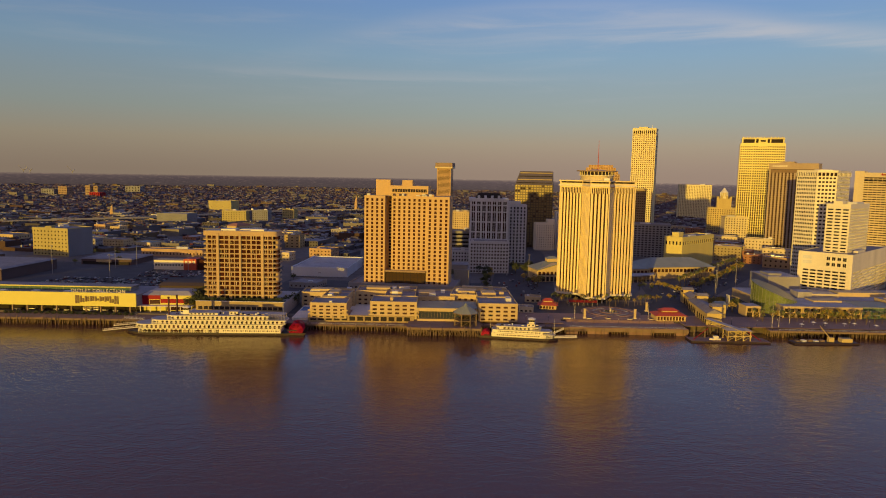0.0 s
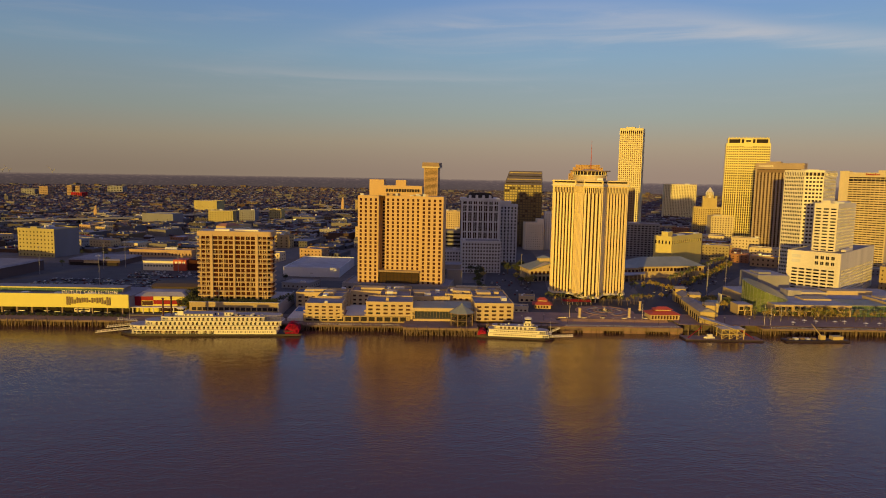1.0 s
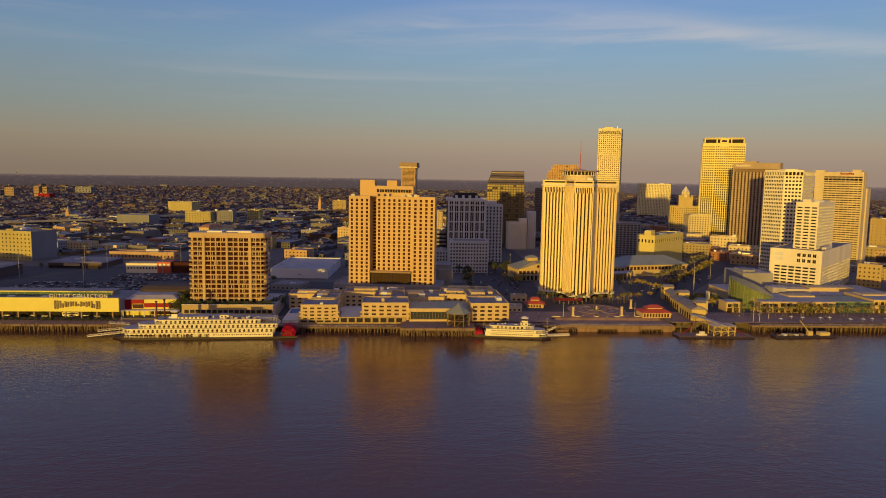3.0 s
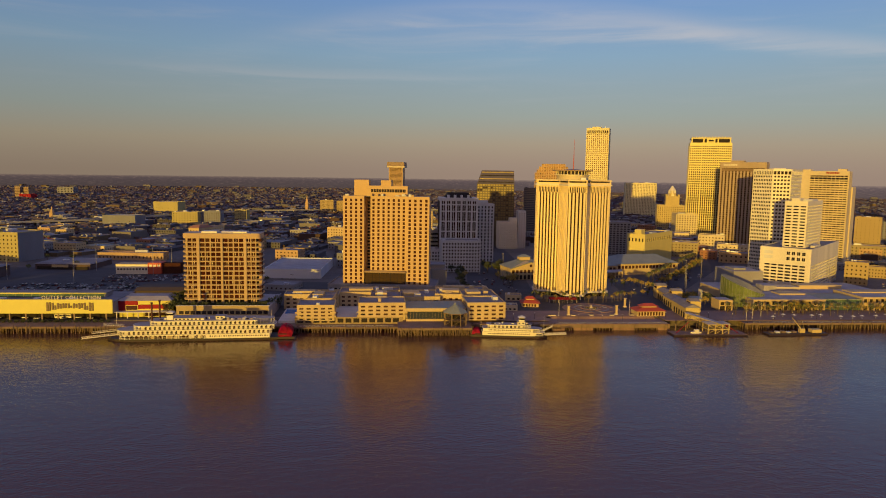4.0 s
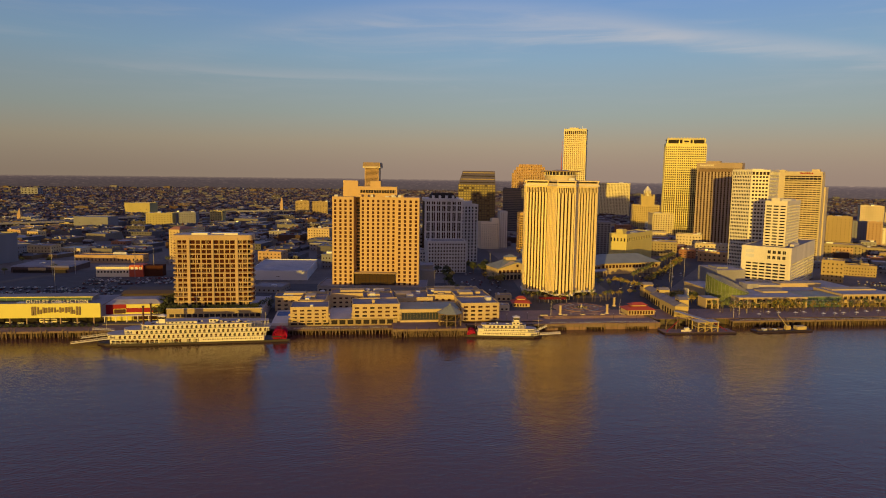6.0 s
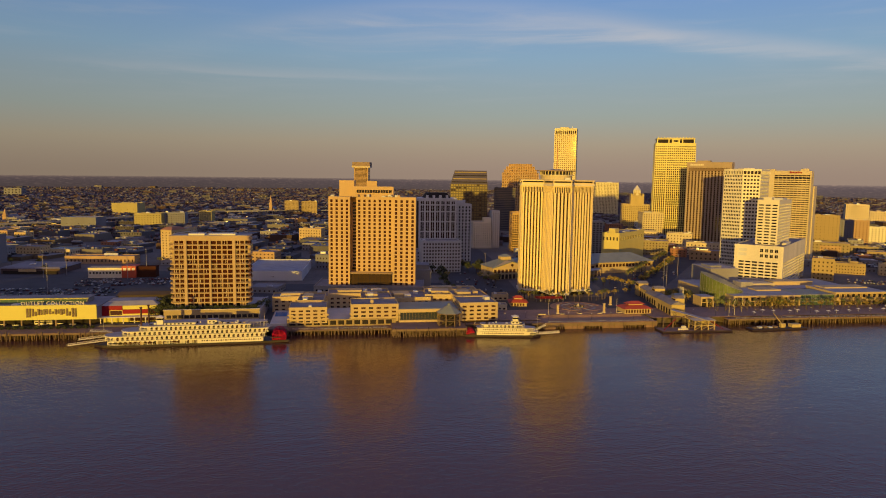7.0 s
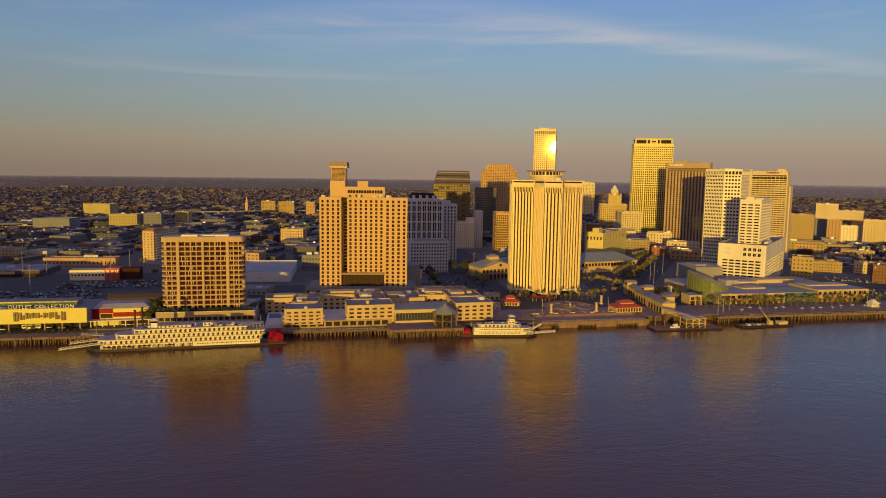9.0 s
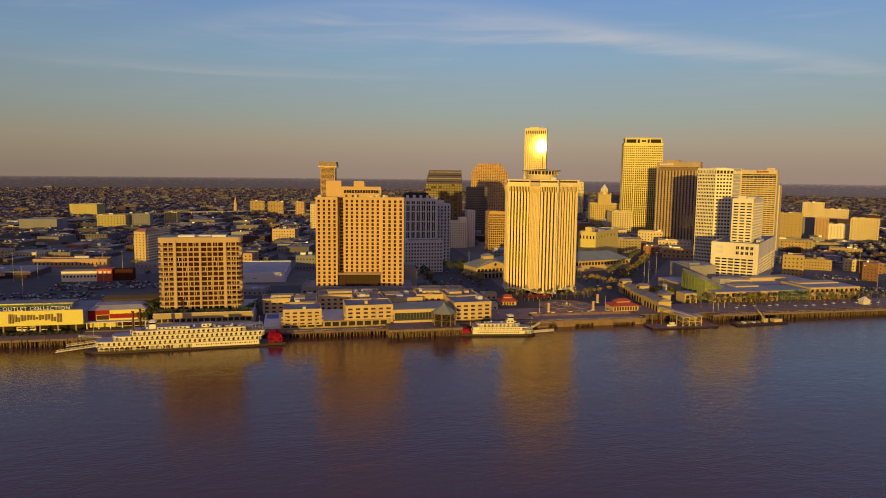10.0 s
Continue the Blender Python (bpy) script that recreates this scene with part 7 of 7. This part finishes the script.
def make_palm(h, seed):
    rng = random.Random(seed)
    b = thing("palm_tree", 0, 0, -500, 0, "palm with a bare trunk and ragged yellow-green fronds", "palm tree", "palm trees")
    tr = tube(bmesh.new(), (0, 0, -0.3), (0.1, 0, h * 0.5), 0.28, 0.2, 7)
    tube(tr, (0.1, 0, h * 0.5), (0.25, 0.1, h), 0.2, 0.18, 7)
    part("trunk", tr, bark, b)
    fr = bmesh.new()
    for i in range(26):
        a, lift = rng.uniform(0, 6.28), rng.uniform(-0.5, 0.9)
        L = rng.uniform(2.2, 3.2)
        prev = None
        for k in range(5):
            f = k / 4
            r, z = L * f, h + lift * L * f - 1.5 * f * f * L * 0.5
            wd = 0.55 * (1 - f * 0.8)
            p = Vector((0.25 + math.cos(a) * r, 0.1 + math.sin(a) * r, z))
            s = Vector((-math.sin(a), math.cos(a), 0)) * wd
            cur = (fr.verts.new(p - s), fr.verts.new(p + s))
            if prev:
                fr.faces.new((prev[0], prev[1], cur[1], cur[0]))
            prev = cur
    part("fronds", fr, leaf_gold if seed % 2 else leaf, b)
    return b


trees = [make_tree("tree", "small street tree with thin golden-green crown", 8.5, leaf_gold, 1), make_tree("tree", "small street tree with thin golden-green crown", 7.5, leaf, 2), make_tree("oak_tree", "broad dark evergreen tree", 10.5, leaf_dark, 3, 420)]
palms = [make_palm(9.5, 4), make_palm(8.0, 5)]
shrub = thing("shrub", 0, 0, -500, 0, "dark clipped garden shrub", "shrub", "garden shrubs")
bm = bmesh.new()
leaf_cloud(bm, random.Random(6), 0, 0, 0.9, 1.7, 1.1, 110, 0.45)
part("foliage", bm, leaf_dark, shrub)
part("stem", tube(bmesh.new(), (0, 0, -0.3), (0, 0, 1.2), 0.15, 0.08), bark, shrub)
rng = random.Random(12)


def plant(kind, x, y, z=GROUND, s=1.0):
    ob = copy_thing(kind, pose(x, y, z, 0, 0, rng.uniform(0, 360)))
    ob.scale = (s, s, s)


for i in range(26):
    plant(palms[i % 2], 240 + i * 7.2 + rng.uniform(-1.5, 1.5), 527 + rng.uniform(-3, 3), s=rng.uniform(0.85, 1.1))
for i in range(28):
    plant(palms[i % 2], 236 + i * 7.0 + rng.uniform(-2, 2), 536 + rng.uniform(-2.5, 2.5), s=rng.uniform(0.8, 1.05))
for i in range(24):
    plant(trees[i % 2], 240 + i * 7.4 + rng.uniform(-2, 2), 540 + rng.uniform(-1.5, 1.5), s=rng.uniform(0.5, 0.72))
for i in range(14):
    plant(trees[i % 2], (292 + i * 2.2 if i < 8 else 300 + i * 8.6) + rng.uniform(-2, 2), 535 + rng.uniform(-2, 2), s=rng.uniform(1.0, 1.3) if i < 8 else rng.uniform(0.6, 0.8))
for i in range(18):
    plant(trees[0 if i % 3 else 1], 208 + rng.uniform(0, 34), 560 + rng.uniform(0, 40), s=rng.uniform(1.0, 1.35))
for i in range(26):
    f = i / 25
    plant(palms[i % 2], 226 + 132 * f + rng.uniform(-1, 1), 680 + 184 * f + (i % 2) * 6, s=1.35)
for i in range(26):
    f = i / 25
    plant(trees[i % 2], 236 + 120 * f, 668 + 170 * f + rng.uniform(-3, 3), s=rng.uniform(1.0, 1.35))
for i in range(18):
    a = math.pi * (1.02 + 0.96 * i / 17)
    plant(palms[i % 2], 126 + 40 * math.cos(a) + rng.uniform(-2, 2), 592 + 14 * math.sin(a) + rng.uniform(-2, 2), s=rng.uniform(0.8, 1.0))
for i in range(12):
    plant(palms[i % 2], 85 + i * 8 + rng.uniform(-2, 2), 590 + rng.uniform(-3, 3), s=0.9)
for i in range(22):
    plant(trees[2 if i % 3 else 0], -12 + rng.uniform(0, 8) + (i % 2) * 44, 690 + i * 8 + rng.uniform(-3, 3), s=rng.uniform(0.8, 1.2))
for i in range(12):
    plant(trees[i % 2], 176 + rng.uniform(0, 40), 640 + rng.uniform(0, 50), s=rng.uniform(0.8, 1.2))
for i in range(24):
    plant(trees[(0, 1, 2)[i % 3]], 66 + rng.uniform(0, 26), 672 + rng.uniform(0, 130), s=rng.uniform(0.9, 1.35))
for i in range(16):
    plant(trees[2 if i % 2 else 1], 30 + rng.uniform(-4, 4), 640 + i * 13, s=rng.uniform(0.7, 1.0))
for i in range(10):
    plant(trees[i % 2], 168 + i * 6 + rng.uniform(-2, 2), 612 + rng.uniform(-6, 6), s=rng.uniform(0.6, 0.9))
for i in range(26):
    plant(shrub, -200 + i * 2.5, 519.5 + rng.uniform(-1.5, 1.5), 16.0, rng.uniform(0.7, 1.3))
for x, y, s in ((-204, 526, 1.5), (-208, 533, 1.6), (-202, 538, 1.7), (-210, 522, 1.1), (-136, 535, 1.2), (-133, 545, 1.2), (-138, 529, 1.0), (-206, 548, 1.5)):
    plant(trees[2], x, y, s=s)
for i in range(22):
    plant(shrub, -345 + i * 4.6, 509.0, 5.0, rng.uniform(0.8, 1.2))
for i in range(16):
    y = rng.uniform(660, 1000)
    plant(trees[2 if i % 3 else 1], rng.uniform(-0.6 * y, -0.2 * y), y, s=rng.uniform(0.7, 1.1))
for k in trees + palms + [shrub]:
    for o in k.children_recursive:
        bpy.data.objects.remove(o)
    bpy.data.objects.remove(k)

mast = thing("street_lamp", 0, 0, -500, 0, "tall pale high-mast street lamp", "street lamp", "high-mast lamps")
part("pole", tube(bmesh.new(), (0, 0, 0), (0, 0, 29), 0.32, 0.18, 8), stone_grey, mast)
part("lamp_ring", prism(ring(0, 0, 1.0, 12), 28.6, 29.1), stone_grey, mast)
for x, y in ((76.4, 703), (252.6, 653), (284.5, 686), (-360, 762), (-376, 745), (-291, 734), (-277, 751), (235, 612), (410, 662), (455, 566), (-420, 700), (-330, 640), (560, 700)):
    copy_thing(mast, pose(x, y, GROUND))
lamp = thing("lamp_post", 0, 0, -500, 0, "short promenade lamp post with a round globe", "lamp post", "promenade lamps")
part("post", tube(bmesh.new(), (0, 0, 0), (0, 0, 4.6), 0.12, 0.09), black_paint, lamp)
bm = bmesh.new()
bmesh.ops.create_icosphere(bm, subdivisions=1, radius=0.34, matrix=Matrix.Translation((0, 0, 4.8)))
part("globe", bm, white_paint, lamp)
for i in range(21):
    copy_thing(lamp, pose(52 + i * 17.5, 509 + (i % 2) * 4, 4.75 if 80 < 52 + i * 17.5 < 172 else GROUND))
for k in (mast, lamp):
    for o in k.children_recursive:
        bpy.data.objects.remove(o)
    bpy.data.objects.remove(k)


def make_car(paint, label):
    b = thing("car", 0, 0, -500, 0, label, "car", "parked cars")
    part("body", bbox(-2.2, 2.2, -0.9, 0.9, 0.35, 0.95, 0.12), paint, b)
    part("cabin", prism([(-1.4, -0.82), (1.2, -0.82), (1.2, 0.82), (-1.4, 0.82)], 0.93, 1.5, top=[(-1.0, -0.7), (0.6, -0.7), (0.6, 0.7), (-1.0, 0.7)]), glass_dark, b)
    for x in (-1.35, 1.35):
        for y in (-0.88, 0.88):
            part("wheel", tube(bmesh.new(), (x, y - 0.1, 0.32), (x, y + 0.1, 0.32), 0.32, n=10), black_paint, b)
    return b


cars = [make_car(white_paint, "white parked saloon car"), make_car(dark_panel, "black parked saloon car"), make_car(steel, "silver parked saloon car"), make_car(red_roof, "red parked saloon car")]
for i in range(44):
    row, col = divmod(i, 11)
    if rng.random() < 0.8:
        copy_thing(rng.choice(cars[:3] + cars), pose(-395 + col * 6 + (row % 2) * 70 + rng.uniform(-1, 1), 610 + row * 14 + rng.uniform(-0.5, 0.5), GROUND, 0, 0, 90 + rng.uniform(-2, 2)))
for i in range(12):
    f = i / 11
    copy_thing(rng.choice(cars), pose(200 + 110 * f + rng.uniform(-6, 6), 648 + 150 * f, GROUND, 0, 0, 54))
for i in range(9):
    copy_thing(rng.choice(cars), pose(45 + rng.uniform(-9, 9), 610 + i * 12, GROUND, 0, 0, 88))
for i in range(9):
    copy_thing(rng.choice(cars[:3]), pose(-340 + i * 9.5, 516 + (i % 2) * 2.6, GROUND, 0, 0, rng.uniform(-4, 4)))
for k in cars:
    for o in k.children_recursive:
        bpy.data.objects.remove(o)
    bpy.data.objects.remove(k)

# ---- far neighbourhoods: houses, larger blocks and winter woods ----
# house walls and woods lean mauve: distance haze put into their colours
house_wall_haze = tones("house_wall_haze", ((0.150, 0.125, 0.140), (0.080, 0.058, 0.062), (0.062, 0.044, 0.048), (0.095, 0.066, 0.062), (0.088, 0.079, 0.094), (0.052, 0.038, 0.042)))
house_roof = tones("house_roof", ((0.13, 0.115, 0.11), (0.17, 0.15, 0.14), (0.14, 0.10, 0.09), (0.22, 0.22, 0.22), (0.10, 0.09, 0.09)))
block_wall = tones("block_wall", ((0.135, 0.100, 0.065), (0.095, 0.094, 0.105), (0.115, 0.112, 0.12), (0.080, 0.052, 0.042), (0.080, 0.074, 0.082), (0.17, 0.158, 0.145)))
block_roof = tones("block_roof", ((0.14, 0.136, 0.145), (0.19, 0.186, 0.19), (0.10, 0.096, 0.10), (0.25, 0.246, 0.25), (0.12, 0.10, 0.09)))
woods_haze = tones("woods", ((0.102, 0.074, 0.088), (0.094, 0.071, 0.086), (0.108, 0.078, 0.090), (0.088, 0.068, 0.082)), 0.95, 0.18)
car_tone = tones("far_car_paint", ((0.28, 0.28, 0.29), (0.04, 0.04, 0.05), (0.13, 0.13, 0.15), (0.06, 0.06, 0.08), (0.38, 0.37, 0.35), (0.10, 0.03, 0.03)), 0.4, 0.15)
rs = np.random.RandomState(5)


def spread(n, y0, y1, power):
    y = y0 + (y1 - y0) * rs.rand(n) ** power
    x = -60 + y * (-0.70 + 1.76 * rs.rand(n))
    return x, y


def joined(name, verts, faces, material, label, category):
    me = bpy.data.meshes.new(name)
    me.from_pydata(verts, [], faces)
    me.materials.append(material)
    return tagged(new(name, me), label, category, kind="stuff")


HV, HF, RV, RF = [], [], [], []
for x, y in zip(*spread(9000, 1050, 4780, 0.9)):
    w, d, h, a = rs.uniform(3, 6), rs.uniform(4, 9), rs.uniform(3, 5.5), radians(rs.choice((-18, 72)) + rs.uniform(-6, 6))
    c, s = math.cos(a), math.sin(a)
    k, q = len(HV), len(RV)
    cor = [(-w, -d), (w, -d), (w, d), (-w, d)]
    HV += [(x + px * c - py * s, y + px * s + py * c, GROUND + z) for z in (-0.5, h) for px, py in cor]
    HF += [(k, k + 1, k + 5, k + 4), (k + 1, k + 2, k + 6, k + 5), (k + 2, k + 3, k + 7, k + 6), (k + 3, k, k + 4, k + 7)]
    RV += [(x + px * 1.1 * c - py * 1.1 * s, y + px * 1.1 * s + py * 1.1 * c, GROUND + h - 0.1) for px, py in cor] + [(x + s * d * 0.9, y - c * d * 0.9, GROUND + h + 2.8), (x - s * d * 0.9, y + c * d * 0.9, GROUND + h + 2.8)]
    RF += [(q, q + 1, q + 4), (q + 1, q + 2, q + 5, q + 4), (q + 2, q + 3, q + 5), (q + 3, q, q + 4, q + 5), (q + 3, q + 2, q + 1, q)]
joined("far_houses", HV, HF, house_wall_haze, "thousands of small far houses", "houses")
joined("far_roofs", RV, RF, house_roof, "gabled roofs of the far houses", "roofs")
BV, BF, TV, TF, UV, UF, PV, PF = [], [], [], [], [], [], [], []
CLEAR = np.array(TAKEN)


def free(x, y, r):
    return not np.any(np.hypot(CLEAR[:, 0] - x, CLEAR[:, 1] - y) < CLEAR[:, 2] + r)


def corners(x, y, c, s, w, d, ox=0.0, oy=0.0):
    return [(x + (ox + px) * c - (oy + py) * s, y + (ox + px) * s + (oy + py) * c) for px, py in ((-w, -d), (w, -d), (w, d), (-w, d))]


def crate(V, F, pts, z0, z1, top=True):
    k = len(V)
    V += [(px, py, z) for z in (z0, z1) for px, py in pts]
    F += [(k, k + 1, k + 5, k + 4), (k + 1, k + 2, k + 6, k + 5), (k + 2, k + 3, k + 7, k + 6), (k + 3, k, k + 4, k + 7)]
    if top:
        F.append((k + 4, k + 5, k + 6, k + 7))


def city_block(x, y, w, d, h, a, units):
    """One flat-roofed block: walls, a roof sunk behind the parapet, roof units and rows of windows on the river side."""
    c, s = math.cos(a), math.sin(a)
    crate(BV, BF, corners(x, y, c, s, w, d), GROUND - 0.5, GROUND + h, False)
    t = len(TV)
    TV.extend((px, py, GROUND + h - 0.5) for px, py in corners(x, y, c, s, w * 0.98, d * 0.98))
    TF.append((t, t + 1, t + 2, t + 3))
    for _ in range(units):
        ox, oy, uw = rs.uniform(-0.7, 0.7) * w, rs.uniform(-0.7, 0.7) * d, rs.uniform(0.6, 2.4)
        crate(UV, UF, corners(x, y, c, s, uw, uw * rs.uniform(0.6, 1.2), ox, oy), GROUND + h - 0.6, GROUND + h + rs.uniform(0.4, 2.2))
    if y < 1700 and rs.rand() < 0.4:
        rows, n = max(1, int(h / 3.8)), int(w * 2 / 4.4)
        for r in range(rows):
            for i in range(n):
                ox = -w + (i + 0.5) * 2 * w / n
                crate(PV, PF, corners(x, y, c, s, 0.8, 0.06, ox, -d - 0.02), GROUND + h * (r + 0.32) / rows, GROUND + h * (r + 0.75) / rows)


for x, y in zip(*spread(1500, 900, 4750, 0.9)):
    w, d, h, a = rs.uniform(6, 22), rs.uniform(6, 18), rs.choice((5, 6, 8, 10, 15), p=(0.3, 0.3, 0.24, 0.12, 0.04)) + rs.uniform(-0.6, 0.6), radians(-16 + rs.uniform(-14, 14))
    if y < 1500 and not free(x, y, w) or abs((x - 215) - (y - 640) * 0.72) < 40 and y < 1200:
        continue
    city_block(x, y, w, d, h, a, 3 if y < 2200 else 1)
# the close-built warehouse quarter between the halls and the highway
for i in range(17):
    for k in range(13):
        y = 905 + k * 58 + rs.uniform(-10, 10)
        x = -60 - y * 0.72 + (i + rs.uniform(-0.15, 0.15)) * y * 0.052
        w, d, h = rs.uniform(14, 27) * (0.8 + y / 5000), rs.uniform(12, 24), rs.choice((5.5, 7, 8.5, 10.5, 13)) + rs.uniform(-0.5, 0.5)
        if rs.rand() < 0.14 or not free(x, y, w * 0.75):
            continue
        city_block(x, y, w, d, h * 0.85, radians(-14 + rs.uniform(-3, 3)), 6)
# the old quarter of small roofs inland from the aquarium
for i in range(26):
    for k in range(22):
        u, v = i * 21 + rs.uniform(-3, 3), k * 25 + rs.uniform(-3, 3)
        x, y = 520 + u * 0.80 + v * 0.60, 690 - u * 0.60 + v * 0.80 + 60
        w, d, h = rs.uniform(6, 10), rs.uniform(8, 12), rs.choice((5, 6.5, 8, 10.5)) + rs.uniform(-0.6, 0.6)
        if y < 640 or x < 0.62 * y or x > 1.12 * y or rs.rand() < 0.12 or not free(x, y, w * 0.7):
            continue
        city_block(x, y, w, d, h, radians(-37 + rs.uniform(-4, 4)), 3)
joined("far_blocks", BV, BF, block_wall, "many far flat-roofed warehouses and offices", "buildings")
joined("far_block_roofs", TV, TF, block_roof, "flat roofs of the far blocks", "roofs")
joined("far_roof_units", UV, UF, car_tone, "air units and skylights on the far roofs", "roof units")
joined("far_windows", PV, PF, glass_dark, "small dark windows of the far blocks", "windows")
base = bmesh.new()
bmesh.ops.create_icosphere(base, subdivisions=1, radius=1)
ico_v = np.array([v.co for v in base.verts])
ico_f = [[v.index for v in f.verts] for f in base.faces]
base.free()
WV, WF = [], []
for x, y in zip(*spread(52000, 1000, 4800, 0.8)):
    if y < 1700 and (rs.rand() < 0.72 or not free(x, y, 3)):
        continue
    r, h = rs.uniform(2.2, 5.2), rs.uniform(4, 9)
    k = len(WV)
    v = ico_v * (r * 1.15, r * 1.15, h * 0.42) * rs.uniform(0.6, 1.2, (len(ico_v), 1)) + (x, y, GROUND + h * 0.40)
    WV += [tuple(p) for p in v]
    WF += [tuple(k + i for i in f) for f in ico_f]
joined("far_woods", WV, WF, woods_haze, "bare winter trees among the far houses", "trees")

# rows of cars in the big car parks, beyond those built one by one
CV, CF = [], []
rng = random.Random(44)
LOTS = ((40, 620, 42, 150, -4), (205, 650, 40, 160, -36), (-262, 606, 70, 66, 0), (-330, 690, 120, 50, 2), (-395, 612, 120, 70, 3), (428, 600, 70, 40, -36), (474, 666, 60, 34, -36))
for lx, ly, lw, ld, turn in LOTS:
    c, s = math.cos(radians(turn)), math.sin(radians(turn))
    for r in range(int(ld / 8.5)):
        for i in range(int(lw / 2.9)):
            if rng.random() < (0.85 if ld > 100 else 0.45):
                continue
            px, py = i * 2.9 + rng.uniform(-0.2, 0.2), r * 8.5 + (r % 2) * -2.6 + rng.uniform(-0.3, 0.3)
            tall = rng.choice((0, 0, 0.35))
            for hw_, d0, d1, z0, z1 in ((0.9, -2.2, 2.2, 0.25, 0.95 + tall * 0.5), (0.75, -1.0, 1.5, 0.9, 1.5 + tall)):
                k = len(CV)
                CV += [(lx + (px + qx) * c - (py + qy) * s, ly + (px + qx) * s + (py + qy) * c, GROUND + z) for z in (z0, z1) for qx, qy in ((-hw_, d0), (hw_, d0), (hw_, d1), (-hw_, d1))]
                CF += [(k, k + 1, k + 5, k + 4), (k + 1, k + 2, k + 6, k + 5), (k + 2, k + 3, k + 7, k + 6), (k + 3, k, k + 4, k + 7), (k + 4, k + 5, k + 6, k + 7)]
joined("car_park_rows", CV, CF, car_tone, "packed rows of parked cars in the car parks", "cars")
